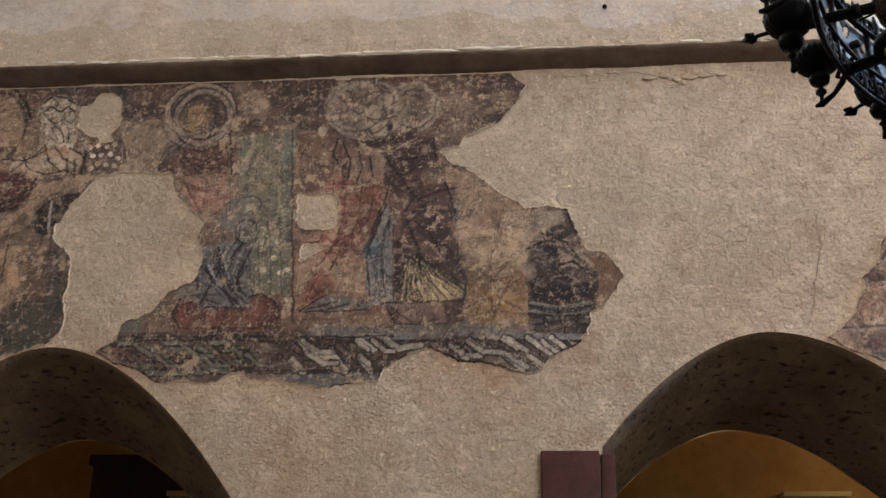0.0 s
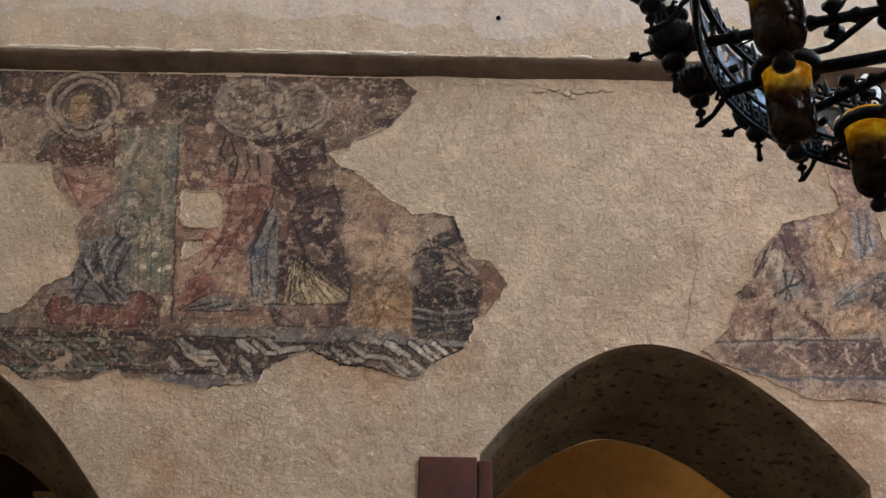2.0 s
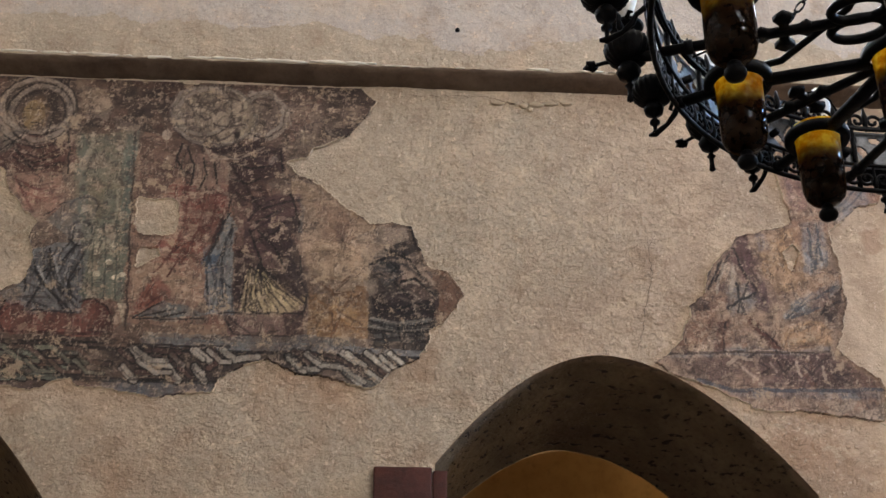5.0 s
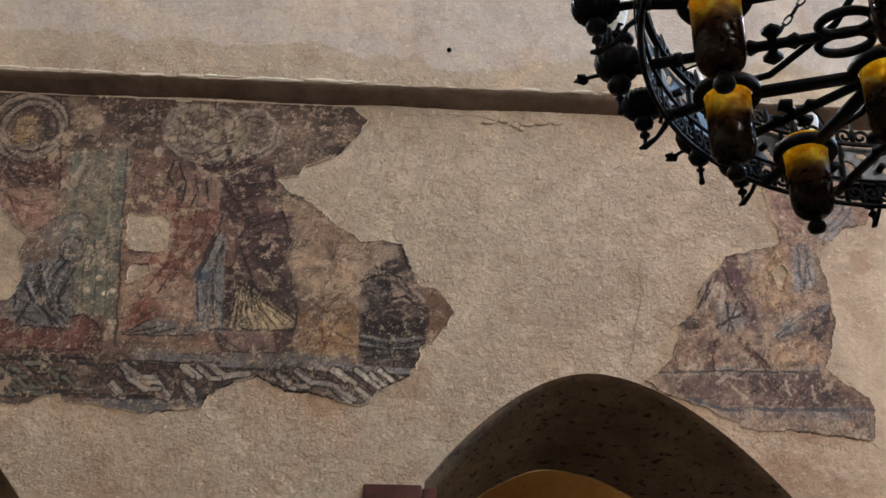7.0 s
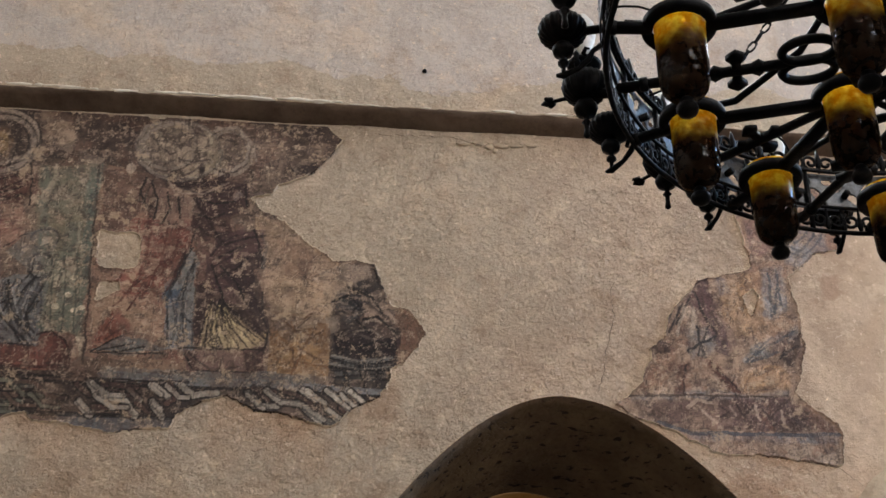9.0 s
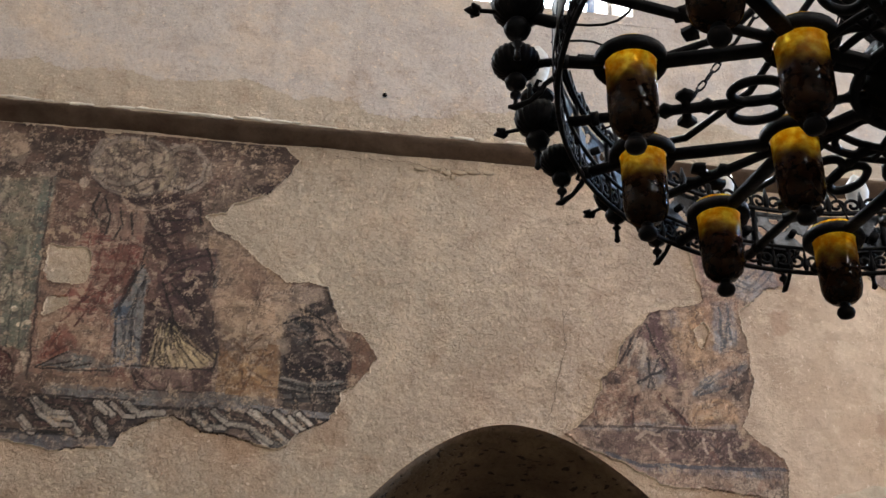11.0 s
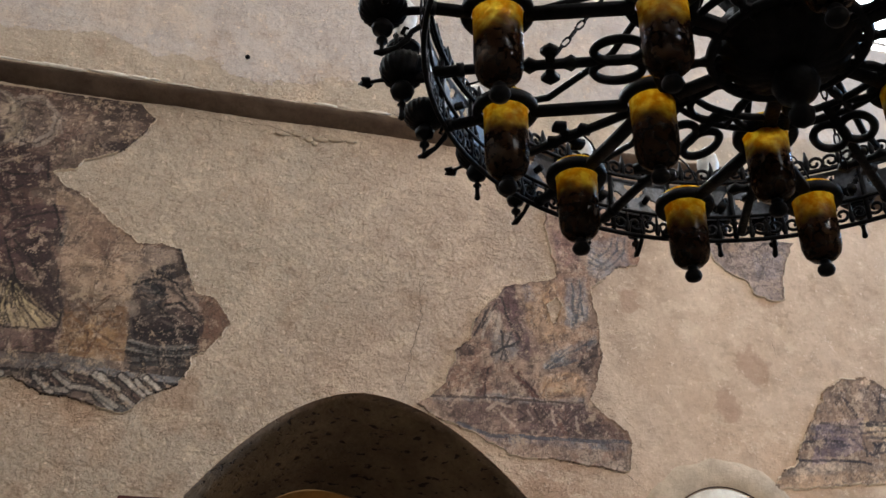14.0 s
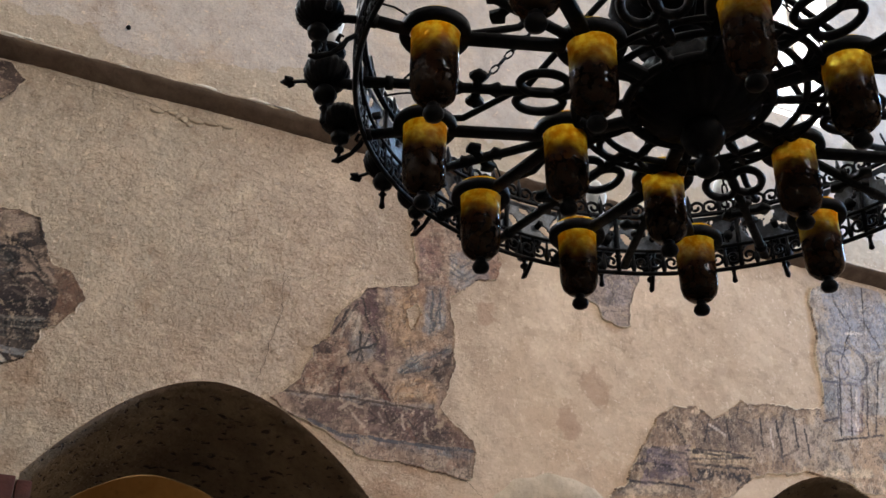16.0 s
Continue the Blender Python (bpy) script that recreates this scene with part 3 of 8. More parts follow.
        cell = self.keep[:-1, :-1] & self.keep[1:, :-1] & self.keep[1:, 1:] & self.keep[:-1, 1:]
        low = self.Z[:-1, :-1] < border
        co = np.stack([self.X, Y, self.Z], -1).reshape(-1, 3) - off
        col = np.concatenate([np.clip(self.rgb, 0.008, 0.85), np.ones((nx, nz, 1))], -1).reshape(-1, 4)
        for piece, sel in zip(parts, (cell & ~low, cell & low)):
            if not sel.any():
                continue
            i, j = np.nonzero(sel)
            q = np.stack([idx[i, j], idx[i + 1, j], idx[i + 1, j + 1], idx[i, j + 1]], -1)
            used, flat = np.unique(q, return_inverse=True)
            ob = sheet(piece, co[used], flat.reshape(-1, 4), FRESCO, thing)
            layer = ob.data.color_attributes.new("paint", "FLOAT_COLOR", "POINT")
            layer.data.foreach_set("color", col[used].astype(np.float32).ravel())
        return thing


# left fresco
left_fresco = Fresco(-3.45, 1.30, 3.16, 5.36, 0.0062, 11)
left_fresco.patch([(-3.4, 5.41), (-3.14, 5.41), (-2.13, 5.39), (-1.98, 4.91), (-1.91, 4.66), (-2.13, 4.67), (-2.27, 4.64), (-2.37, 4.51), (-2.45, 4.41), (-2.52, 4.3), (-2.52, 4.23), (-2.43, 4.14), (-2.37, 4.05), (-2.36, 3.92), (-2.38, 3.77), (-2.35, 3.65), (-2.38, 3.54), (-2.45, 3.47), (-2.61, 3.42), (-2.75, 3.38), (-2.97, 3.31)])
left_fresco.patch([(-2.17, 5.38), (-1.07, 5.36), (-0.28, 5.36), (0.22, 5.37), (0.49, 5.39), (0.55, 5.31), (0.63, 5.25), (0.57, 5.18), (0.51, 5.1), (0.44, 5), (0.3, 4.92), (0.21, 4.86), (0.17, 4.79), (0.05, 4.77), (0.12, 4.68), (0.27, 4.63), (0.36, 4.53), (0.49, 4.44), (0.6, 4.35), (0.76, 4.37), (0.86, 4.35), (0.9, 4.26), (0.49, 3.92), (-0.73, 3.94), (-1.51, 4.07), (-1.54, 4.19), (-1.51, 4.31), (-1.61, 4.39), (-1.72, 4.5), (-1.77, 4.65), (-1.95, 4.66)])
left_fresco.patch([(-1.51, 4.07), (-0.73, 3.94), (-0.23, 4.16), (0.49, 4.3), (0.86, 4.35), (0.91, 4.26), (0.94, 4.17), (0.99, 4.07), (1.09, 4.05), (1.16, 3.95), (1.21, 3.87), (1.17, 3.76), (1.08, 3.67), (0.99, 3.63), (0.97, 3.5), (0.92, 3.43), (0.78, 3.36), (0.7, 3.28), (0.61, 3.25), (0.49, 3.28), (0.32, 3.33), (0.17, 3.33), (0.1, 3.37), (0.02, 3.42), (-0.08, 3.39), (-0.2, 3.33), (-0.28, 3.28), (-0.3, 3.21), (-0.47, 3.19), (-0.64, 3.16), (-0.89, 3.2), (-1.11, 3.22), (-1.18, 3.27), (-1.32, 3.21), (-1.61, 3.2), (-1.72, 3.21), (-1.86, 3.29), (-2.03, 3.35), (-2.13, 3.41), (-2.02, 3.5), (-1.98, 3.61), (-1.79, 3.7), (-1.69, 3.83), (-1.53, 3.91)])
left_fresco.hole([(-0.89, 4.48), (-0.65, 4.47), (-0.63, 4.36), (-0.64, 4.24), (-0.77, 4.23), (-0.87, 4.25)])
left_fresco.hole([(-0.83, 4.13), (-0.73, 4.14), (-0.71, 4.09), (-0.8, 4.04), (-0.85, 4.01)])
left_fresco.hole([(-2.48, 5.2), (-2.38, 5.21), (-2.35, 5.3), (-2.26, 5.29), (-2.19, 5.23), (-2.18, 5.07), (-2.25, 4.95), (-2.38, 4.97), (-2.46, 5.04)])
left_fresco.hole([(-2.33, 4.98), (-2.24, 4.96), (-2.21, 4.92), (-2.29, 4.91)])
left_fresco.base(112, 94, 80)
left_fresco.area((74, 58, 53), .9, [(-2.18, 5.41), (-1.32, 5.39), (-0.28, 5.38), (0.53, 5.4), (0.66, 5.26), (0.49, 4.98), (0.04, 4.96), (-0.65, 4.93), (-1.28, 5), (-1.84, 4.99), (-2.1, 4.98)])
left_fresco.area((66, 66, 62), .9, [(-3.41, 5.46), (-2.17, 5.41), (-2.11, 5.07), (-2.48, 5.2), (-2.86, 5.28), (-3.37, 5.27)])
left_fresco.area((128, 110, 94), .6, [(-1.39, 5.34), (-1.19, 5.33), (-1.11, 5.1), (-1.25, 5.04), (-1.37, 5.11)])
left_fresco.area((118, 98, 86), .7, [(-0.28, 5.29), (0.03, 5.33), (0.3, 5.23), (0.19, 4.97), (-0.04, 4.92), (-0.19, 5.01)])
left_fresco.area((136, 116, 98), .5, [(0.03, 5.19), (0.41, 5.2), (0.49, 5.11), (0.23, 4.99), (0.12, 4.89)])
left_fresco.area((138, 112, 94), .65, [(-1.76, 4.73), (-1.41, 4.72), (-1.35, 4.39), (-1.57, 4.29), (-1.69, 4.48)])
left_fresco.area((148, 112, 94), .7, [(-1.66, 4.67), (-1.4, 4.64), (-1.4, 4.43), (-1.59, 4.45)])
left_fresco.area((92, 70, 62), .85, [(-1.86, 4.69), (-1.74, 4.88), (-1.41, 4.92), (-1.36, 4.68), (-1.56, 4.63), (-1.79, 4.67)])
left_fresco.area((104, 100, 88), .6, [(-2.07, 4.94), (-1.79, 4.97), (-1.74, 4.84), (-1.88, 4.69), (-2.04, 4.74)])
left_fresco.area((116, 110, 90), .9, [(-1.35, 4.94), (-0.93, 4.97), (-0.89, 3.63), (-1.15, 3.64), (-1.26, 4.18)])
left_fresco.area((126, 118, 94), .6, [(-1.26, 4.85), (-1.03, 4.86), (-1.02, 4.26), (-1.17, 4.22)])
left_fresco.area((92, 102, 94), .6, [(-0.99, 4.98), (-0.93, 4.98), (-0.9, 3.79), (-0.95, 3.79)])
left_fresco.area((88, 102, 94), .7, [(-1.33, 4.93), (-1.27, 4.93), (-1.11, 3.69), (-1.17, 3.69)])
left_fresco.area((96, 104, 98), .6, [(-1.12, 4.55), (-1.01, 4.54), (-0.98, 3.79), (-1.08, 3.79)])
left_fresco.soften(2)
left_fresco.drape((52, 44, 44), (140, 116, 100), 60, 16, [(-1.86, 4.69), (-1.74, 4.88), (-1.41, 4.92), (-1.36, 4.68), (-1.56, 4.63), (-1.79, 4.67)], 0.05)
left_fresco.drape((50, 48, 52), (146, 144, 144), 65, 14, [(-1.49, 4.11), (-1.35, 4.16), (-1.18, 4.18), (-1.15, 3.69), (-1.54, 3.69), (-1.66, 3.81), (-1.51, 3.91)], 0.05)
left_fresco.drape((46, 36, 38), (118, 88, 80), 78, 13, [(-0.65, 4.91), (-0.3, 4.88), (0, 4.88), (0.03, 4.7), (-0.09, 4.64), (-0.02, 4.44), (0.13, 4.08), (0.06, 4.04), (-0.23, 4.08), (-0.28, 4.5), (-0.61, 4.53)], 0.08)
left_fresco.drape((62, 60, 66), (150, 148, 148), 84, 18, [(-0.39, 3.7), (-0.43, 4.09), (-0.31, 4.32), (-0.26, 4.28), (-0.24, 3.7)], 0.05)
left_fresco.drape((44, 38, 40), (96, 74, 70), 70, 15, [(-0.17, 4.52), (0.12, 4.54), (0.17, 4.31), (0.09, 4.25), (0.14, 3.96), (-0.09, 4.16)], 0.09)
left_fresco.drape((100, 62, 52), (176, 132, 108), 74, 14, [(-0.82, 3.69), (-0.63, 4.66), (-0.29, 4.61), (-0.3, 4.12), (-0.49, 3.63)], 0.08)
left_fresco.drape((36, 34, 36), (126, 112, 100), 15, 17, [(0.6, 4.07), (0.86, 4.35), (0.99, 4.06), (1.05, 3.69), (0.94, 3.45), (0.6, 3.53)], 0.1)
left_fresco.drape((110, 84, 50), (182, 150, 100), 35, 12, [(0.24, 3.85), (0.6, 3.92), (0.62, 3.57), (0.24, 3.56)], 0.1)
left_fresco.drape((64, 60, 56), (154, 140, 124), 55, 15, [(-2.78, 5.25), (-2.59, 5.28), (-2.52, 5.2), (-2.45, 4.71), (-2.7, 4.72)], 0.08)
left_fresco.drape((52, 44, 40), (156, 126, 98), 70, 12, [(-3.23, 5), (-2.81, 4.98), (-2.66, 4.59), (-2.83, 4.21), (-3.17, 4.3)], 0.08)
left_fresco.drape((70, 56, 48), (168, 138, 108), 72, 13, [(-2.98, 4.13), (-2.56, 4.13), (-2.58, 3.71), (-2.92, 3.66)], 0.05)
left_fresco.drape((40, 40, 44), (100, 96, 94), 80, 16, [(-2.69, 4.5), (-2.54, 4.56), (-2.37, 4.05), (-2.35, 3.88), (-2.38, 3.68), (-2.55, 3.71)], 0.08)
left_fresco.drape((96, 70, 58), (160, 128, 104), 10, 12, [(-1.76, 4.69), (-1.41, 4.68), (-1.35, 4.39), (-1.57, 4.29), (-1.69, 4.48)], 0.08)
left_fresco.drape((52, 42, 40), (132, 100, 84), 12, 14, [(-0.25, 3.68), (0.21, 3.68), (0.22, 3.58), (-0.24, 3.57)], 0.05)
left_fresco.brushwork((132, 72, 58), 0.55, 9, 0.30, 0.7, [(-0.72, 3.6), (-0.2, 3.6), (-0.2, 4.75), (-0.72, 4.75)])
left_fresco.brushwork((60, 46, 44), 0.45, 11, 0.40, 0.8)
left_fresco.brushwork((150, 126, 104), 0.5, 8, 0.58)
left_fresco.brushwork((120, 84, 66), 0.35, 3, 0.25)
left_fresco.brushwork((40, 36, 38), 0.4, 13, 0.3, 1.0, [(0.56, 3.5), (1.06, 3.5), (1.02, 4.1), (0.85, 4.34), (0.58, 4.1)])
left_fresco.brushwork((178, 160, 136), 0.75, 10, 0.50, 1.0, [(-1.3, 3.6), (-0.85, 3.6), (-0.8, 5.0), (-1.25, 5.0)])
left_fresco.ring((104, 98, 90), .9, .02, -1.22, 4.39, 0.07, 0.091)
left_fresco.oval((118, 112, 104), .85, -1.22, 4.22, 0.07, 0.081)
left_fresco.ring((62, 60, 60), .9, .008, -1.22, 4.22, 0.08, 0.091)
left_fresco.oval((120, 106, 94), .9, -1.62, 5.1, 0.25, 0.262)
left_fresco.ring((134, 120, 106), .9, .022, -1.62, 5.1, 0.24, 0.242)
left_fresco.ring((54, 46, 44), .85, .009, -1.62, 5.1, 0.26, 0.262)
left_fresco.oval((100, 82, 72), .8, -1.61, 5.14, 0.16, 0.161)
left_fresco.oval((146, 110, 60), .9, -1.64, 5.07, 0.1, 0.151)
left_fresco.oval((92, 74, 66), .6, -1.7, 5.21, 0.12, 0.081)
left_fresco.area((104, 84, 76), .7, [(-1.69, 4.95), (-1.53, 4.95), (-1.51, 4.84), (-1.7, 4.85)])
left_fresco.area((108, 107, 108), .9, [(-1.49, 4.11), (-1.35, 4.16), (-1.18, 4.18), (-1.15, 3.69), (-1.54, 3.69), (-1.66, 3.81), (-1.51, 3.91)])
left_fresco.area((116, 70, 58), .7, [(-1.65, 3.58), (-1.63, 3.7), (-1.51, 3.76), (-1.41, 3.7), (-1.15, 3.69), (-1.09, 3.79), (-0.94, 3.78), (-0.89, 3.63), (-0.99, 3.55), (-1.58, 3.55)])
left_fresco.area((74, 58, 52), .85, [(-2.03, 3.55), (-0.76, 3.55), (-0.75, 3.48), (-2.04, 3.48)])
left_fresco.area((142, 108, 86), .7, [(-0.97, 4.67), (-0.89, 4.96), (-0.65, 4.93), (-0.62, 4.47), (-0.91, 4.48)])
left_fresco.area((92, 68, 60), .7, [(-0.92, 4.92), (-0.65, 4.91), (-0.62, 4.53), (-0.89, 4.5)])
left_fresco.area((140, 106, 86), .75, [(-0.94, 4.26), (-0.63, 4.66), (-0.29, 4.61), (-0.3, 4.12), (-0.49, 3.63), (-0.86, 3.63)])
left_fresco.area((128, 82, 68), .5, [(-0.63, 4.66), (-0.29, 4.61), (-0.38, 4.24), (-0.56, 4.17)])
left_fresco.area((128, 76, 58), .7, [(-0.84, 3.69), (-0.74, 3.98), (-0.66, 3.97), (-0.62, 3.86), (-0.71, 3.67)])
left_fresco.area((104, 104, 96), .7, [(-0.82, 3.66), (-0.61, 3.78), (-0.5, 3.69), (-0.57, 3.65)])
left_fresco.area((130, 104, 82), .7, [(-0.79, 3.65), (-0.25, 3.65), (-0.24, 3.54), (-0.78, 3.55)])
left_fresco.oval((148, 136, 116), .9, -0.45, 5.1, 0.26, 0.21)
left_fresco.ring((130, 120, 108), .9, .02, -0.45, 5.1, 0.26, 0.22)
left_fresco.ring((58, 48, 46), .8, .008, -0.46, 5.1, 0.28, 0.23)
left_fresco.ring((138, 124, 110), .9, .018, -0.14, 5.1, 0.16, 0.17)
left_fresco.oval((132, 116, 100), .8, -0.14, 5.1, 0.12, 0.13)
left_fresco.oval((154, 140, 98), .7, -0.25, 5.05, 0.08, 0.11)
left_fresco.area((82, 56, 52), .95, [(-0.65, 4.91), (-0.3, 4.88), (0, 4.88), (0.03, 4.7), (-0.09, 4.64), (-0.02, 4.44), (0.13, 4.08), (0.06, 4.04), (-0.23, 4.08), (-0.28, 4.5), (-0.61, 4.53)])
left_fresco.area((142, 122, 104), .6, [(-0.61, 4.87), (-0.49, 4.81), (-0.3, 4.75), (-0.31, 4.65), (-0.56, 4.66)])
left_fresco.area((142, 110, 94), .55, [(-0.29, 4.53), (-0.1, 4.56), (-0.09, 4.24), (-0.23, 4.16)])
left_fresco.area((70, 52, 54), .8, [(-0.17, 4.52), (0.12, 4.54), (0.17, 4.31), (0.09, 4.25), (0.14, 3.96), (-0.09, 4.16)])
left_fresco.area((112, 112, 114), .9, [(-0.39, 3.7), (-0.43, 4.09), (-0.31, 4.32), (-0.26, 4.28), (-0.24, 3.7)])
left_fresco.area((66, 84, 108), .6, [(-0.45, 4.07), (-0.32, 4.14), (-0.3, 4.03), (-0.41, 3.99)])
left_fresco.area((144, 126, 90), .9, [(-0.2, 3.76), (-0.06, 4.04), (0.23, 3.83), (0.14, 3.7), (-0.14, 3.71)])
left_fresco.area((74, 56, 54), .85, [(-0.23, 4.08), (0.13, 4.08), (0.24, 3.85), (-0.01, 3.96), (-0.17, 3.77), (-0.25, 3.79)])
left_fresco.area((110, 82, 74), .9, [(-0.27, 3.7), (0.21, 3.7), (0.22, 3.57), (-0.24, 3.56)])
left_fresco.area((84, 58, 54), .8, [(0.11, 3.68), (0.23, 3.79), (0.22, 3.57), (0.14, 3.56)])
left_fresco.area((154, 128, 98), .85, [(0.07, 4.64), (0.31, 4.61), (0.62, 4.34), (0.63, 3.95), (0.24, 3.96), (0.17, 4.31)])
left_fresco.area((148, 114, 92), .5, [(0.23, 4.51), (0.49, 4.38), (0.6, 4.07), (0.35, 4.03)])
left_fresco.area((150, 116, 70), .6, [(0.24, 3.85), (0.6, 3.92), (0.62, 3.57), (0.24, 3.56)])
left_fresco.area((170, 132, 76), .35, [(0.32, 3.79), (0.6, 3.77), (0.6, 3.58), (0.3, 3.58)])
left_fresco.area((62, 56, 55), .95, [(0.6, 4.07), (0.71, 4.14), (0.86, 4.35), (0.99, 4.06), (1.05, 3.69), (0.94, 3.45), (0.6, 3.53)])
left_fresco.area((98, 100, 100), .8, [(0.62, 4.07), (0.76, 4.12), (0.81, 3.99), (0.69, 3.93)])
left_fresco.area((116, 92, 78), .6, [(0.79, 3.99), (0.99, 4.02), (1.05, 3.83), (0.88, 3.84)])
left_fresco.area((116, 86, 64), .9, [(1, 4.06), (1.16, 3.98), (1.22, 3.87), (1.15, 3.7), (1.04, 3.65)])
left_fresco.area((108, 108, 110), .9, [(-0.78, 3.56), (0.95, 3.5), (0.94, 3.46), (-0.77, 3.49)])
left_fresco.area((70, 59, 55), .92, [(-1, 3.49), (0.94, 3.46), (0.83, 3.26), (-0.98, 3.27)])
left_fresco.area((78, 66, 58), .9, [(-2.15, 3.48), (-1.13, 3.49), (-1.11, 3.27), (-1.8, 3.25)])
left_fresco.line((40, 36, 36), .85, .012, [(-2.09, 3.48), (0.94, 3.46)])
left_fresco.line((40, 36, 36), .85, .012, [(-1.8, 3.28), (-0.23, 3.27)])
left_fresco.area((96, 96, 100), .85, [(-0.97, 3.28), (-0.28, 3.28), (-0.29, 3.16), (-0.96, 3.16)])
left_fresco.area((88, 70, 64), .9, [(-2.15, 3.5), (-2.02, 3.5), (-1.73, 3.27), (-1.15, 3.3), (-1.14, 3.16), (-1.71, 3.16)])
left_fresco.oval((134, 108, 80), .9, -3.07, 5.03, 0.2, 0.284)
left_fresco.ring((50, 44, 42), .9, .012, -3.07, 5.04, 0.21, 0.284)
left_fresco.area((150, 122, 100), .8, [(-3.06, 4.99), (-2.81, 4.98), (-2.66, 4.59), (-2.93, 4.72), (-3.27, 4.78)])
left_fresco.area((136, 126, 112), .9, [(-2.78, 5.25), (-2.59, 5.28), (-2.52, 5.2), (-2.45, 4.71), (-2.7, 4.72)])
left_fresco.area((58, 60, 60), .85, [(-3.3, 4.93), (-2.9, 4.89), (-2.89, 4.76), (-3.27, 4.78)])
left_fresco.area((86, 60, 54), .85, [(-3.25, 4.68), (-2.82, 4.7), (-2.75, 4.55), (-2.95, 4.39), (-3.19, 4.39)])
left_fresco.area((60, 58, 56), .9, [(-2.69, 4.5), (-2.54, 4.56), (-2.4, 4.58), (-2.46, 4.37), (-2.52, 4.21), (-2.66, 4.25)])
left_fresco.area((148, 120, 92), .85, [(-2.98, 4.13), (-2.67, 4.17), (-2.74, 3.71), (-2.92, 3.66)])
left_fresco.area((64, 70, 64), .9, [(-3.04, 3.66), (-2.67, 3.77), (-2.41, 3.81), (-2.35, 3.61), (-2.47, 3.47), (-2.98, 3.35)])
left_fresco.area((62, 60, 64), .9, [(-2.56, 4.13), (-2.38, 4.08), (-2.35, 3.88), (-2.38, 3.68), (-2.51, 3.71)])
left_fresco.area((96, 76, 64), .7, [(-2.78, 4.13), (-2.56, 4.13), (-2.52, 3.81), (-2.67, 3.77)])
left_fresco.line((54, 48, 48), .9, .012, [(-1.44, 4.09), (-1.27, 3.71)])
left_fresco.line((54, 48, 48), .9, .012, [(-1.35, 4.12), (-1.39, 3.99), (-1.23, 3.73)])
left_fresco.line((54, 48, 48), .85, .01, [(-1.24, 4.15), (-1.31, 3.95), (-1.27, 3.87)])
left_fresco.line((54, 48, 48), .85, .009, [(-1.19, 4.1), (-1.25, 3.94), (-1.22, 3.79)])
left_fresco.line((54, 48, 48), .85, .01, [(-1.51, 3.87), (-1.4, 3.71)])
left_fresco.line((62, 50, 50), .85, .01, [(-1.55, 3.79), (-1.35, 3.79)])
left_fresco.line((54, 44, 42), .8, .009, [(-1.74, 4.85), (-1.6, 4.68), (-1.41, 4.72)])
left_fresco.line((54, 44, 42), .8, .009, [(-1.69, 4.79), (-1.55, 4.75), (-1.42, 4.82)])
left_fresco.line((118, 70, 62), .7, .012, [(-1.61, 4.56), (-1.48, 4.49), (-1.41, 4.53)])
left_fresco.line((50, 44, 44), .8, .009, [(-0.29, 4.53), (-0.41, 4.13), (-0.45, 4.05)])
left_fresco.line((48, 42, 42), .9, .008, [(-0.06, 4.02), (-0.16, 3.76)])
left_fresco.line((48, 42, 42), .9, .008, [(-0.06, 4.02), (-0.09, 3.77)])
left_fresco.line((48, 42, 42), .9, .008, [(-0.06, 4.02), (-0.02, 3.75)])
left_fresco.line((48, 42, 42), .9, .008, [(-0.06, 4.02), (0.06, 3.77)])
left_fresco.line((48, 42, 42), .9, .008, [(-0.06, 4.02), (0.14, 3.79)])
left_fresco.line((48, 42, 42), .9, .008, [(-0.05, 4.01), (0.22, 3.83)])
left_fresco.ring((58, 50, 46), .85, .008, -0.1, 3.77, 0.05, 0.04)
left_fresco.line((48, 42, 42), .8, .009, [(0.13, 4.08), (0.22, 3.85), (0.2, 3.7)])
left_fresco.line((44, 40, 40), .9, .012, [(0.65, 3.76), (0.84, 3.73), (1, 3.83)])
left_fresco.line((44, 40, 40), .9, .012, [(0.61, 3.62), (0.98, 3.63)])
left_fresco.line((150, 136, 118), .6, .01, [(0.67, 3.84), (0.84, 3.95), (0.98, 3.95)])
left_fresco.line((44, 40, 40), .8, .01, [(0.7, 3.51), (0.72, 3.67)])
left_fresco.line((44, 40, 40), .8, .01, [(0.82, 3.51), (0.84, 3.67)])
left_fresco.line((44, 40, 40), .85, .01, [(0.86, 4.34), (0.89, 4.22)])
left_fresco.line((50, 42, 42), .8, .008, [(-0.61, 4.87), (-0.64, 4.7)])
left_fresco.line((50, 42, 42), .8, .008, [(-0.49, 4.87), (-0.3, 4.78), (-0.04, 4.85)])
left_fresco.line((70, 52, 48), .8, .009, [(-0.96, 4.97), (-0.87, 3.6)])
left_fresco.line((48, 44, 44), .8, .009, [(-2.83, 4.17), (-2.84, 3.65)])
left_fresco.line((48, 42, 40), .8, .01, [(-2.95, 4.4), (-2.73, 4.54)])
left_fresco.line((60, 56, 54), .7, .008, [(-2.74, 5.16), (-2.61, 5.02), (-2.55, 5.15)])
left_fresco.line((60, 56, 54), .7, .008, [(-2.73, 5), (-2.59, 4.91), (-2.51, 5)])
left_fresco.oval((112, 98, 86), .8, -1.62, 5.14, 0.24, 0.211)
left_fresco.ring((140, 126, 112), .9, .02, -1.62, 5.14, 0.23, 0.201)
left_fresco.ring((52, 44, 42), .85, .008, -1.62, 5.14, 0.25, 0.222)
left_fresco.ring((62, 52, 48), .8, .007, -1.62, 5.14, 0.2, 0.171)
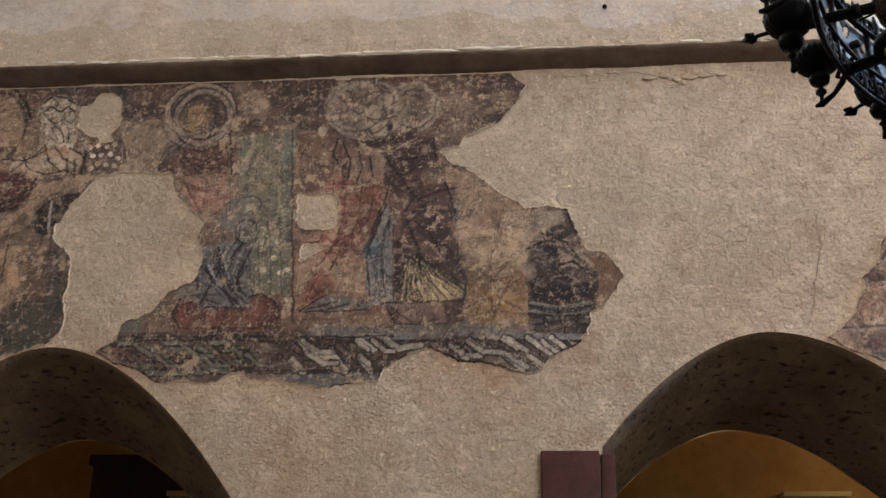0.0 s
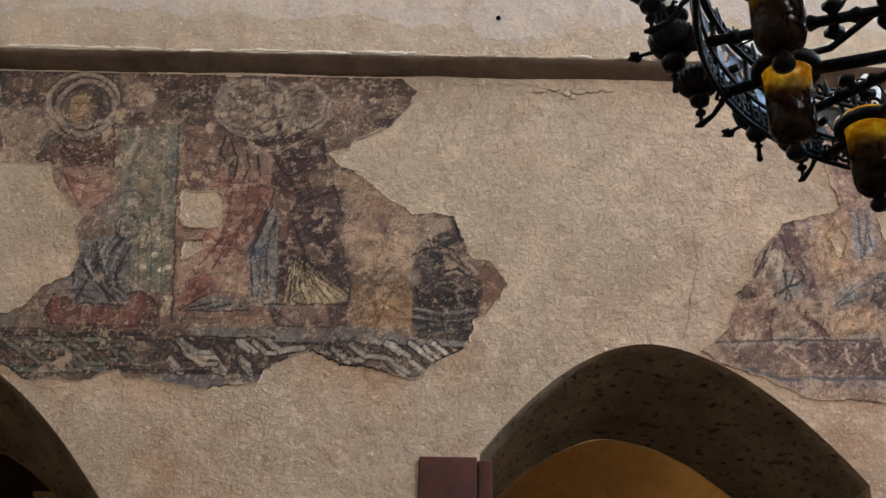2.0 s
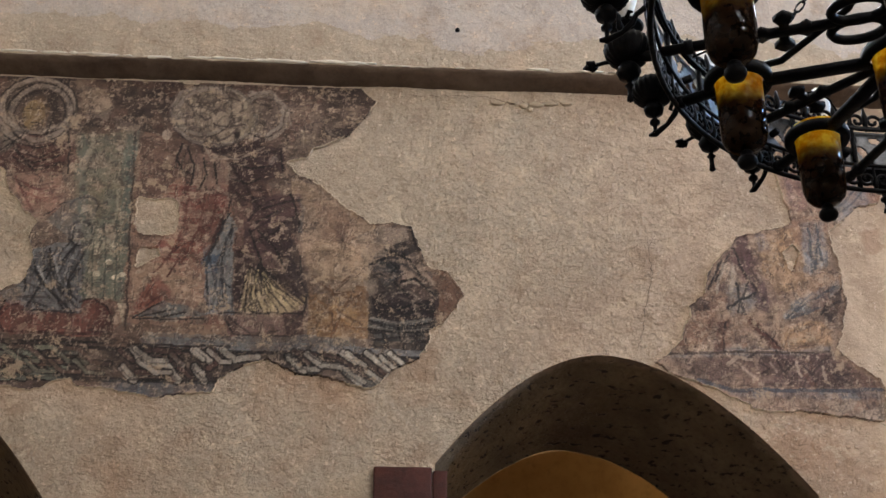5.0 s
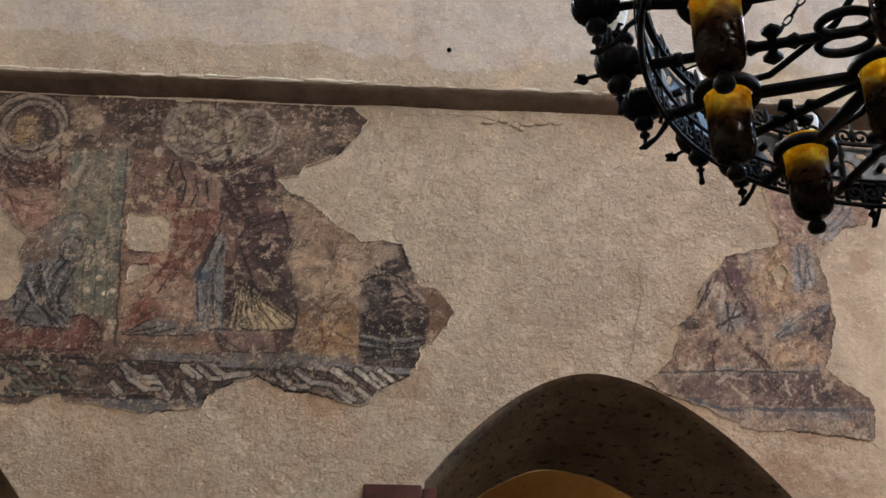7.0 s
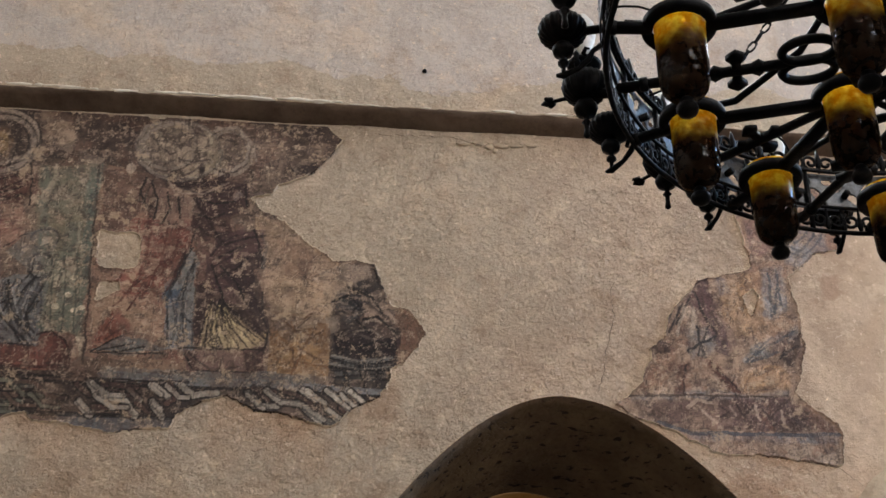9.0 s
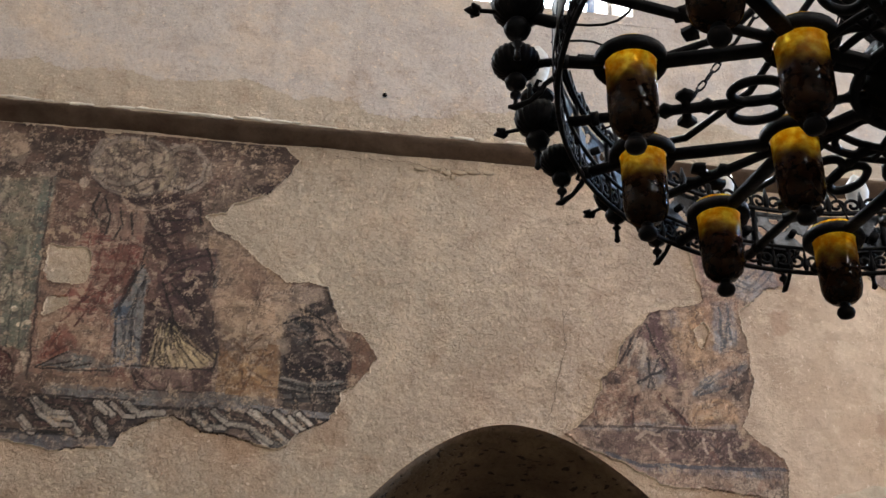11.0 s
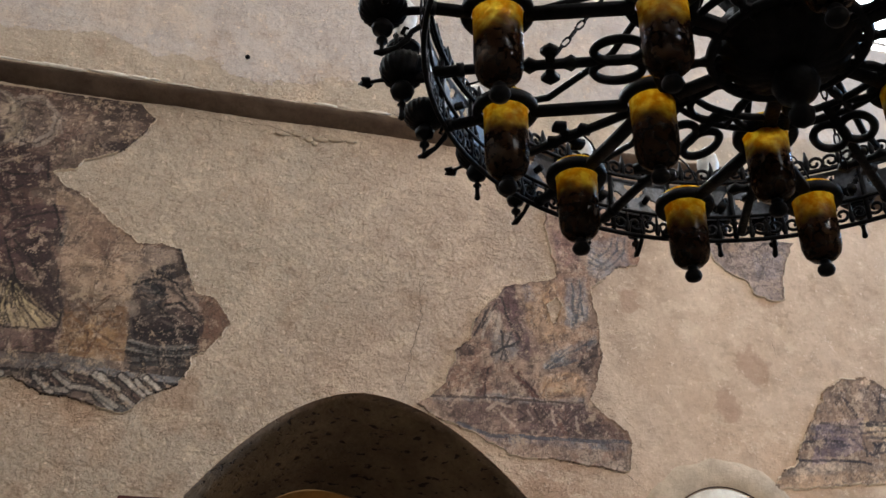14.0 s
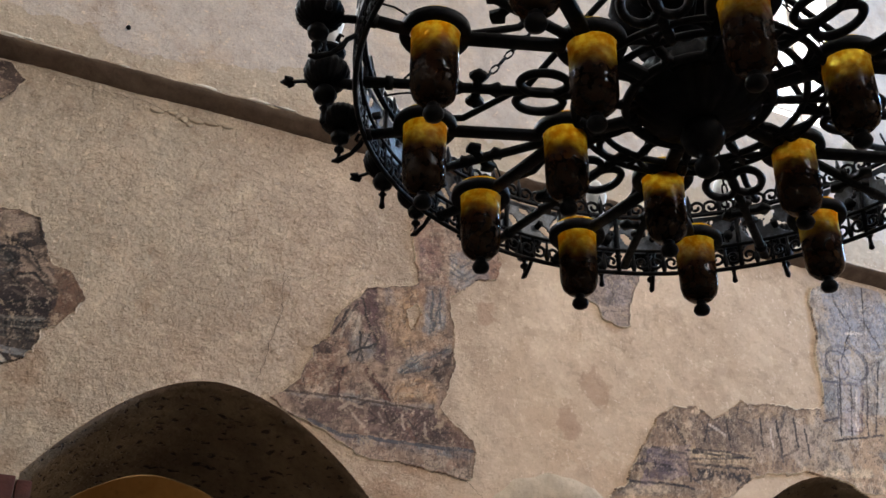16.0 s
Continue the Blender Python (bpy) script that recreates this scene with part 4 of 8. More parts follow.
left_fresco.area((86, 70, 62), .8, [(-1.77, 5.21), (-1.69, 5.3), (-1.54, 5.28), (-1.44, 5.16), (-1.42, 5.05), (-1.51, 5.08), (-1.58, 5.18), (-1.7, 5.19)])
left_fresco.area((142, 112, 90), .75, [(-1.93, 5.07), (-1.7, 5.08), (-1.71, 4.98), (-1.88, 4.99)])
left_fresco.oval((142, 108, 66), .8, -1.62, 5.07, 0.08, 0.14)
left_fresco.line((70, 54, 46), .7, .008, [(-1.66, 5.1), (-1.59, 5.12)])
left_fresco.line((70, 54, 46), .7, .008, [(-1.64, 4.99), (-1.59, 4.99)])
left_fresco.line((46, 40, 40), .85, .009, [(-1.87, 4.67), (-1.82, 4.84), (-1.71, 4.92), (-1.65, 4.94)])
left_fresco.line((46, 40, 40), .85, .009, [(-1.51, 5.04), (-1.53, 4.93), (-1.44, 4.87)])
left_fresco.line((66, 42, 40), .85, .011, [(-1.72, 4.9), (-1.59, 4.81), (-1.44, 4.87)])
left_fresco.line((66, 42, 40), .85, .011, [(-1.73, 4.84), (-1.57, 4.75), (-1.41, 4.79)])
left_fresco.line((66, 42, 40), .8, .011, [(-1.69, 4.77), (-1.54, 4.69), (-1.4, 4.71)])
left_fresco.line((118, 62, 54), .8, .012, [(-1.61, 4.5), (-1.5, 4.45), (-1.43, 4.49)])
left_fresco.line((90, 60, 52), .7, .009, [(-1.7, 4.6), (-1.56, 4.55), (-1.44, 4.57)])
left_fresco.ring((50, 48, 48), .85, .008, -1.22, 4.41, 0.08, 0.07)
left_fresco.oval((122, 116, 108), .8, -1.22, 4.22, 0.06, 0.071)
left_fresco.ring((50, 48, 48), .85, .008, -1.22, 4.22, 0.07, 0.081)
left_fresco.line((50, 46, 46), .8, .009, [(-1.47, 4.34), (-1.37, 4.42), (-1.3, 4.45)])
left_fresco.line((50, 46, 46), .8, .009, [(-1.3, 4.11), (-1.27, 4.19), (-1.26, 4.26)])
left_fresco.oval((140, 130, 116), .85, -2.64, 5.17, 0.15, 0.132)
left_fresco.ring((60, 54, 52), .7, .007, -2.71, 5.22, 0.06, 0.05)
left_fresco.ring((60, 54, 52), .7, .007, -2.61, 5.24, 0.06, 0.051)
left_fresco.ring((60, 54, 52), .7, .007, -2.72, 5.12, 0.05, 0.051)
left_fresco.ring((60, 54, 52), .7, .007, -2.63, 5.11, 0.051, 0.061)
left_fresco.ring((60, 54, 52), .7, .007, -2.55, 5.11, 0.05, 0.051)
left_fresco.line((40, 36, 36), .85, .014, [(-2.39, 4.88), (-2.4, 4.68)])
left_fresco.line((40, 36, 36), .85, .014, [(-2.52, 4.79), (-2.5, 4.68)])
left_fresco.line((40, 36, 36), .85, .014, [(-2.46, 4.78), (-2.45, 4.67)])
left_fresco.line((38, 34, 34), .9, .016, [(-3.13, 5.34), (-3.01, 5.32), (-2.91, 5.23), (-2.86, 5.08)])
left_fresco.line((150, 108, 62), .7, .014, [(-2.71, 4.83), (-2.6, 4.87), (-2.52, 4.84)])
left_fresco.line((48, 40, 38), .85, .012, [(-2.96, 4.45), (-2.8, 4.51), (-2.71, 4.65)])
left_fresco.line((48, 40, 38), .85, .010, [(-2.89, 4.7), (-2.78, 4.81), (-2.68, 4.91)])
left_fresco.area((92, 58, 54), .8, [(-3, 4.7), (-2.87, 4.7), (-2.78, 4.61), (-2.83, 4.49), (-2.96, 4.45)])
left_fresco.oval((150, 136, 122), .7, -2.94, 4.61, 0.04, 0.032)
left_fresco.area((50, 50, 50), .85, [(-2.68, 4.45), (-2.61, 4.47), (-2.55, 4.27), (-2.64, 4.23)])
left_fresco.area((50, 50, 50), .8, [(-2.54, 4.52), (-2.4, 4.57), (-2.4, 4.44), (-2.48, 4.4)])
left_fresco.area((98, 100, 102), .7, [(-2.59, 4.45), (-2.56, 4.46), (-2.54, 4.21), (-2.57, 4.21)])
left_fresco.ring((128, 118, 106), .9, .016, -0.53, 5.14, 0.18, 0.18)
left_fresco.ring((56, 48, 46), .8, .008, -0.53, 5.14, 0.2, 0.2)
left_fresco.ring((120, 110, 100), .8, .014, -0.14, 5.12, 0.13, 0.15)
left_fresco.ring((58, 50, 48), .7, .008, -0.14, 5.12, 0.15, 0.17)
left_fresco.oval((152, 140, 118), .85, -0.5, 5.16, 0.14, 0.14)
left_fresco.oval((150, 138, 116), .85, -0.29, 5.15, 0.12, 0.12)
left_fresco.oval((156, 142, 104), .8, -0.24, 5.03, 0.06, 0.081)
left_fresco.line((44, 36, 36), .9, .02, [(-0.3, 5), (-0.3, 4.91)])
left_fresco.line((62, 40, 42), .9, .028, [(-0.5, 4.9), (-0.4, 4.83), (-0.22, 4.87), (-0.13, 4.93)])
left_fresco.line((150, 134, 118), .7, .008, [(-0.52, 4.88), (-0.45, 4.79), (-0.27, 4.79), (-0.11, 4.88)])
left_fresco.line((50, 42, 42), .85, .010, [(-0.66, 4.88), (-0.67, 4.71), (-0.57, 4.67)])
left_fresco.line((40, 34, 36), .85, .012, [(-0, 4.87), (0.02, 4.72)])
left_fresco.line((52, 36, 38), .85, .014, [(-0.33, 4.75), (-0.21, 4.59), (-0.12, 4.45)])
left_fresco.line((130, 106, 92), .6, .010, [(-0.13, 4.81), (-0.06, 4.83), (-0.1, 4.73)])
left_fresco.line((50, 38, 40), .85, .012, [(-0.18, 4.35), (-0.12, 4.45), (-0.03, 4.5)])
left_fresco.line((50, 38, 40), .85, .012, [(-0.16, 4.27), (-0.06, 4.35), (0.03, 4.44)])
left_fresco.line((50, 38, 40), .85, .012, [(-0.11, 4.21), (-0, 4.27), (0.05, 4.34)])
left_fresco.line((60, 70, 74), .7, .016, [(0.12, 4.52), (0.17, 4.44), (0.16, 4.28)])
left_fresco.line((100, 56, 48), .7, .014, [(-0.6, 4.46), (-0.56, 4.28), (-0.62, 4.17)])
left_fresco.line((100, 56, 48), .7, .012, [(-0.52, 4.52), (-0.45, 4.36), (-0.5, 4.2)])
left_fresco.line((100, 56, 48), .7, .012, [(-0.41, 4.59), (-0.38, 4.45), (-0.41, 4.28)])
left_fresco.line((44, 42, 46), .85, .010, [(-0.31, 4.39), (-0.36, 4.2), (-0.42, 4.1)])
left_fresco.area((118, 118, 120), .8, [(-0.32, 4.39), (-0.27, 4.37), (-0.26, 4.08), (-0.37, 4.08)])
left_fresco.area((90, 104, 97), .6, [(-1.04, 4.97), (-0.95, 4.98), (-0.92, 4.09), (-1, 4.1), (-0.99, 4.53)])
left_fresco.line((140, 132, 112), .7, .012, [(-1.02, 4.53), (-1.02, 4.29)])
left_fresco.area((110, 110, 112), .85, [(-1.48, 4.1), (-1.32, 4.13), (-1.16, 4.16), (-1.16, 3.69), (-1.5, 3.69), (-1.56, 3.86)])
left_fresco.line((46, 44, 50), .9, .011, [(-1.46, 4.09), (-1.29, 3.83), (-1.17, 3.73)])
left_fresco.line((46, 44, 50), .9, .010, [(-1.37, 4.06), (-1.33, 3.89), (-1.23, 3.78)])
left_fresco.line((46, 44, 50), .85, .010, [(-1.29, 4.04), (-1.31, 3.96), (-1.34, 3.82)])
left_fresco.line((46, 44, 50), .85, .010, [(-1.21, 4.1), (-1.25, 3.98), (-1.27, 3.82)])
left_fresco.line((46, 44, 50), .9, .010, [(-1.49, 3.99), (-1.32, 3.8), (-1.22, 3.71)])
left_fresco.line((46, 44, 50), .85, .009, [(-1.51, 3.78), (-1.36, 3.73)])
left_fresco.line((46, 44, 50), .85, .009, [(-1.56, 3.86), (-1.44, 3.85)])
left_fresco.line((150, 148, 148), .6, .009, [(-1.42, 4.04), (-1.31, 3.87)])
left_fresco.line((150, 148, 148), .6, .009, [(-1.25, 4.02), (-1.26, 3.86)])
left_fresco.area((118, 68, 57), .7, [(-1.64, 3.68), (-1.58, 3.77), (-1.52, 3.77), (-1.5, 3.68), (-1.16, 3.68), (-1.15, 3.78), (-1.06, 3.79), (-0.95, 3.69), (-0.96, 3.62), (-1.11, 3.55), (-1.57, 3.56), (-1.64, 3.63)])
left_fresco.line((70, 36, 34), .8, .010, [(-1.64, 3.66), (-1.59, 3.73), (-1.53, 3.75)])
left_fresco.line((70, 36, 34), .8, .010, [(-1.57, 3.57), (-1.11, 3.56)])
left_fresco.oval((128, 68, 56), .7, -1.05, 3.71, 0.07, 0.06)
left_fresco.area((90, 100, 92), .7, [(-2.01, 3.67), (-1.85, 3.7), (-1.85, 3.54), (-1.99, 3.54)])
left_fresco.area((74, 58, 54), .85, [(-2.12, 3.47), (-1.11, 3.53), (-1.1, 3.47), (-2.03, 3.46)])
left_fresco.ribbon((116, 122, 106), .9, .024, [(-1.84, 3.37), (-1.76, 3.28), (-1.52, 3.28)])
left_fresco.ribbon((122, 126, 110), .9, .024, [(-1.83, 3.44), (-1.75, 3.45), (-1.69, 3.37), (-1.54, 3.3), (-1.42, 3.28)])
left_fresco.ribbon((124, 86, 72), .85, .02, [(-1.82, 3.38), (-1.7, 3.37), (-1.61, 3.3)])
left_fresco.ribbon((118, 124, 108), .9, .024, [(-1.72, 3.45), (-1.62, 3.42), (-1.54, 3.43), (-1.48, 3.36), (-1.35, 3.3), (-1.22, 3.28)])
left_fresco.ribbon((124, 86, 72), .85, .02, [(-1.6, 3.37), (-1.46, 3.37)])
left_fresco.ribbon((116, 122, 106), .9, .024, [(-1.47, 3.45), (-1.38, 3.42), (-1.28, 3.35), (-1.19, 3.34)])
left_fresco.ribbon((112, 112, 104), .85, .022, [(-1.27, 3.46), (-1.15, 3.44)])
left_fresco.ribbon((124, 86, 72), .85, .02, [(-1.41, 3.38), (-1.29, 3.37)])
left_fresco.ribbon((124, 90, 76), .85, .022, [(-2.08, 3.44), (-1.94, 3.43), (-1.88, 3.37)])
left_fresco.area((116, 90, 82), .8, [(-0.28, 3.67), (0.23, 3.75), (0.24, 3.67), (0.12, 3.57), (-0.19, 3.57)])
left_fresco.area((66, 48, 50), .9, [(-0.07, 4.02), (0.04, 3.97), (0.19, 3.87), (0.22, 3.8), (0.1, 3.87), (-0.04, 3.95)])
left_fresco.area((66, 50, 50), .85, [(-0.25, 4.12), (-0.12, 4.07), (-0.13, 3.91), (-0.2, 3.77), (-0.23, 3.91)])
left_fresco.line((44, 38, 38), .9, .008, [(-0.1, 4.05), (-0.17, 3.73)])
left_fresco.line((44, 38, 38), .9, .008, [(-0.1, 4.05), (-0.13, 3.74)])
left_fresco.line((44, 38, 38), .9, .008, [(-0.1, 4.05), (-0.08, 3.73)])
left_fresco.line((44, 38, 38), .9, .008, [(-0.1, 4.05), (-0.02, 3.73)])
left_fresco.line((44, 38, 38), .9, .008, [(-0.1, 4.05), (0.05, 3.75)])
left_fresco.line((44, 38, 38), .9, .008, [(-0.1, 4.05), (0.13, 3.77)])
left_fresco.line((44, 38, 38), .9, .008, [(-0.07, 4.03), (0.2, 3.8)])
left_fresco.line((168, 152, 106), .7, .008, [(-0.1, 4.01), (-0.11, 3.75)])
left_fresco.line((168, 152, 106), .7, .008, [(-0.07, 3.99), (0.02, 3.75)])
left_fresco.line((168, 152, 106), .7, .008, [(-0.06, 3.99), (0.1, 3.78)])
left_fresco.ring((54, 48, 44), .9, .007, -0.09, 3.76, 0.04, 0.04)
left_fresco.ring((54, 48, 44), .85, .006, -0.09, 3.76, 0.03, 0.03)
left_fresco.line((50, 48, 54), .85, .010, [(-0.33, 3.75), (-0.32, 3.96), (-0.27, 4.2)])
left_fresco.line((50, 48, 54), .8, .010, [(-0.36, 3.74), (-0.35, 3.94)])
left_fresco.line((140, 102, 56), .7, .013, [(0.3, 3.81), (0.58, 3.59)])
left_fresco.line((116, 80, 46), .75, .010, [(0.36, 3.92), (0.47, 3.63)])
left_fresco.line((116, 80, 46), .75, .010, [(0.48, 3.82), (0.38, 3.57)])
left_fresco.line((116, 80, 46), .7, .010, [(0.29, 3.67), (0.6, 3.63)])
left_fresco.line((60, 54, 52), .8, .009, [(0.17, 4.11), (0.19, 3.93), (0.24, 3.83)])
left_fresco.oval((52, 44, 48), .9, 0.76, 3.78, 0.14, 0.1)
left_fresco.oval((72, 50, 52), .85, 0.97, 3.81, 0.08, 0.09)
left_fresco.line((122, 108, 98), .6, .012, [(0.67, 3.82), (0.78, 3.86), (0.89, 3.81)])
left_fresco.line((104, 104, 102), .7, .012, [(0.62, 3.7), (0.78, 3.65), (1, 3.71)])
left_fresco.line((36, 34, 36), .9, .010, [(0.62, 3.63), (0.99, 3.65)])
left_fresco.line((36, 34, 36), .9, .010, [(0.63, 3.57), (0.96, 3.56)])
left_fresco.line((36, 34, 36), .85, .009, [(0.72, 3.67), (0.73, 3.55)])
left_fresco.line((36, 34, 36), .85, .009, [(0.83, 3.68), (0.84, 3.56)])
left_fresco.line((36, 34, 36), .85, .009, [(0.92, 3.7), (0.93, 3.57)])
left_fresco.line((44, 54, 56), .85, .018, [(0.64, 4.09), (0.73, 4.06), (0.78, 4)])
left_fresco.line((40, 38, 40), .85, .014, [(0.82, 4.16), (0.86, 4.04), (0.97, 3.97)])
left_fresco.line((150, 130, 112), .6, .016, [(0.82, 3.98), (0.93, 4.04), (1.02, 3.95)])
left_fresco.ribbon((164, 155, 142), .95, .026, [(-0.81, 3.48), (-0.73, 3.39), (-0.6, 3.38), (-0.52, 3.28)])
left_fresco.ribbon((160, 150, 138), .9, .024, [(-0.86, 3.35), (-0.78, 3.28)])
left_fresco.ribbon((104, 74, 66), .9, .022, [(-0.72, 3.47), (-0.54, 3.46), (-0.58, 3.41)])
left_fresco.ribbon((104, 74, 66), .9, .022, [(-0.77, 3.33), (-0.59, 3.33), (-0.55, 3.28)])
left_fresco.ribbon((160, 151, 138), .95, .024, [(-0.43, 3.48), (-0.34, 3.4)])
left_fresco.ribbon((160, 151, 138), .95, .024, [(-0.43, 3.37), (-0.36, 3.28)])
left_fresco.ribbon((104, 74, 66), .9, .022, [(-0.34, 3.48), (-0.29, 3.41), (-0.34, 3.36)])
left_fresco.ribbon((150, 142, 130), .9, .024, [(-0.27, 3.48), (-0.19, 3.42), (-0.06, 3.44)])
left_fresco.ribbon((150, 142, 130), .9, .022, [(0.13, 3.45), (0.21, 3.38), (0.31, 3.37)])
left_fresco.ribbon((104, 76, 68), .9, .022, [(0.16, 3.48), (0.29, 3.46)])
left_fresco.ribbon((162, 154, 142), .95, .024, [(0.24, 3.47), (0.33, 3.4), (0.46, 3.39), (0.57, 3.29)])
left_fresco.ribbon((162, 154, 142), .95, .022, [(0.46, 3.48), (0.55, 3.42)])
left_fresco.ribbon((120, 120, 112), .9, .022, [(0.49, 3.36), (0.58, 3.31), (0.67, 3.27)])
left_fresco.ribbon((164, 156, 144), .95, .022, [(0.6, 3.48), (0.69, 3.42), (0.75, 3.36)])
left_fresco.ribbon((150, 142, 130), .95, .022, [(0.61, 3.37), (0.68, 3.3)])
left_fresco.ribbon((158, 150, 138), .9, .022, [(0.72, 3.49), (0.82, 3.43)])
left_fresco.area((126, 110, 95), .65, [(-2.18, 5.07), (-1.97, 5.1), (-1.8, 5.02), (-1.8, 4.87), (-1.89, 4.67), (-2.11, 4.67)])
left_fresco.area((134, 117, 101), .6, [(-1.36, 5.32), (-1.22, 5.28), (-1.13, 5.1), (-1.16, 5.04), (-1.3, 5.05), (-1.29, 5.19)])
left_fresco.area((134, 116, 101), .55, [(-1.11, 5.08), (-0.93, 5), (-0.96, 4.94), (-1.1, 4.95)])
left_fresco.oval((122, 104, 91), .75, -0.52, 5.12, 0.24, 0.201)
left_fresco.oval((118, 100, 88), .7, -0.09, 5.13, 0.16, 0.16)
left_fresco.area((146, 130, 110), .75, [(-0.64, 5.19), (-0.54, 5.3), (-0.39, 5.23), (-0.23, 5.17), (-0.12, 5.06), (-0.21, 4.96), (-0.39, 4.9), (-0.51, 4.96), (-0.6, 5.05)])
left_fresco.area((152, 138, 120), .6, [(-0.61, 5.24), (-0.5, 5.29), (-0.45, 5.16), (-0.56, 5.11)])
left_fresco.ring((92, 76, 70), .8, .010, -0.51, 5.12, 0.24, 0.221)
left_fresco.line((138, 124, 112), .8, .016, [(-0.66, 5.05), (-0.7, 5.16), (-0.66, 5.24), (-0.58, 5.3), (-0.47, 5.32)])
left_fresco.line((138, 124, 112), .8, .014, [(-0.23, 5.3), (-0.08, 5.29), (0.02, 5.19), (0.05, 5.06)])
left_fresco.line((74, 58, 54), .8, .008, [(-0.42, 5.23), (-0.36, 5.25), (-0.28, 5.22)])
left_fresco.line((74, 58, 54), .8, .008, [(-0.46, 5.05), (-0.36, 5.02), (-0.25, 5.05)])
left_fresco.line((66, 52, 50), .7, .007, [(-0.56, 5.11), (-0.52, 5.07), (-0.48, 5.09)])
left_fresco.area((80, 60, 57), .7, [(-0.39, 4.9), (-0.17, 4.87), (0, 4.91), (0.02, 4.82), (-0, 4.66), (-0.09, 4.61), (-0.19, 4.72), (-0.34, 4.78)])
left_fresco.area((108, 84, 74), .6, [(-0.68, 4.96), (-0.47, 4.88), (-0.38, 4.69), (-0.52, 4.65), (-0.65, 4.69)])
left_fresco.area((116, 80, 68), .6, [(-0.61, 4.52), (-0.37, 4.63), (-0.31, 4.53), (-0.37, 4.25), (-0.51, 4.13), (-0.58, 4.24)])
left_fresco.area((138, 112, 94), .55, [(-0.59, 4.65), (-0.41, 4.67), (-0.43, 4.53), (-0.56, 4.46)])
left_fresco.area((132, 104, 86), .6, [(-0.89, 4.2), (-0.71, 4.01), (-0.57, 4.09), (-0.55, 3.78), (-0.77, 3.63), (-0.86, 3.78)])
left_fresco.area((132, 76, 60), .55, [(-0.8, 3.85), (-0.68, 3.93), (-0.62, 3.82), (-0.75, 3.72), (-0.83, 3.74)])
left_fresco.area((136, 114, 95), .8, [(0.08, 4.66), (0.26, 4.62), (0.48, 4.41), (0.61, 4.33), (0.58, 4.07), (0.47, 4), (0.21, 4.02), (0.15, 4.18), (0.16, 4.46)])
left_fresco.area((122, 94, 76), .5, [(0.26, 4.54), (0.49, 4.38), (0.46, 4.19), (0.31, 4.22)])
left_fresco.area((138, 118, 96), .6, [(0.18, 3.99), (0.5, 4.07), (0.62, 4), (0.57, 3.88), (0.29, 3.88)])
left_fresco.line((92, 72, 52), .7, .008, [(0.3, 3.65), (0.36, 3.84), (0.47, 3.96)])
left_fresco.line((92, 72, 52), .7, .008, [(0.39, 3.63), (0.47, 3.8), (0.56, 3.88)])
left_fresco.line((96, 76, 56), .7, .008, [(0.24, 3.8), (0.33, 3.9), (0.37, 3.8)])
left_fresco.area((138, 122, 106), .8, [(0.53, 4.27), (0.65, 4.34), (0.83, 4.32), (0.85, 4.25), (0.73, 4.19), (0.66, 4.05), (0.58, 4)])
left_fresco.area((66, 60, 62), .8, [(0.63, 4.11), (0.74, 4.15), (0.87, 4.12), (0.82, 3.98), (0.66, 3.89)])
left_fresco.area((128, 109, 94), .75, [(0.82, 4.12), (0.98, 4.2), (1.04, 4.04), (0.95, 3.94), (0.85, 3.99)])
left_fresco.area((138, 122, 106), .7, [(0.57, 3.96), (0.66, 3.98), (0.67, 3.88), (0.6, 3.83)])
left_fresco.area((58, 46, 49), .85, [(0.65, 3.85), (0.82, 3.95), (1.03, 3.91), (1.05, 3.78), (0.86, 3.69), (0.72, 3.7)])
left_fresco.area((112, 92, 80), .6, [(0.86, 3.89), (0.96, 3.93), (1.02, 3.85), (0.93, 3.79)])
left_fresco.area((84, 84, 82), .8, [(0.61, 3.66), (0.72, 3.69), (0.96, 3.7), (0.96, 3.57), (0.66, 3.55)])
left_fresco.line((46, 40, 42), .85, .008, [(0.64, 3.61), (0.95, 3.64)])
left_fresco.line((46, 40, 42), .85, .008, [(0.65, 3.57), (0.94, 3.6)])
left_fresco.line((46, 40, 42), .8, .009, [(0.71, 4.11), (0.8, 4.06), (0.77, 3.96)])
left_fresco.line((132, 120, 106), .7, .008, [(0.75, 3.87), (0.86, 3.89), (0.93, 3.83)])
left_fresco.area((112, 108, 95), .6, [(-1.33, 4.92), (-1.03, 4.94), (-0.97, 4.56), (-1.13, 4.59), (-1.27, 4.53)])
left_fresco.area((136, 122, 106), .6, [(-1.24, 4.79), (-1.14, 4.81), (-1.1, 4.7), (-1.21, 4.68)])
left_fresco.area((132, 118, 102), .5, [(-1.1, 4.76), (-1.03, 4.72), (-1.03, 4.64), (-1.1, 4.67)])
left_fresco.area((128, 108, 92), .55, [(-1.72, 4.62), (-1.45, 4.67), (-1.24, 4.63), (-1.34, 4.47), (-1.53, 4.5)])
left_fresco.area((118, 80, 66), .5, [(-1.71, 4.94), (-1.39, 4.95), (-1.28, 4.72), (-1.52, 4.67), (-1.68, 4.75)])
left_fresco.area((104, 104, 102), .6, [(-1.36, 4.45), (-1.2, 4.49), (-1.11, 4.25), (-1.3, 4.19), (-1.45, 4.31)])
left_fresco.area((86, 88, 94), .6, [(-1.47, 4.11), (-1.19, 4.15), (-1.16, 3.77), (-1.49, 3.76), (-1.54, 3.88)])
left_fresco.line((48, 46, 50), .9, .010, [(-1.42, 4.1), (-1.36, 3.92), (-1.23, 3.77)])
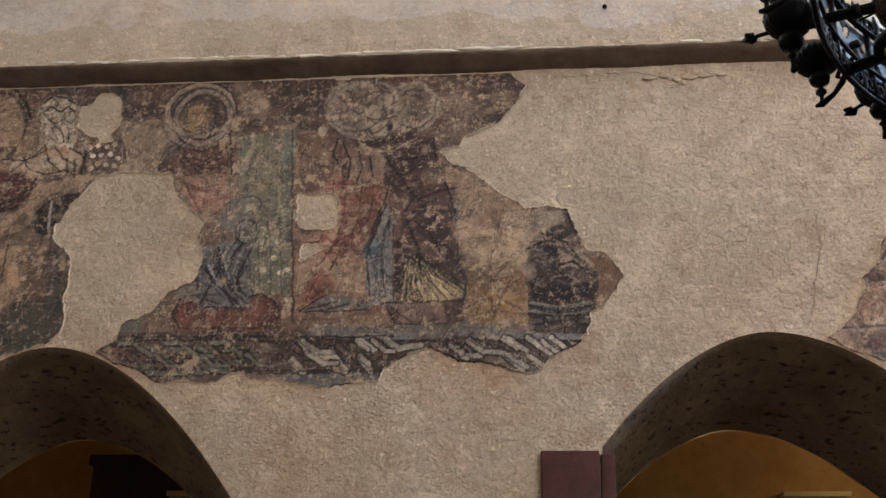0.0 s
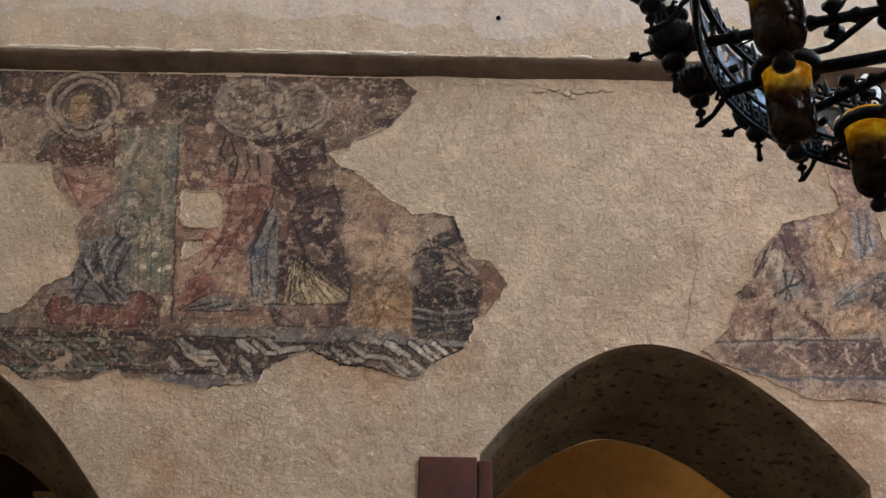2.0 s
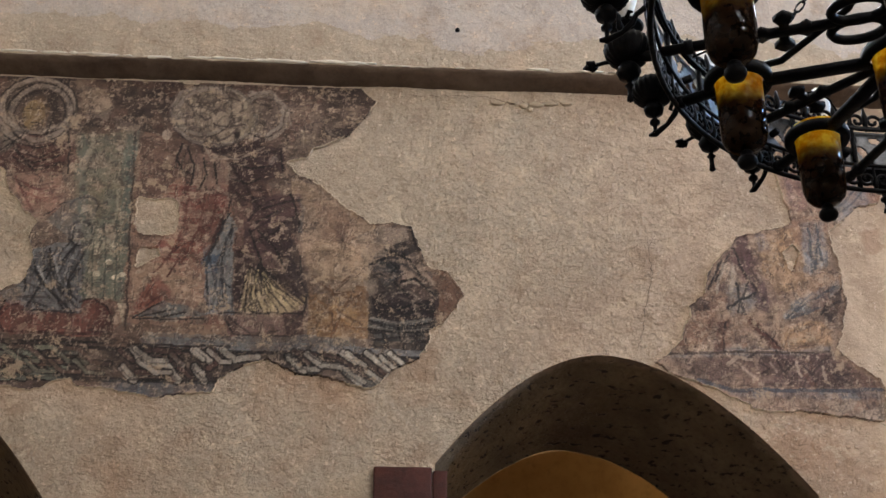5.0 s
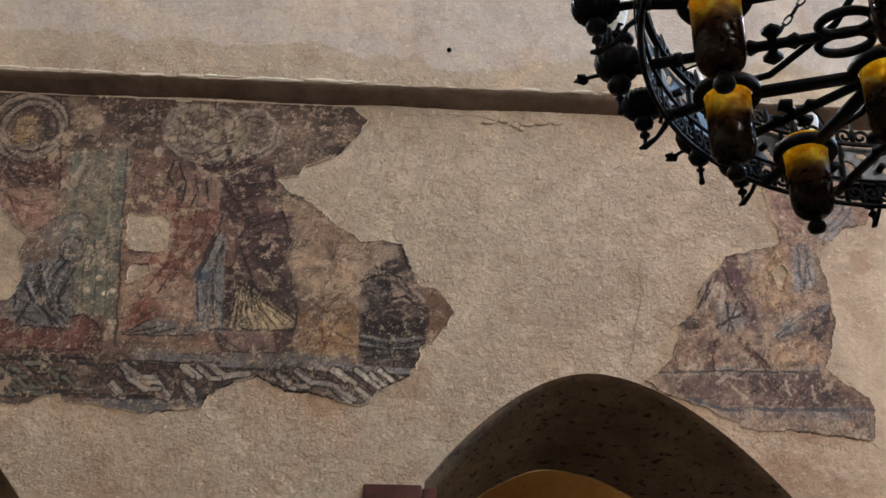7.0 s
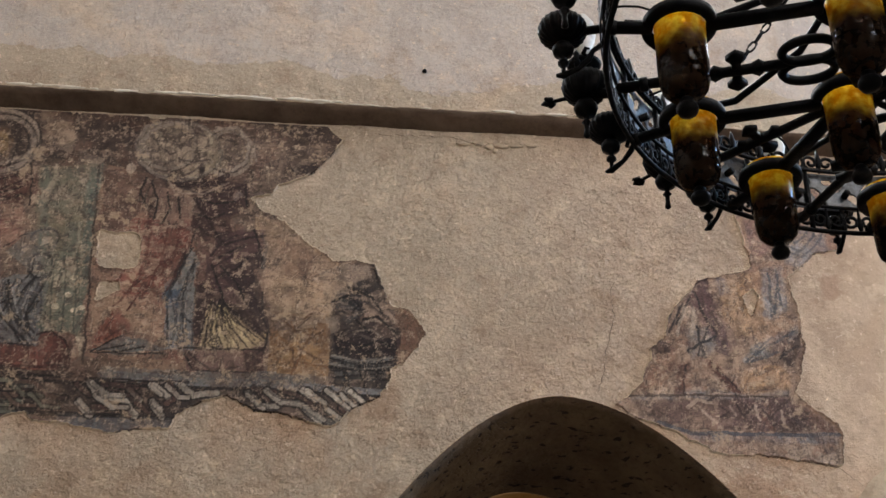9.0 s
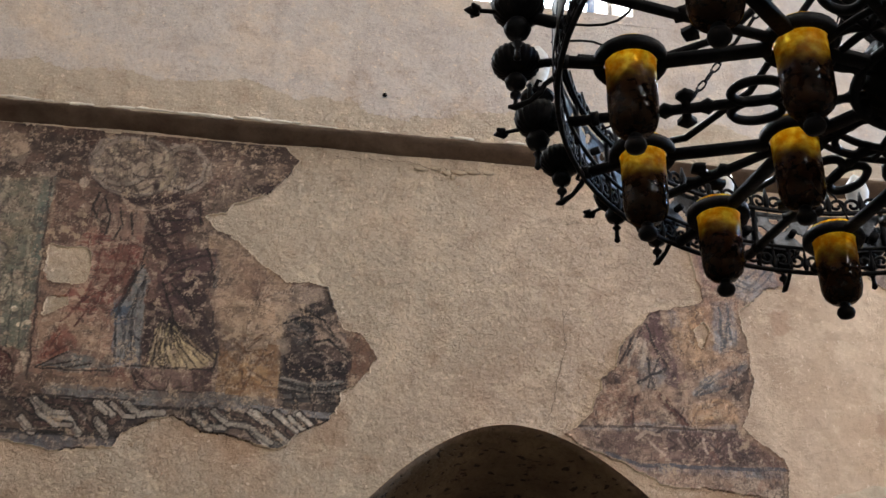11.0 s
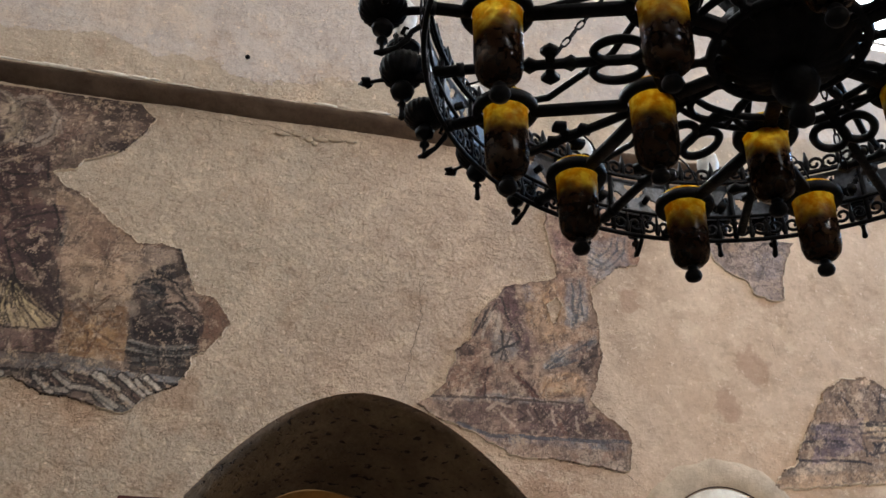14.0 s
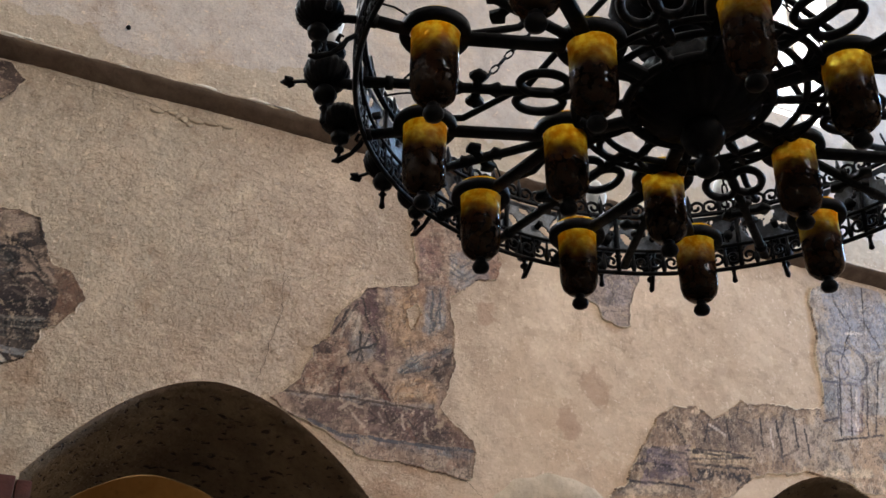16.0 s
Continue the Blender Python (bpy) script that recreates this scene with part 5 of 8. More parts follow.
left_fresco.line((48, 46, 50), .9, .010, [(-1.31, 4.11), (-1.35, 3.98), (-1.2, 3.79)])
left_fresco.line((48, 46, 50), .9, .010, [(-1.24, 4.13), (-1.27, 3.92), (-1.18, 3.83)])
left_fresco.line((48, 46, 50), .9, .009, [(-1.53, 3.9), (-1.4, 3.84), (-1.31, 3.75)])
left_fresco.line((120, 122, 124), .6, .008, [(-1.35, 4.07), (-1.28, 3.88), (-1.19, 3.77)])
left_fresco.area((78, 82, 88), .6, [(-0.39, 3.98), (-0.34, 4.25), (-0.25, 4.09), (-0.23, 3.71), (-0.35, 3.75)])
left_fresco.line((50, 46, 50), .85, .009, [(-0.32, 4.41), (-0.41, 4.09), (-0.36, 3.94)])
left_fresco.line((50, 46, 50), .85, .009, [(-0.27, 4.29), (-0.32, 4.05), (-0.27, 3.75)])
left_fresco.area((66, 52, 54), .7, [(0.08, 4.26), (0.15, 4.18), (0.23, 3.87), (0.15, 3.83), (0.07, 3.98)])
left_fresco.area((150, 130, 106), .6, [(-0.21, 4.04), (-0.06, 4.14), (0.1, 4.1), (0.07, 3.98), (-0.07, 4.06)])
left_fresco.area((124, 100, 86), .6, [(-0.19, 3.77), (0.09, 3.8), (0.16, 3.69), (0.03, 3.62), (-0.17, 3.64)])
left_fresco.line((54, 44, 44), .85, .008, [(-0.26, 3.7), (-0.11, 3.59), (0.1, 3.61), (0.21, 3.76)])
left_fresco.area((104, 102, 100), .7, [(-0.77, 3.58), (0.52, 3.58), (0.52, 3.52), (-0.76, 3.51)])
left_fresco.oval((158, 142, 124), .8, -0.76, 4.95, 0.03, 0.04)
left_fresco.oval((158, 142, 124), .8, -0.78, 4.06, 0.03, 0.03)
left_fresco.oval((150, 134, 116), .7, -1.04, 4.86, 0.03, 0.041)
left_fresco.oval((150, 134, 116), .7, -1.26, 4.72, 0.03, 0.051)

# right fresco
right_fresco = Fresco(2.05, 4.05, 3.05, 5.12, 0.0062, 23)
right_fresco.patch([(3.34, 5.06), (3.29, 4.84), (3.33, 4.66), (3.38, 4.46), (3.17, 4.38), (3, 4.34), (2.93, 4.25), (2.83, 4.16), (2.75, 4.03), (2.73, 3.91), (2.63, 3.85), (2.65, 3.79), (2.61, 3.73), (2.56, 3.62), (2.48, 3.52), (2.39, 3.46), (2.48, 3.4), (2.75, 3.31), (2.85, 3.25), (3, 3.17), (3.1, 3.16), (3.3, 3.17), (3.54, 3.15), (3.79, 3.12), (3.82, 3.16), (3.85, 3.31), (3.81, 3.4), (3.72, 3.48), (3.62, 3.53), (3.57, 3.58), (3.61, 3.67), (3.64, 3.78), (3.67, 3.89), (3.685, 4.02), (3.685, 4.16), (3.65, 4.29), (3.64, 4.39), (3.75, 4.49), (3.83, 4.57), (3.99, 4.61), (4.05, 4.77), (3.99, 4.86), (4.01, 5.17)])
right_fresco.base(142, 118, 98)
right_fresco.area((112, 84, 80), .85, [(2.95, 4.25), (3.01, 4.34), (3.06, 4.33), (3.14, 3.98), (3.16, 3.85), (3.05, 3.9), (2.99, 4.04), (2.89, 4.18)])
right_fresco.area((126, 98, 90), .6, [(3.06, 4.05), (3.2, 4.03), (3.2, 3.86), (3.07, 3.87)])
right_fresco.area((150, 134, 116), .7, [(2.83, 4.15), (2.95, 4.14), (2.99, 4.04), (2.89, 3.95), (2.77, 3.93)])
right_fresco.area((112, 112, 114), .85, [(2.87, 3.99), (3.03, 4.01), (3.1, 3.91), (3.03, 3.81), (2.89, 3.78)])
right_fresco.area((154, 122, 86), .85, [(3.15, 4.36), (3.43, 4.43), (3.42, 4.01), (3.22, 3.92), (3.14, 4.1)])
right_fresco.area((110, 104, 112), .7, [(3.12, 4.35), (3.18, 4.36), (3.19, 4.24), (3.14, 4.22)])
right_fresco.area((124, 126, 130), .9, [(3.44, 4.44), (3.58, 4.47), (3.59, 4.16), (3.5, 4.08), (3.42, 4.08)])
right_fresco.area((118, 122, 126), .85, [(3.24, 3.8), (3.32, 3.89), (3.63, 4.04), (3.63, 3.99), (3.49, 3.85), (3.26, 3.77)])
right_fresco.area((160, 128, 96), .6, [(3.24, 4.01), (3.59, 4.16), (3.62, 4.05), (3.37, 3.91)])
right_fresco.area((86, 68, 60), .9, [(3.46, 3.83), (3.64, 4.01), (3.63, 3.87), (3.58, 3.75), (3.47, 3.74)])
right_fresco.area((112, 78, 64), .9, [(2.76, 3.54), (2.81, 3.75), (2.89, 3.76), (2.83, 3.54)])
right_fresco.area((112, 76, 62), .9, [(2.98, 3.78), (3.04, 3.78), (3.21, 3.57), (3.15, 3.56)])
right_fresco.area((150, 130, 112), .7, [(2.83, 3.56), (2.93, 3.75), (3.05, 3.7), (3.11, 3.58)])
right_fresco.area((164, 128, 86), .85, [(3.2, 3.71), (3.45, 3.76), (3.56, 3.69), (3.52, 3.6), (3.21, 3.57)])
right_fresco.area((120, 92, 76), .6, [(2.61, 3.73), (2.79, 3.77), (2.75, 3.55), (2.52, 3.52)])
right_fresco.area((116, 114, 116), .85, [(2.48, 3.52), (3.05, 3.59), (3.21, 3.55), (3.52, 3.59), (3.51, 3.55), (3.01, 3.52), (2.48, 3.5)])
right_fresco.area((98, 74, 70), .9, [(2.48, 3.49), (3.01, 3.52), (3.52, 3.55), (3.56, 3.51), (3.74, 3.4), (3.8, 3.33), (3.39, 3.33), (2.85, 3.31), (2.66, 3.36)])
right_fresco.area((114, 116, 122), .9, [(2.83, 3.3), (3.1, 3.3), (3.81, 3.32), (3.8, 3.26), (3.46, 3.25), (3, 3.25), (2.85, 3.26)])
right_fresco.area((150, 132, 114), .9, [(2.85, 3.24), (3.02, 3.24), (3.46, 3.25), (3.83, 3.25), (3.83, 3.12), (3.3, 3.15), (3.02, 3.16)])
right_fresco.area((122, 92, 90), .85, [(3.35, 4.8), (3.53, 4.81), (3.54, 4.58), (3.39, 4.53)])
right_fresco.area((156, 124, 96), .7, [(3.26, 4.84), (3.35, 4.85), (3.38, 4.44), (3.31, 4.43), (3.28, 4.63)])
right_fresco.area((122, 124, 128), .9, [(3.62, 4.75), (3.93, 4.82), (3.92, 4.59), (3.74, 4.48), (3.6, 4.47)])
right_fresco.area((134, 104, 86), .85, [(3.93, 4.85), (4.05, 4.79), (4, 4.6), (3.92, 4.59)])
right_fresco.soften(5)
right_fresco.drape((74, 54, 54), (150, 120, 112), 68, 13, [(2.95, 4.25), (3.01, 4.34), (3.06, 4.33), (3.14, 3.98), (3.16, 3.85), (3.05, 3.9), (2.99, 4.04), (2.89, 4.18)], 0.08)
right_fresco.drape((84, 86, 92), (160, 160, 160), 80, 15, [(3.44, 4.44), (3.58, 4.47), (3.59, 4.16), (3.5, 4.08), (3.42, 4.08)], 0.05)
right_fresco.drape((84, 86, 90), (158, 156, 152), 40, 15, [(3.24, 3.8), (3.32, 3.89), (3.63, 4.04), (3.63, 3.99), (3.49, 3.85), (3.26, 3.77)], 0.05)
right_fresco.drape((110, 84, 58), (182, 150, 112), 60, 11, [(3.15, 4.36), (3.43, 4.43), (3.42, 4.01), (3.22, 3.92), (3.14, 4.1)], 0.1)
right_fresco.drape((70, 56, 54), (140, 116, 104), 35, 14, [(2.48, 3.49), (3.01, 3.52), (3.52, 3.55), (3.74, 3.4), (3.8, 3.33), (3.39, 3.33), (2.85, 3.31), (2.66, 3.36)], 0.14)
right_fresco.drape((88, 66, 54), (168, 138, 110), 60, 12, [(2.61, 3.73), (3.2, 3.82), (3.56, 3.69), (3.52, 3.6), (2.52, 3.52)], 0.1)
right_fresco.drape((96, 88, 84), (172, 158, 140), 60, 13, [(2.83, 4.15), (2.95, 4.14), (2.99, 4.04), (2.89, 3.95), (2.77, 3.93)], 0.05)
right_fresco.brushwork((178, 158, 136), 0.5, 9, 0.62)
right_fresco.brushwork((128, 90, 68), 0.45, 4, 0.2)
right_fresco.brushwork((88, 66, 60), 0.45, 10, 0.44)
right_fresco.brushwork((150, 126, 108), 0.6, 15, 0.42, 1.0, [(2.4, 3.25), (3.85, 3.25), (3.5, 3.54), (2.5, 3.56)])
right_fresco.line((84, 84, 90), .85, .01, [(3.63, 4.64), (3.72, 4.58), (3.84, 4.71), (3.86, 4.81)])
right_fresco.line((84, 84, 90), .85, .01, [(3.63, 4.58), (3.74, 4.54), (3.89, 4.7), (3.91, 4.81)])
right_fresco.line((84, 84, 90), .85, .01, [(3.62, 4.69), (3.7, 4.64), (3.8, 4.73), (3.81, 4.8)])
right_fresco.line((70, 68, 70), .85, .01, [(2.9, 3.85), (3.08, 3.95)])
right_fresco.line((70, 68, 70), .85, .01, [(2.95, 4), (2.99, 3.81)])
right_fresco.line((70, 60, 60), .8, .009, [(2.75, 4.01), (2.83, 4.15)])
right_fresco.line((70, 60, 60), .8, .009, [(2.8, 4), (2.86, 4.14)])
right_fresco.line((84, 86, 92), .8, .01, [(3.48, 4.41), (3.5, 4.13)])
right_fresco.line((84, 86, 92), .8, .01, [(3.54, 4.44), (3.55, 4.18)])
right_fresco.line((84, 86, 92), .8, .01, [(3.3, 3.81), (3.45, 3.95)])
right_fresco.line((160, 140, 122), .8, .012, [(2.95, 3.53), (3.03, 3.56), (3.19, 3.54)])
right_fresco.line((78, 66, 64), .9, .012, [(2.99, 3.51), (3.04, 3.55), (3.2, 3.54)])
right_fresco.hole([(3.29, 4.24), (3.36, 4.28), (3.38, 4.21), (3.34, 4.11), (3.31, 4.16)])
right_fresco.area((98, 70, 70), .85, [(2.95, 4.25), (3, 4.34), (3.06, 4.34), (3.08, 4.18), (3.04, 4.05), (2.95, 4.14)])
right_fresco.area((94, 72, 72), .7, [(3.05, 4.09), (3.14, 4.02), (3.15, 3.81), (3.07, 3.84)])
right_fresco.line((60, 50, 50), .85, .012, [(2.96, 4.25), (3.02, 4.09), (3.09, 3.97)])
right_fresco.line((60, 50, 50), .85, .010, [(2.93, 4.21), (2.83, 4.02)])
right_fresco.line((60, 50, 50), .85, .010, [(2.88, 4.17), (2.78, 3.96)])
right_fresco.line((150, 136, 120), .8, .014, [(2.89, 4.14), (2.83, 3.94)])
right_fresco.line((150, 136, 120), .8, .014, [(2.95, 4.12), (2.92, 3.95)])
right_fresco.line((58, 56, 58), .9, .012, [(2.89, 3.84), (3.08, 3.95)])
right_fresco.line((58, 56, 58), .9, .012, [(2.95, 4.01), (3, 3.8)])
right_fresco.line((58, 56, 58), .85, .010, [(3.03, 4.01), (2.95, 3.81)])
right_fresco.area((78, 56, 50), .85, [(2.63, 3.85), (2.71, 3.9), (2.78, 3.87), (2.77, 3.82), (2.65, 3.8)])
right_fresco.area((104, 68, 56), .85, [(2.77, 3.54), (2.81, 3.74), (2.87, 3.75), (2.83, 3.54)])
right_fresco.area((104, 68, 56), .85, [(2.99, 3.77), (3.04, 3.77), (3.21, 3.57), (3.15, 3.56)])
right_fresco.line((70, 48, 44), .85, .009, [(2.87, 3.74), (2.83, 3.55)])
right_fresco.line((70, 48, 44), .85, .009, [(3.04, 3.76), (3.2, 3.58)])
right_fresco.area((72, 56, 50), .8, [(3.49, 3.85), (3.64, 4), (3.63, 3.88), (3.58, 3.75), (3.51, 3.76)])
right_fresco.line((66, 56, 52), .8, .012, [(3.49, 3.81), (3.6, 3.9)])
right_fresco.line((80, 84, 90), .85, .011, [(3.26, 3.78), (3.41, 3.88), (3.6, 4)])
right_fresco.line((80, 84, 90), .85, .011, [(3.3, 3.78), (3.49, 3.85)])
right_fresco.line((80, 84, 90), .85, .011, [(3.48, 4.41), (3.48, 4.1)])
right_fresco.line((80, 84, 90), .85, .011, [(3.54, 4.33), (3.5, 4.12)])
right_fresco.line((82, 66, 58), .85, .010, [(2.48, 3.52), (3.01, 3.55), (3.21, 3.54), (3.51, 3.56)])
right_fresco.line((82, 84, 92), .9, .016, [(2.66, 3.36), (2.85, 3.3), (3.14, 3.3), (3.81, 3.32)])
right_fresco.line((76, 58, 56), .85, .010, [(3.05, 3.48), (3.11, 3.44), (3.05, 3.4)])
right_fresco.line((76, 58, 56), .85, .010, [(3.17, 3.49), (3.21, 3.42), (3.27, 3.48)])
right_fresco.line((76, 58, 56), .85, .010, [(3.33, 3.47), (3.39, 3.41), (3.44, 3.47)])
right_fresco.line((76, 58, 56), .85, .010, [(3.49, 3.45), (3.55, 3.4), (3.64, 3.42)])
right_fresco.line((152, 132, 116), .8, .012, [(3.12, 3.48), (3.16, 3.42)])
right_fresco.line((152, 132, 116), .8, .012, [(3.28, 3.48), (3.31, 3.4)])
right_fresco.line((152, 132, 116), .8, .012, [(3.46, 3.46), (3.47, 3.38)])
right_fresco.line((152, 132, 116), .8, .012, [(2.95, 3.45), (3.01, 3.39)])
right_fresco.line((156, 136, 118), .8, .014, [(2.85, 3.46), (2.93, 3.51), (3.01, 3.5)])

# small fresco
small_fresco = Fresco(4.55, 5.42, 4.28, 4.95, 0.0062, 31)
small_fresco.patch([(4.55, 4.92), (4.93, 5.01), (5.32, 5.07), (5.27, 4.88), (5.19, 4.76), (5.14, 4.47), (5.06, 4.45), (4.89, 4.48), (4.84, 4.59), (4.69, 4.64), (4.59, 4.73)])
small_fresco.base(138, 120, 108)
small_fresco.area((158, 128, 96), .8, [(4.55, 4.92), (4.9, 4.97), (4.82, 4.82), (4.62, 4.79)])
small_fresco.area((128, 120, 122), .6, [(4.91, 4.8), (5.21, 4.91), (5.16, 4.67), (4.93, 4.58)])
small_fresco.soften(5)
small_fresco.brushwork((110, 96, 88), 0.6, 10, 0.3)
small_fresco.line((96, 84, 78), .8, .012, [(4.88, 4.8), (5.03, 4.91), (5.24, 4.94)])
small_fresco.line((100, 88, 82), .7, .009, [(4.9, 4.52), (5.01, 4.73), (5.12, 4.72)])

# far fresco
far_fresco = Fresco(4.72, 9.6, 2.95, 5.34, 0.0095, 47)
far_fresco.patch([(4.79, 3.06), (4.87, 3.16), (5.03, 3.28), (5.18, 3.55), (5.33, 3.78), (5.5, 3.92), (5.72, 3.95), (5.86, 3.87), (6.17, 4.05), (6.29, 4.05), (6.47, 4.09), (6.72, 4.08), (6.95, 4.13), (7.01, 4.2), (6.97, 4.54), (7.02, 4.74), (7, 4.96), (6.97, 5.06), (7.03, 5.22), (7.32, 5.32), (7.8, 5.5), (8.38, 5.57), (7.9, 3.49), (7.34, 3.46), (7.19, 3.53), (6.95, 3.56), (6.64, 3.54), (6.39, 3.5), (6.21, 3.44), (6.02, 3.31), (5.87, 3.19), (5.32, 3.1)])
far_fresco.base(154, 127, 96)
far_fresco.area((126, 102, 80), .7, [(5.33, 3.78), (5.53, 3.93), (5.75, 3.94), (5.85, 3.77), (5.58, 3.61), (5.25, 3.58)])
far_fresco.area((146, 122, 96), .7, [(5.86, 3.86), (6.29, 4.05), (6.35, 3.65), (5.86, 3.65)])
far_fresco.area((98, 88, 84), .8, [(5.17, 3.55), (5.58, 3.57), (5.57, 3.51), (5.14, 3.47)])
far_fresco.area((186, 166, 128), .9, [(5.58, 3.6), (5.97, 3.61), (6.23, 3.61), (6.23, 3.57), (5.88, 3.55), (5.58, 3.55)])
far_fresco.area((132, 110, 88), .8, [(5.11, 3.45), (6.11, 3.56), (5.97, 3.34), (5.05, 3.27)])
far_fresco.area((122, 114, 106), .7, [(4.87, 3.16), (5.02, 3.28), (5.75, 3.32), (5.74, 3.26)])
far_fresco.area((146, 138, 130), .8, [(7.01, 5.21), (7.78, 5.48), (8.38, 5.57), (8.07, 4.21), (7.01, 4.1), (7.02, 4.74)])
far_fresco.area((146, 134, 124), .7, [(7.08, 4.91), (7.55, 5.04), (7.52, 4.75), (7.07, 4.66)])
far_fresco.area((136, 110, 106), .8, [(7.22, 4.37), (7.47, 4.41), (7.39, 3.98), (7.24, 3.96)])
far_fresco.area((112, 116, 122), .6, [(7.04, 4.36), (7.22, 4.39), (7.12, 4.04), (7, 4.04)])
far_fresco.soften(5)
far_fresco.drape((88, 74, 66), (166, 148, 128), 75, 8, [(5.33, 3.78), (5.86, 3.87), (6.29, 4.05), (6.72, 4.08), (6.64, 3.76), (5.25, 3.58)], 0.14)
far_fresco.drape((84, 72, 68), (160, 144, 126), 20, 9, [(5.11, 3.45), (6.11, 3.56), (5.97, 3.34), (5.05, 3.27)], 0.16)
far_fresco.drape((96, 96, 104), (166, 162, 160), 80, 8, [(7.04, 4.88), (8.28, 5.13), (8.07, 4.21), (7.01, 4.1)], 0.16)
far_fresco.drape((100, 92, 90), (170, 158, 146), 78, 8, [(6.39, 3.95), (7.37, 4.1), (7.28, 3.66), (6.34, 3.53)], 0.14)
far_fresco.brushwork((110, 88, 68), 0.45, 8, 0.35)
far_fresco.brushwork((182, 160, 130), 0.6, 7, 0.3)
far_fresco.brushwork((120, 94, 74), 0.5, 4, 0.15, 1.0, [(5.0, 3.2), (6.9, 3.2), (6.9, 4.2), (5.0, 4.2)])
far_fresco.brushwork((112, 112, 116), 0.45, 7, 0.25, 1.0, [(6.9, 3.7), (9.6, 3.7), (9.6, 5.4), (6.9, 5.4)])
far_fresco.oval((150, 138, 126), .9, 7.32, 4.56, 0.194, 0.143)
far_fresco.ring((110, 104, 104), .9, .02, 7.32, 4.56, 0.224, 0.163)
far_fresco.oval((118, 100, 96), .8, 7.26, 4.52, 0.082, 0.081)
far_fresco.area((156, 140, 122), .7, [(6.54, 3.9), (7.22, 4.05), (7.24, 3.63), (6.64, 3.6)])
far_fresco.area((182, 164, 132), .7, [(6.93, 3.63), (7.44, 3.68), (7.46, 3.61), (6.91, 3.56)])
far_fresco.area((66, 60, 72), .8, [(5.18, 3.55), (5.47, 3.55), (5.54, 3.51), (5.19, 3.48)])
far_fresco.area((84, 66, 68), .8, [(5.13, 3.45), (5.49, 3.5), (5.47, 3.34), (5.21, 3.33)])
far_fresco.line((60, 52, 56), .9, .012, [(5.19, 3.46), (5.25, 3.4), (5.48, 3.42)])
far_fresco.line((60, 52, 56), .9, .010, [(5.12, 3.42), (5.23, 3.43), (5.23, 3.49)])
far_fresco.line((60, 52, 56), .9, .010, [(5.29, 3.47), (5.3, 3.38), (5.45, 3.41)])
far_fresco.line((60, 52, 56), .9, .012, [(5.57, 3.51), (6.17, 3.6)])
far_fresco.line((60, 52, 56), .85, .012, [(5.58, 3.58), (5.95, 3.62), (6.19, 3.6)])
far_fresco.line((60, 52, 56), .85, .012, [(5.94, 3.54), (5.98, 3.47), (6.09, 3.41), (6.03, 3.35)])
far_fresco.line((60, 52, 56), .85, .012, [(5.02, 3.28), (5.47, 3.31), (5.63, 3.3)])
far_fresco.line((88, 70, 60), .85, .012, [(5.49, 3.8), (5.51, 3.71), (5.58, 3.63)])
far_fresco.line((88, 70, 60), .85, .012, [(5.74, 3.84), (5.78, 3.75), (5.88, 3.82), (5.97, 3.76)])
far_fresco.line((88, 70, 60), .8, .010, [(6.12, 4), (6.09, 3.9), (6.27, 3.88)])
far_fresco.line((88, 70, 60), .85, .012, [(6.51, 3.82), (6.5, 3.65), (6.67, 3.74)])
far_fresco.line((70, 64, 72), .85, .010, [(7.02, 4.36), (7.19, 4.39), (7.15, 4.07), (6.99, 4.02)])
far_fresco.line((88, 66, 70), .85, .010, [(7.22, 4.37), (7.47, 4.4), (7.39, 4), (7.24, 3.97)])
far_fresco.ring((84, 78, 84), .9, .012, 7.22, 4.54, 0.133, 0.124)
far_fresco.ring((84, 78, 84), .9, .012, 7.42, 4.58, 0.143, 0.141)
far_fresco.line((74, 66, 70), .85, .014, [(5.49, 3.48), (5.59, 3.4), (5.69, 3.35)])
far_fresco.line((74, 66, 66), .85, .012, [(5.67, 3.39), (5.72, 3.45), (5.79, 3.46), (5.77, 3.39), (5.68, 3.38)])
far_fresco.line((74, 66, 66), .8, .012, [(5.84, 3.46), (5.92, 3.45)])
far_fresco.line((74, 66, 66), .8, .012, [(5.96, 3.5), (5.98, 3.43), (6.1, 3.46)])
far_fresco.line((90, 80, 74), .8, .012, [(5.81, 3.66), (5.79, 3.76), (5.91, 3.8)])
far_fresco.line((90, 80, 74), .8, .012, [(6.5, 3.62), (6.5, 3.84), (6.59, 4.03)])
far_fresco.line((96, 92, 104), .8, .014, [(7.02, 4.36), (7.49, 4.42)])


# second, finer drawing of the large painting
# haloed head and shoulders of the standing figure
left_fresco.area((96, 80, 70), 0.8, [(-1.871, 5.301), (-1.384, 5.3), (-1.337, 4.938), (-1.419, 4.909), (-1.789, 4.951), (-1.864, 5.11)])
left_fresco.ring((136, 124, 112), 0.75, 0.02, -1.599, 5.086, 0.187, 0.200)
left_fresco.ring((46, 39, 38), 0.75, 0.007, -1.599, 5.086, 0.211, 0.226)
left_fresco.ring((46, 39, 38), 0.6, 0.006, -1.599, 5.086, 0.158, 0.168)
left_fresco.area((72, 56, 50), 0.75, [(-1.756, 5.17), (-1.652, 5.268), (-1.505, 5.225), (-1.43, 5.033), (-1.464, 4.941), (-1.521, 5.099), (-1.615, 5.19), (-1.711, 5.152)])
left_fresco.oval((150, 124, 72), 0.85, -1.64, 5.071, 0.072, 0.111)
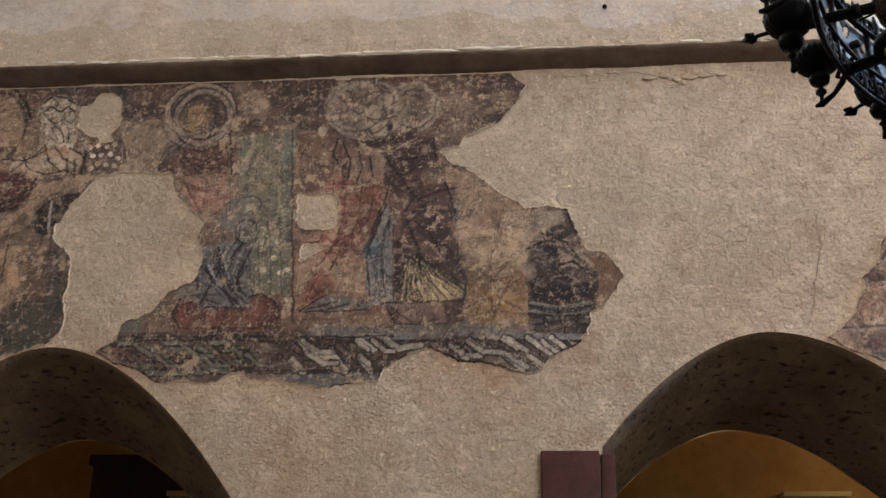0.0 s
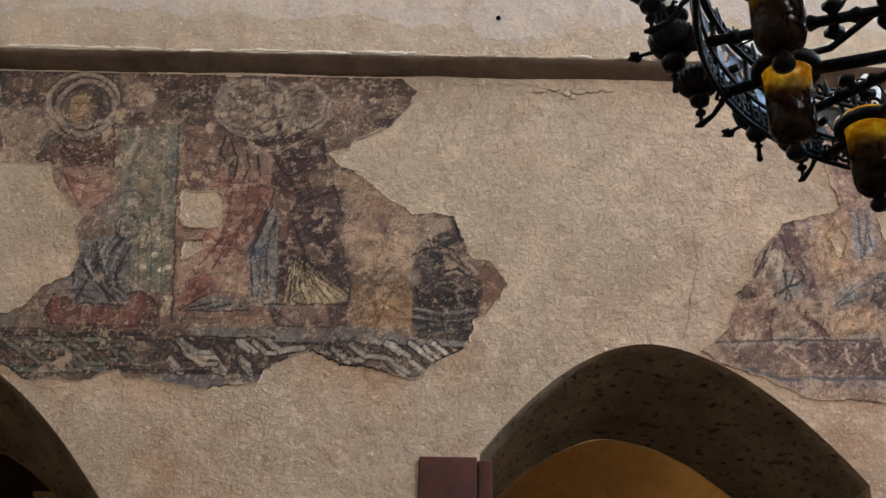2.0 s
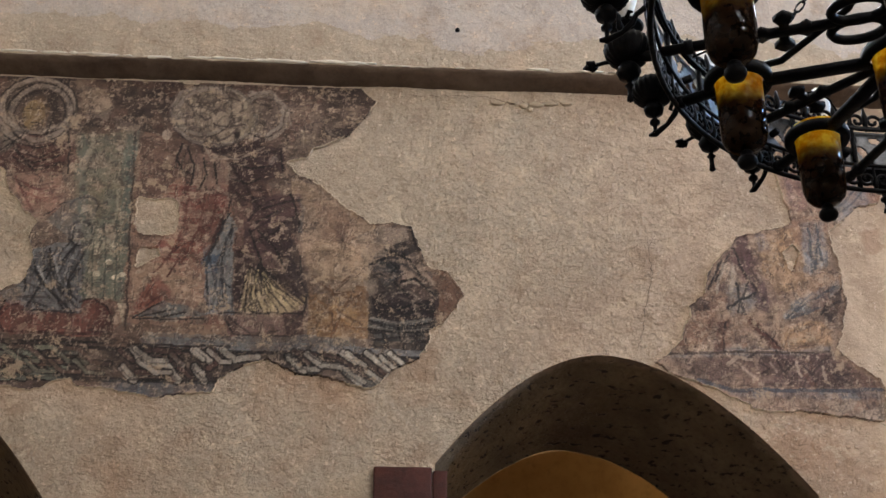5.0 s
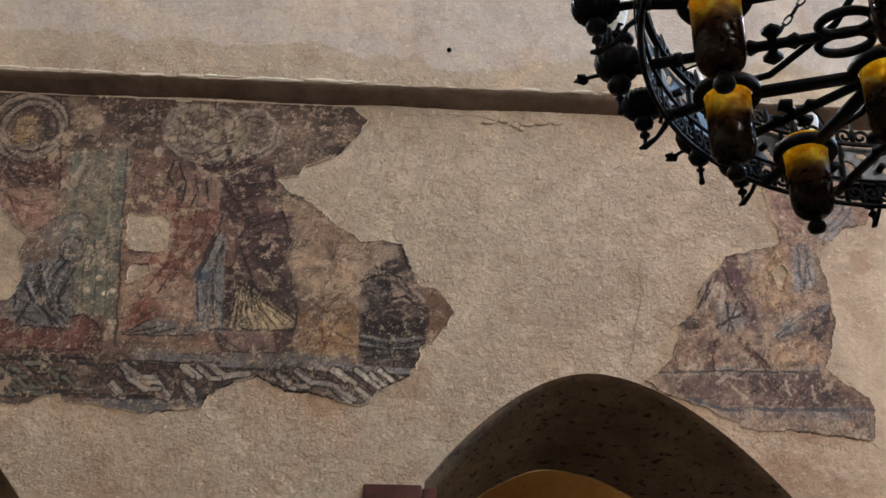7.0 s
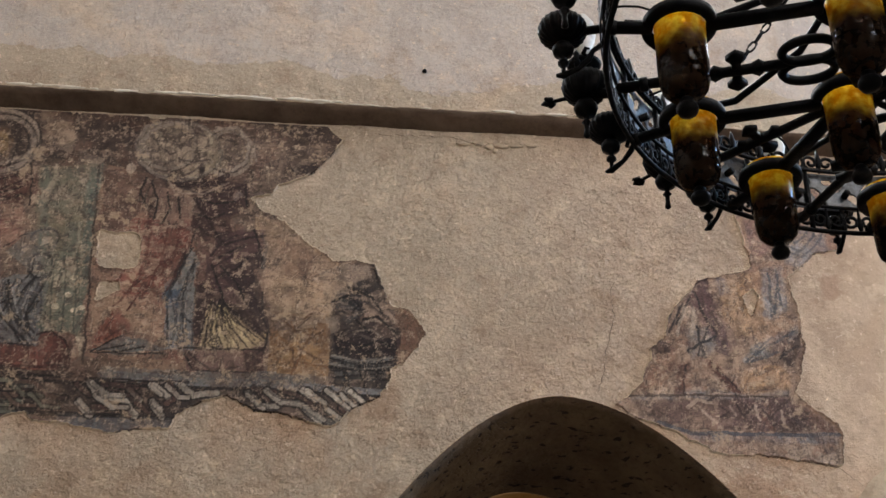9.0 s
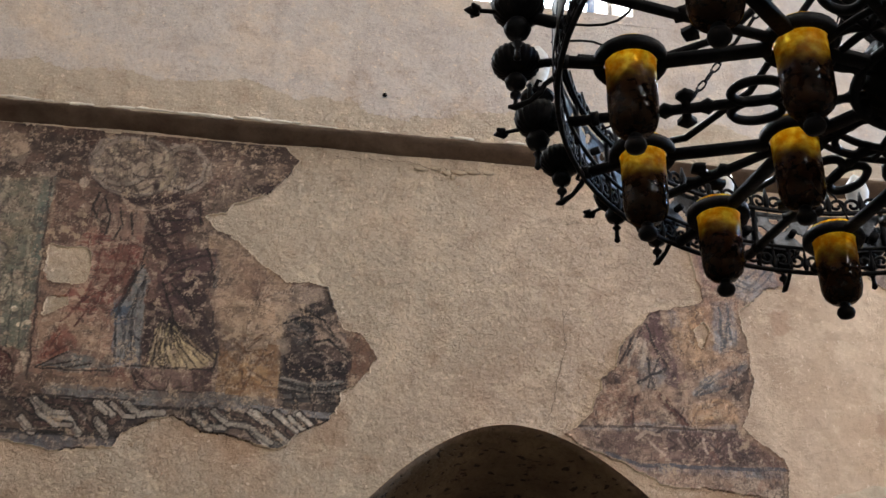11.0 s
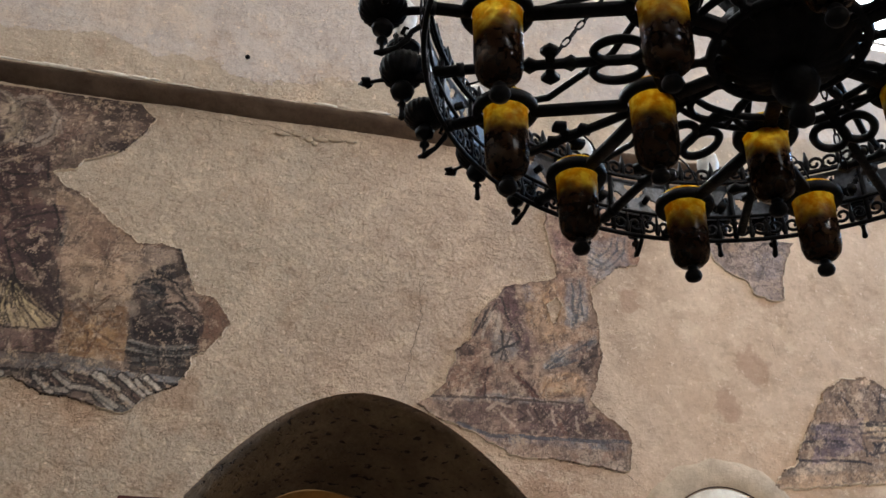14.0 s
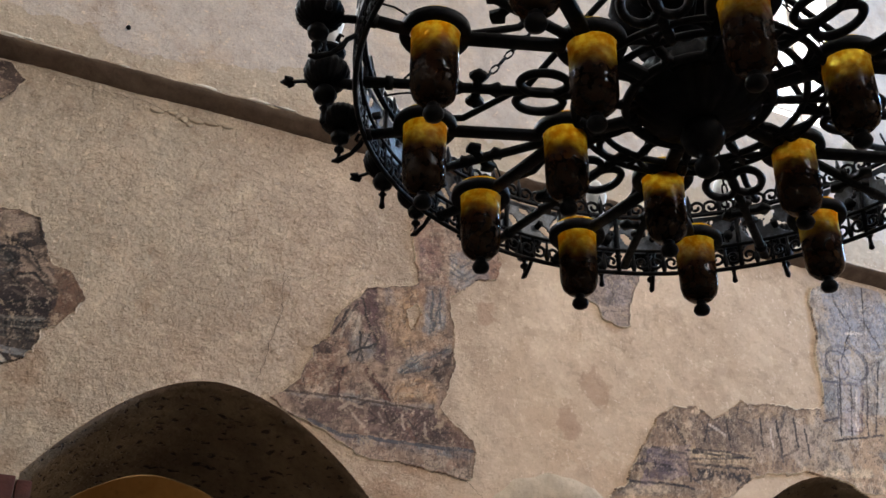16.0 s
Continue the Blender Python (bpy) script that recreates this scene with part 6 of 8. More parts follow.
left_fresco.area((108, 88, 62), 0.6, [(-1.595, 5.133), (-1.55, 5.1), (-1.557, 4.951), (-1.617, 4.931)])
left_fresco.line((46, 39, 38), 0.8, 0.006, [(-1.693, 5.111), (-1.659, 5.116)])
left_fresco.line((46, 39, 38), 0.8, 0.006, [(-1.631, 5.121), (-1.584, 5.107)])
left_fresco.line((46, 39, 38), 0.7, 0.006, [(-1.649, 5.015), (-1.609, 5.014)])
left_fresco.area((152, 130, 107), 0.7, [(-2.159, 4.957), (-2.042, 5.047), (-1.805, 5.093), (-1.729, 5.049), (-1.734, 4.965), (-1.839, 4.891), (-1.935, 4.756), (-2.009, 4.667), (-2.137, 4.68)])
left_fresco.area((152, 130, 107), 0.65, [(-1.365, 5.252), (-1.197, 5.277), (-1.144, 5.149), (-1.209, 5.073), (-1.326, 5.124)])
left_fresco.area((104, 66, 58), 0.8, [(-1.854, 4.66), (-1.747, 4.827), (-1.651, 4.932), (-1.518, 4.918), (-1.397, 4.823), (-1.389, 4.647), (-1.754, 4.639)])
left_fresco.line((46, 39, 38), 0.85, 0.008, [(-1.864, 4.672), (-1.8, 4.804), (-1.708, 4.887), (-1.67, 4.948)])
left_fresco.line((46, 39, 38), 0.85, 0.008, [(-1.722, 4.808), (-1.6, 4.713), (-1.427, 4.763)])
left_fresco.line((46, 39, 38), 0.85, 0.008, [(-1.71, 4.747), (-1.568, 4.664), (-1.411, 4.708)])
left_fresco.line((46, 39, 38), 0.85, 0.008, [(-1.669, 4.886), (-1.6, 4.817), (-1.496, 4.844)])
left_fresco.line((46, 39, 38), 0.85, 0.008, [(-1.406, 4.955), (-1.36, 4.816), (-1.356, 4.647)])
left_fresco.line((46, 39, 38), 0.85, 0.008, [(-1.534, 4.944), (-1.47, 4.856)])
left_fresco.area((146, 108, 92), 0.6, [(-1.697, 4.629), (-1.393, 4.636), (-1.325, 4.485), (-1.423, 4.371), (-1.56, 4.374), (-1.655, 4.494)])
left_fresco.line((110, 66, 58), 0.7, 0.009, [(-1.636, 4.576), (-1.548, 4.521), (-1.418, 4.547)])
left_fresco.line((110, 66, 58), 0.7, 0.009, [(-1.598, 4.477), (-1.511, 4.431), (-1.379, 4.481)])
left_fresco.line((110, 66, 58), 0.7, 0.009, [(-1.682, 4.613), (-1.597, 4.463), (-1.533, 4.373)])
# bearded head, pale robe and the large halo beside the pier
left_fresco.area((132, 108, 88), 0.8, [(-3.098, 5.378), (-2.973, 5.341), (-2.868, 5.207), (-2.841, 5.079), (-2.881, 4.969), (-3.019, 4.927)])
left_fresco.line((32, 30, 30), 0.95, 0.018, [(-3.101, 5.398), (-2.981, 5.354), (-2.885, 5.24), (-2.834, 5.11)])
left_fresco.area((164, 150, 134), 0.85, [(-2.754, 5.229), (-2.669, 5.284), (-2.539, 5.241), (-2.456, 5.066), (-2.474, 4.879), (-2.646, 4.915), (-2.741, 5.076)])
left_fresco.line((46, 39, 38), 0.85, 0.008, [(-2.733, 5.171), (-2.685, 5.201), (-2.621, 5.161), (-2.574, 5.197), (-2.515, 5.157)])
left_fresco.line((46, 39, 38), 0.85, 0.008, [(-2.699, 5.106), (-2.635, 5.066), (-2.583, 5.102), (-2.519, 5.062)])
left_fresco.line((46, 39, 38), 0.85, 0.008, [(-2.666, 5.042), (-2.617, 4.946)])
left_fresco.line((46, 39, 38), 0.85, 0.008, [(-2.608, 5.04), (-2.567, 4.926)])
left_fresco.line((46, 39, 38), 0.85, 0.008, [(-2.55, 5.038), (-2.529, 4.937)])
left_fresco.line((46, 39, 38), 0.85, 0.008, [(-2.749, 5.236), (-2.685, 5.291), (-2.594, 5.275), (-2.511, 5.208)])
left_fresco.area((158, 140, 118), 0.75, [(-2.994, 4.786), (-2.828, 4.828), (-2.674, 4.941), (-2.462, 4.873), (-2.38, 4.784), (-2.461, 4.676), (-2.69, 4.682), (-2.868, 4.721)])
left_fresco.line((46, 39, 38), 0.85, 0.009, [(-2.968, 4.801), (-2.821, 4.781), (-2.689, 4.855)])
left_fresco.line((46, 39, 38), 0.85, 0.009, [(-2.696, 4.901), (-2.636, 4.776), (-2.55, 4.697)])
left_fresco.line((46, 39, 38), 0.85, 0.009, [(-2.607, 4.883), (-2.541, 4.789), (-2.442, 4.74)])
left_fresco.line((46, 39, 38), 0.85, 0.009, [(-2.826, 4.812), (-2.783, 4.728), (-2.661, 4.682)])
left_fresco.line((46, 39, 38), 0.85, 0.009, [(-2.519, 4.874), (-2.411, 4.816), (-2.375, 4.707)])
left_fresco.line((46, 39, 38), 0.85, 0.009, [(-2.633, 4.681), (-2.523, 4.708), (-2.433, 4.676)])
left_fresco.area((150, 112, 70), 0.6, [(-2.693, 4.879), (-2.537, 4.897), (-2.511, 4.818), (-2.621, 4.791)])
left_fresco.area((78, 66, 62), 0.85, [(-2.409, 4.902), (-2.156, 4.932), (-2.089, 4.745), (-2.234, 4.67), (-2.364, 4.692)])
left_fresco.oval((182, 168, 150), 0.9, -2.354, 4.876, 0.019, 0.018)
left_fresco.oval((182, 168, 150), 0.9, -2.305, 4.893, 0.019, 0.018)
left_fresco.oval((182, 168, 150), 0.9, -2.24, 4.878, 0.019, 0.018)
left_fresco.oval((182, 168, 150), 0.9, -2.185, 4.895, 0.019, 0.018)
left_fresco.oval((182, 168, 150), 0.9, -2.333, 4.807, 0.019, 0.018)
left_fresco.oval((182, 168, 150), 0.9, -2.276, 4.812, 0.019, 0.018)
left_fresco.oval((182, 168, 150), 0.9, -2.209, 4.816, 0.019, 0.018)
left_fresco.oval((182, 168, 150), 0.9, -2.148, 4.79, 0.019, 0.018)
left_fresco.oval((182, 168, 150), 0.9, -2.301, 4.745, 0.019, 0.018)
left_fresco.oval((182, 168, 150), 0.9, -2.238, 4.737, 0.019, 0.018)
left_fresco.oval((182, 168, 150), 0.9, -2.174, 4.729, 0.019, 0.018)
left_fresco.oval((182, 168, 150), 0.9, -2.342, 4.716, 0.019, 0.018)
left_fresco.area((96, 54, 50), 0.85, [(-2.975, 4.678), (-2.805, 4.686), (-2.717, 4.604), (-2.744, 4.491), (-2.843, 4.404), (-2.93, 4.418)])
left_fresco.line((46, 39, 38), 0.85, 0.01, [(-2.928, 4.406), (-2.82, 4.439), (-2.729, 4.574)])
left_fresco.line((46, 39, 38), 0.85, 0.01, [(-2.937, 4.459), (-2.83, 4.499), (-2.771, 4.588)])
left_fresco.oval((176, 156, 140), 0.9, -2.905, 4.603, 0.031, 0.032)
left_fresco.area((160, 134, 108), 0.7, [(-2.7, 4.604), (-2.404, 4.675), (-2.294, 4.654), (-2.444, 4.483), (-2.588, 4.398), (-2.737, 4.278), (-2.896, 4.223), (-2.92, 4.361), (-2.763, 4.431)])
left_fresco.area((40, 38, 38), 0.9, [(-2.667, 4.4), (-2.602, 4.487), (-2.513, 4.455), (-2.518, 4.235), (-2.628, 4.229)])
left_fresco.area((44, 40, 40), 0.85, [(-2.522, 4.515), (-2.372, 4.547), (-2.393, 4.405), (-2.481, 4.431)])
left_fresco.line((150, 144, 138), 0.8, 0.012, [(-2.577, 4.469), (-2.56, 4.216)])
# seated figure in grey with the red cushion
left_fresco.area((108, 106, 106), 0.75, [(-1.512, 4.06), (-1.398, 4.137), (-1.198, 4.15), (-1.16, 4.212), (-1.149, 4.07), (-1.175, 3.69), (-1.508, 3.711), (-1.508, 3.815), (-1.595, 3.883), (-1.48, 4.015)])
left_fresco.line((44, 42, 46), 0.95, 0.009, [(-1.481, 4.026), (-1.408, 3.88), (-1.203, 3.707)])
left_fresco.line((44, 42, 46), 0.95, 0.009, [(-1.407, 4.087), (-1.331, 3.906), (-1.188, 3.777)])
left_fresco.line((44, 42, 46), 0.95, 0.009, [(-1.414, 3.88), (-1.478, 3.733)])
left_fresco.line((44, 42, 46), 0.95, 0.009, [(-1.399, 4.12), (-1.365, 3.985), (-1.39, 3.907)])
left_fresco.line((44, 42, 46), 0.95, 0.009, [(-1.24, 4.134), (-1.314, 4.012), (-1.421, 3.958)])
left_fresco.line((44, 42, 46), 0.95, 0.009, [(-1.178, 4.099), (-1.251, 3.905), (-1.218, 3.822)])
left_fresco.line((44, 42, 46), 0.95, 0.009, [(-1.454, 3.964), (-1.351, 3.835), (-1.238, 3.697)])
left_fresco.line((44, 42, 46), 0.95, 0.009, [(-1.195, 3.987), (-1.266, 3.833)])
left_fresco.line((44, 42, 46), 0.95, 0.009, [(-1.516, 4.049), (-1.514, 3.826)])
left_fresco.line((44, 42, 46), 0.95, 0.009, [(-1.503, 3.711), (-1.175, 3.696)])
left_fresco.line((150, 148, 146), 0.7, 0.008, [(-1.446, 3.992), (-1.369, 3.857)])
left_fresco.line((150, 148, 146), 0.7, 0.008, [(-1.362, 4.069), (-1.299, 3.906)])
left_fresco.line((150, 148, 146), 0.7, 0.008, [(-1.245, 4.072), (-1.275, 3.933)])
left_fresco.area((116, 68, 58), 0.6, [(-1.637, 3.637), (-1.613, 3.757), (-1.518, 3.712), (-1.175, 3.69), (-1.14, 3.777), (-1.036, 3.781), (-0.969, 3.655), (-1.02, 3.57), (-1.592, 3.567)])
left_fresco.line((56, 34, 32), 0.85, 0.01, [(-1.614, 3.768), (-1.651, 3.665), (-1.592, 3.567)])
left_fresco.line((56, 34, 32), 0.8, 0.008, [(-1.166, 3.766), (-1.089, 3.792), (-0.991, 3.736), (-0.957, 3.628)])
left_fresco.brushwork((70, 44, 40), 0.6, 10, 0.1, 1.4, [(-1.652, 3.774), (-0.957, 3.777), (-0.94, 3.548), (-1.628, 3.557)])
left_fresco.brushwork((152, 130, 107), 0.5, 14, 0.45, 1.0, [(-1.652, 3.774), (-0.905, 3.776), (-0.889, 3.548), (-1.628, 3.557)])
left_fresco.area((112, 112, 96), 0.6, [(-1.235, 4.329), (-0.954, 4.322), (-0.932, 3.79), (-1.142, 3.793)])
left_fresco.oval((176, 162, 136), 0.8, -1.089, 3.957, 0.024, 0.018)
left_fresco.oval((176, 162, 136), 0.8, -1.024, 4.034, 0.024, 0.018)
left_fresco.oval((176, 162, 136), 0.8, -0.974, 3.939, 0.024, 0.018)
left_fresco.oval((176, 162, 136), 0.8, -1.071, 4.239, 0.024, 0.018)
left_fresco.oval((176, 162, 136), 0.8, -0.998, 4.152, 0.024, 0.018)
left_fresco.oval((176, 162, 136), 0.8, -1.116, 4.126, 0.024, 0.018)
left_fresco.oval((176, 162, 136), 0.8, -0.933, 3.955, 0.024, 0.018)
left_fresco.line((70, 78, 70), 0.6, 0.007, [(-1.154, 4.269), (-1.097, 3.82)])
left_fresco.line((70, 78, 70), 0.6, 0.007, [(-1.076, 4.296), (-1.021, 3.791)])
left_fresco.line((70, 78, 70), 0.6, 0.007, [(-1.002, 4.323), (-0.958, 3.79)])
left_fresco.line((70, 78, 70), 0.6, 0.007, [(-1.189, 4.043), (-1.143, 3.804)])
# kneeling angel in faded red
left_fresco.area((150, 124, 100), 0.7, [(-0.883, 4.065), (-0.717, 4.118), (-0.604, 3.976), (-0.446, 3.946), (-0.387, 3.781), (-0.595, 3.812), (-0.709, 3.978), (-0.841, 3.788)])
left_fresco.area((130, 70, 52), 0.8, [(-0.837, 3.729), (-0.739, 3.951), (-0.693, 3.808), (-0.639, 3.769), (-0.797, 3.712)])
left_fresco.line((92, 46, 38), 0.8, 0.009, [(-0.799, 3.747), (-0.73, 3.896)])
left_fresco.line((92, 46, 38), 0.8, 0.009, [(-0.76, 3.747), (-0.683, 3.813)])
left_fresco.line((92, 46, 38), 0.8, 0.009, [(-0.735, 3.979), (-0.613, 4.144), (-0.46, 4.254)])
left_fresco.line((92, 46, 38), 0.8, 0.009, [(-0.655, 3.95), (-0.559, 4.115)])
left_fresco.area((98, 102, 102), 0.8, [(-0.833, 3.675), (-0.671, 3.78), (-0.5, 3.762), (-0.378, 3.695), (-0.588, 3.682)])
left_fresco.line((46, 39, 38), 0.8, 0.007, [(-0.833, 3.672), (-0.666, 3.78)])
left_fresco.line((46, 39, 38), 0.8, 0.007, [(-0.794, 3.674), (-0.591, 3.741)])
left_fresco.line((46, 39, 38), 0.8, 0.007, [(-0.717, 3.673), (-0.513, 3.719)])
left_fresco.line((46, 39, 38), 0.8, 0.007, [(-0.832, 3.664), (-0.383, 3.679)])
left_fresco.brushwork((96, 48, 40), 0.6, 12, 0.15, 0.6, [(-0.836, 4.32), (-0.409, 4.31), (-0.396, 4.0), (-0.71, 4.006)])
# meander border
left_fresco.area((66, 56, 50), 0.85, [(-2.008, 3.513), (-1.118, 3.503), (-1.099, 3.283), (-1.559, 3.261), (-1.91, 3.374)])
left_fresco.ribbon((114, 114, 96), .9, .017, [(-1.976, 3.475), (-1.871, 3.474), (-1.761, 3.393), (-1.656, 3.387)])
left_fresco.ribbon((112, 86, 74), .85, .013, [(-1.877, 3.4), (-1.795, 3.331), (-1.685, 3.325)])
left_fresco.ribbon((112, 86, 74), .9, .017, [(-1.829, 3.474), (-1.723, 3.472), (-1.615, 3.392), (-1.51, 3.386)])
left_fresco.ribbon((120, 118, 100), .85, .013, [(-1.73, 3.398), (-1.65, 3.329), (-1.54, 3.323)])
left_fresco.ribbon((114, 114, 96), .9, .017, [(-1.681, 3.472), (-1.577, 3.471), (-1.469, 3.391), (-1.365, 3.384)])
left_fresco.ribbon((112, 86, 74), .85, .013, [(-1.584, 3.397), (-1.504, 3.328), (-1.395, 3.322)])
left_fresco.ribbon((112, 86, 74), .9, .017, [(-1.535, 3.47), (-1.431, 3.469), (-1.324, 3.389), (-1.221, 3.383)])
left_fresco.ribbon((120, 118, 100), .85, .013, [(-1.439, 3.395), (-1.36, 3.327), (-1.251, 3.321)])
left_fresco.ribbon((114, 114, 96), .9, .017, [(-1.389, 3.469), (-1.285, 3.468), (-1.18, 3.388), (-1.077, 3.381)])
left_fresco.ribbon((112, 86, 74), .85, .013, [(-1.294, 3.394), (-1.216, 3.325), (-1.107, 3.319)])
left_fresco.ribbon((112, 86, 74), .9, .017, [(-1.244, 3.467), (-1.14, 3.466), (-1.036, 3.386), (-0.933, 3.38)])
left_fresco.ribbon((120, 118, 100), .85, .013, [(-1.15, 3.393), (-1.072, 3.324), (-0.964, 3.318)])
left_fresco.line((46, 39, 38), 0.85, 0.009, [(-2.088, 3.519), (-0.223, 3.498)])
left_fresco.line((46, 39, 38), 0.85, 0.009, [(-1.901, 3.3), (-0.216, 3.281)])
left_fresco.ribbon((166, 157, 144), .95, .017, [(-0.792, 3.478), (-0.685, 3.404), (-0.599, 3.403)])
left_fresco.ribbon((166, 157, 144), .95, .017, [(-0.761, 3.399), (-0.66, 3.326), (-0.57, 3.33)])
left_fresco.ribbon((166, 157, 144), .95, .017, [(-0.856, 3.369), (-0.802, 3.317)])
left_fresco.ribbon((166, 157, 144), .95, .017, [(-0.576, 3.444), (-0.501, 3.376)])
left_fresco.ribbon((166, 157, 144), .95, .017, [(-0.456, 3.479), (-0.382, 3.411)])
left_fresco.ribbon((166, 157, 144), .95, .017, [(-0.425, 3.375), (-0.368, 3.318)])
left_fresco.ribbon((166, 157, 144), .95, .017, [(-0.354, 3.473), (-0.281, 3.41), (-0.221, 3.409)])
left_fresco.ribbon((98, 72, 64), .9, .017, [(-0.679, 3.471), (-0.587, 3.46), (-0.512, 3.391)])
left_fresco.ribbon((98, 72, 64), .9, .017, [(-0.883, 3.463), (-0.797, 3.399)])
left_fresco.ribbon((98, 72, 64), .9, .017, [(-0.521, 3.36), (-0.442, 3.303)])
# two haloed heads leaning together, collar and maroon robe
left_fresco.brushwork((92, 76, 66), 0.65, 12, 0.15, 1.0, [(-0.748, 5.325), (0.032, 5.297), (0.039, 4.895), (-0.725, 4.919)])
left_fresco.brushwork((60, 48, 44), 0.6, 20, 0.35, 1.0, [(-0.748, 5.325), (0.032, 5.297), (0.039, 4.895), (-0.725, 4.919)])
left_fresco.ring((92, 80, 70), 0.55, 0.007, -0.603, 5.225, 0.062, 0.055)
left_fresco.ring((92, 80, 70), 0.55, 0.007, -0.477, 5.205, 0.067, 0.059)
left_fresco.ring((92, 80, 70), 0.55, 0.007, -0.337, 5.178, 0.062, 0.055)
left_fresco.ring((92, 80, 70), 0.55, 0.007, -0.54, 5.067, 0.067, 0.059)
left_fresco.ring((92, 80, 70), 0.55, 0.007, -0.374, 5.055, 0.057, 0.051)
left_fresco.ring((92, 80, 70), 0.55, 0.007, -0.211, 5.118, 0.062, 0.055)
left_fresco.line((136, 124, 112), 0.75, 0.016, [(-0.734, 5.167), (-0.69, 5.278), (-0.552, 5.331)])
left_fresco.line((136, 124, 112), 0.75, 0.016, [(-0.738, 5.135), (-0.708, 5.01), (-0.616, 4.927)])
left_fresco.line((136, 124, 112), 0.75, 0.016, [(-0.238, 5.275), (-0.106, 5.308), (-0.005, 5.204), (-0.013, 5.049), (-0.098, 4.966)])
left_fresco.area((66, 42, 42), 0.9, [(-0.505, 4.894), (-0.308, 4.9), (-0.311, 4.991), (-0.284, 4.99), (-0.276, 4.899), (-0.172, 4.902), (-0.123, 4.864), (-0.311, 4.827), (-0.475, 4.85)])
left_fresco.area((150, 132, 112), 0.6, [(-0.485, 4.832), (-0.31, 4.809), (-0.122, 4.846), (-0.202, 4.788), (-0.417, 4.77)])
left_fresco.area((78, 54, 53), 0.85, [(-0.315, 4.791), (-0.122, 4.84), (0.018, 4.884), (0.025, 4.757), (-0.086, 4.677), (-0.164, 4.614), (-0.192, 4.457), (-0.292, 4.431), (-0.337, 4.637)])
left_fresco.area((148, 134, 124), 0.6, [(-0.072, 4.79), (-0.024, 4.825), (-0.013, 4.776), (-0.06, 4.73)])
left_fresco.area((132, 104, 88), 0.7, [(-0.672, 4.856), (-0.364, 4.787), (-0.33, 4.607), (-0.489, 4.552), (-0.656, 4.645)])
left_fresco.line((46, 39, 38), 0.8, 0.009, [(-0.658, 4.886), (-0.675, 4.796), (-0.612, 4.644)])
left_fresco.line((46, 39, 38), 0.8, 0.009, [(-0.611, 4.839), (-0.551, 4.732), (-0.571, 4.584)])
left_fresco.line((46, 39, 38), 0.8, 0.009, [(-0.5, 4.791), (-0.467, 4.67), (-0.516, 4.553)])
left_fresco.line((46, 39, 38), 0.8, 0.009, [(-0.417, 4.758), (-0.395, 4.609)])
left_fresco.line((46, 39, 38), 0.8, 0.009, [(-0.325, 4.755), (-0.2, 4.722), (-0.066, 4.748)])
left_fresco.line((46, 39, 38), 0.8, 0.009, [(-0.299, 4.636), (-0.196, 4.604), (-0.117, 4.66)])
left_fresco.line((46, 39, 38), 0.8, 0.009, [(-0.28, 4.541), (-0.203, 4.487)])
left_fresco.brushwork((126, 66, 54), 0.65, 9, 0.0, 0.55, [(-0.707, 4.588), (-0.317, 4.607), (-0.36, 4.346), (-0.44, 4.037), (-0.807, 4.044), (-0.688, 4.268)])
left_fresco.brushwork((156, 134, 112), 0.6, 11, 0.25, 0.55, [(-0.707, 4.588), (-0.317, 4.607), (-0.36, 4.346), (-0.44, 4.037), (-0.807, 4.044), (-0.688, 4.268)])
left_fresco.line((104, 54, 46), 0.75, 0.01, [(-0.649, 4.527), (-0.667, 4.353), (-0.735, 4.155)])
left_fresco.line((104, 54, 46), 0.75, 0.01, [(-0.567, 4.496), (-0.583, 4.294), (-0.651, 4.069)])
left_fresco.line((104, 54, 46), 0.75, 0.01, [(-0.472, 4.523), (-0.478, 4.32), (-0.57, 4.04)])
left_fresco.line((104, 54, 46), 0.75, 0.01, [(-0.391, 4.521), (-0.401, 4.376), (-0.473, 4.206)])
left_fresco.line((104, 54, 46), 0.75, 0.01, [(-0.324, 4.432), (-0.355, 4.289), (-0.426, 4.093)])
left_fresco.area((92, 66, 66), 0.85, [(-0.145, 4.479), (-0.008, 4.552), (0.146, 4.548), (0.163, 4.431), (0.085, 4.37), (-0.03, 4.338), (-0.106, 4.221), (0.059, 4.028), (-0.179, 4.032), (-0.208, 4.314)])
left_fresco.line((46, 39, 38), 0.85, 0.01, [(-0.111, 4.427), (0.02, 4.481), (0.151, 4.507)])
left_fresco.line((46, 39, 38), 0.85, 0.01, [(-0.13, 4.341), (-0.006, 4.424)])
left_fresco.line((46, 39, 38), 0.85, 0.01, [(-0.108, 4.283), (0.005, 4.168), (0.08, 4.027)])
left_fresco.line((46, 39, 38), 0.85, 0.01, [(-0.171, 4.285), (-0.104, 4.142), (-0.075, 4.03)])
left_fresco.line((46, 39, 38), 0.85, 0.01, [(0.072, 4.544), (0.153, 4.334)])
left_fresco.area((122, 122, 120), 0.75, [(-0.301, 4.402), (-0.239, 4.286), (-0.278, 4.034), (-0.426, 4.037), (-0.364, 4.232)])
left_fresco.line((50, 50, 56), 0.85, 0.009, [(-0.306, 4.397), (-0.363, 4.226), (-0.429, 4.037)])
left_fresco.line((50, 50, 56), 0.85, 0.009, [(-0.272, 4.315), (-0.314, 4.175), (-0.345, 4.035)])
left_fresco.area((58, 76, 102), 0.7, [(-0.427, 4.121), (-0.339, 4.147), (-0.345, 4.035), (-0.44, 4.037)])
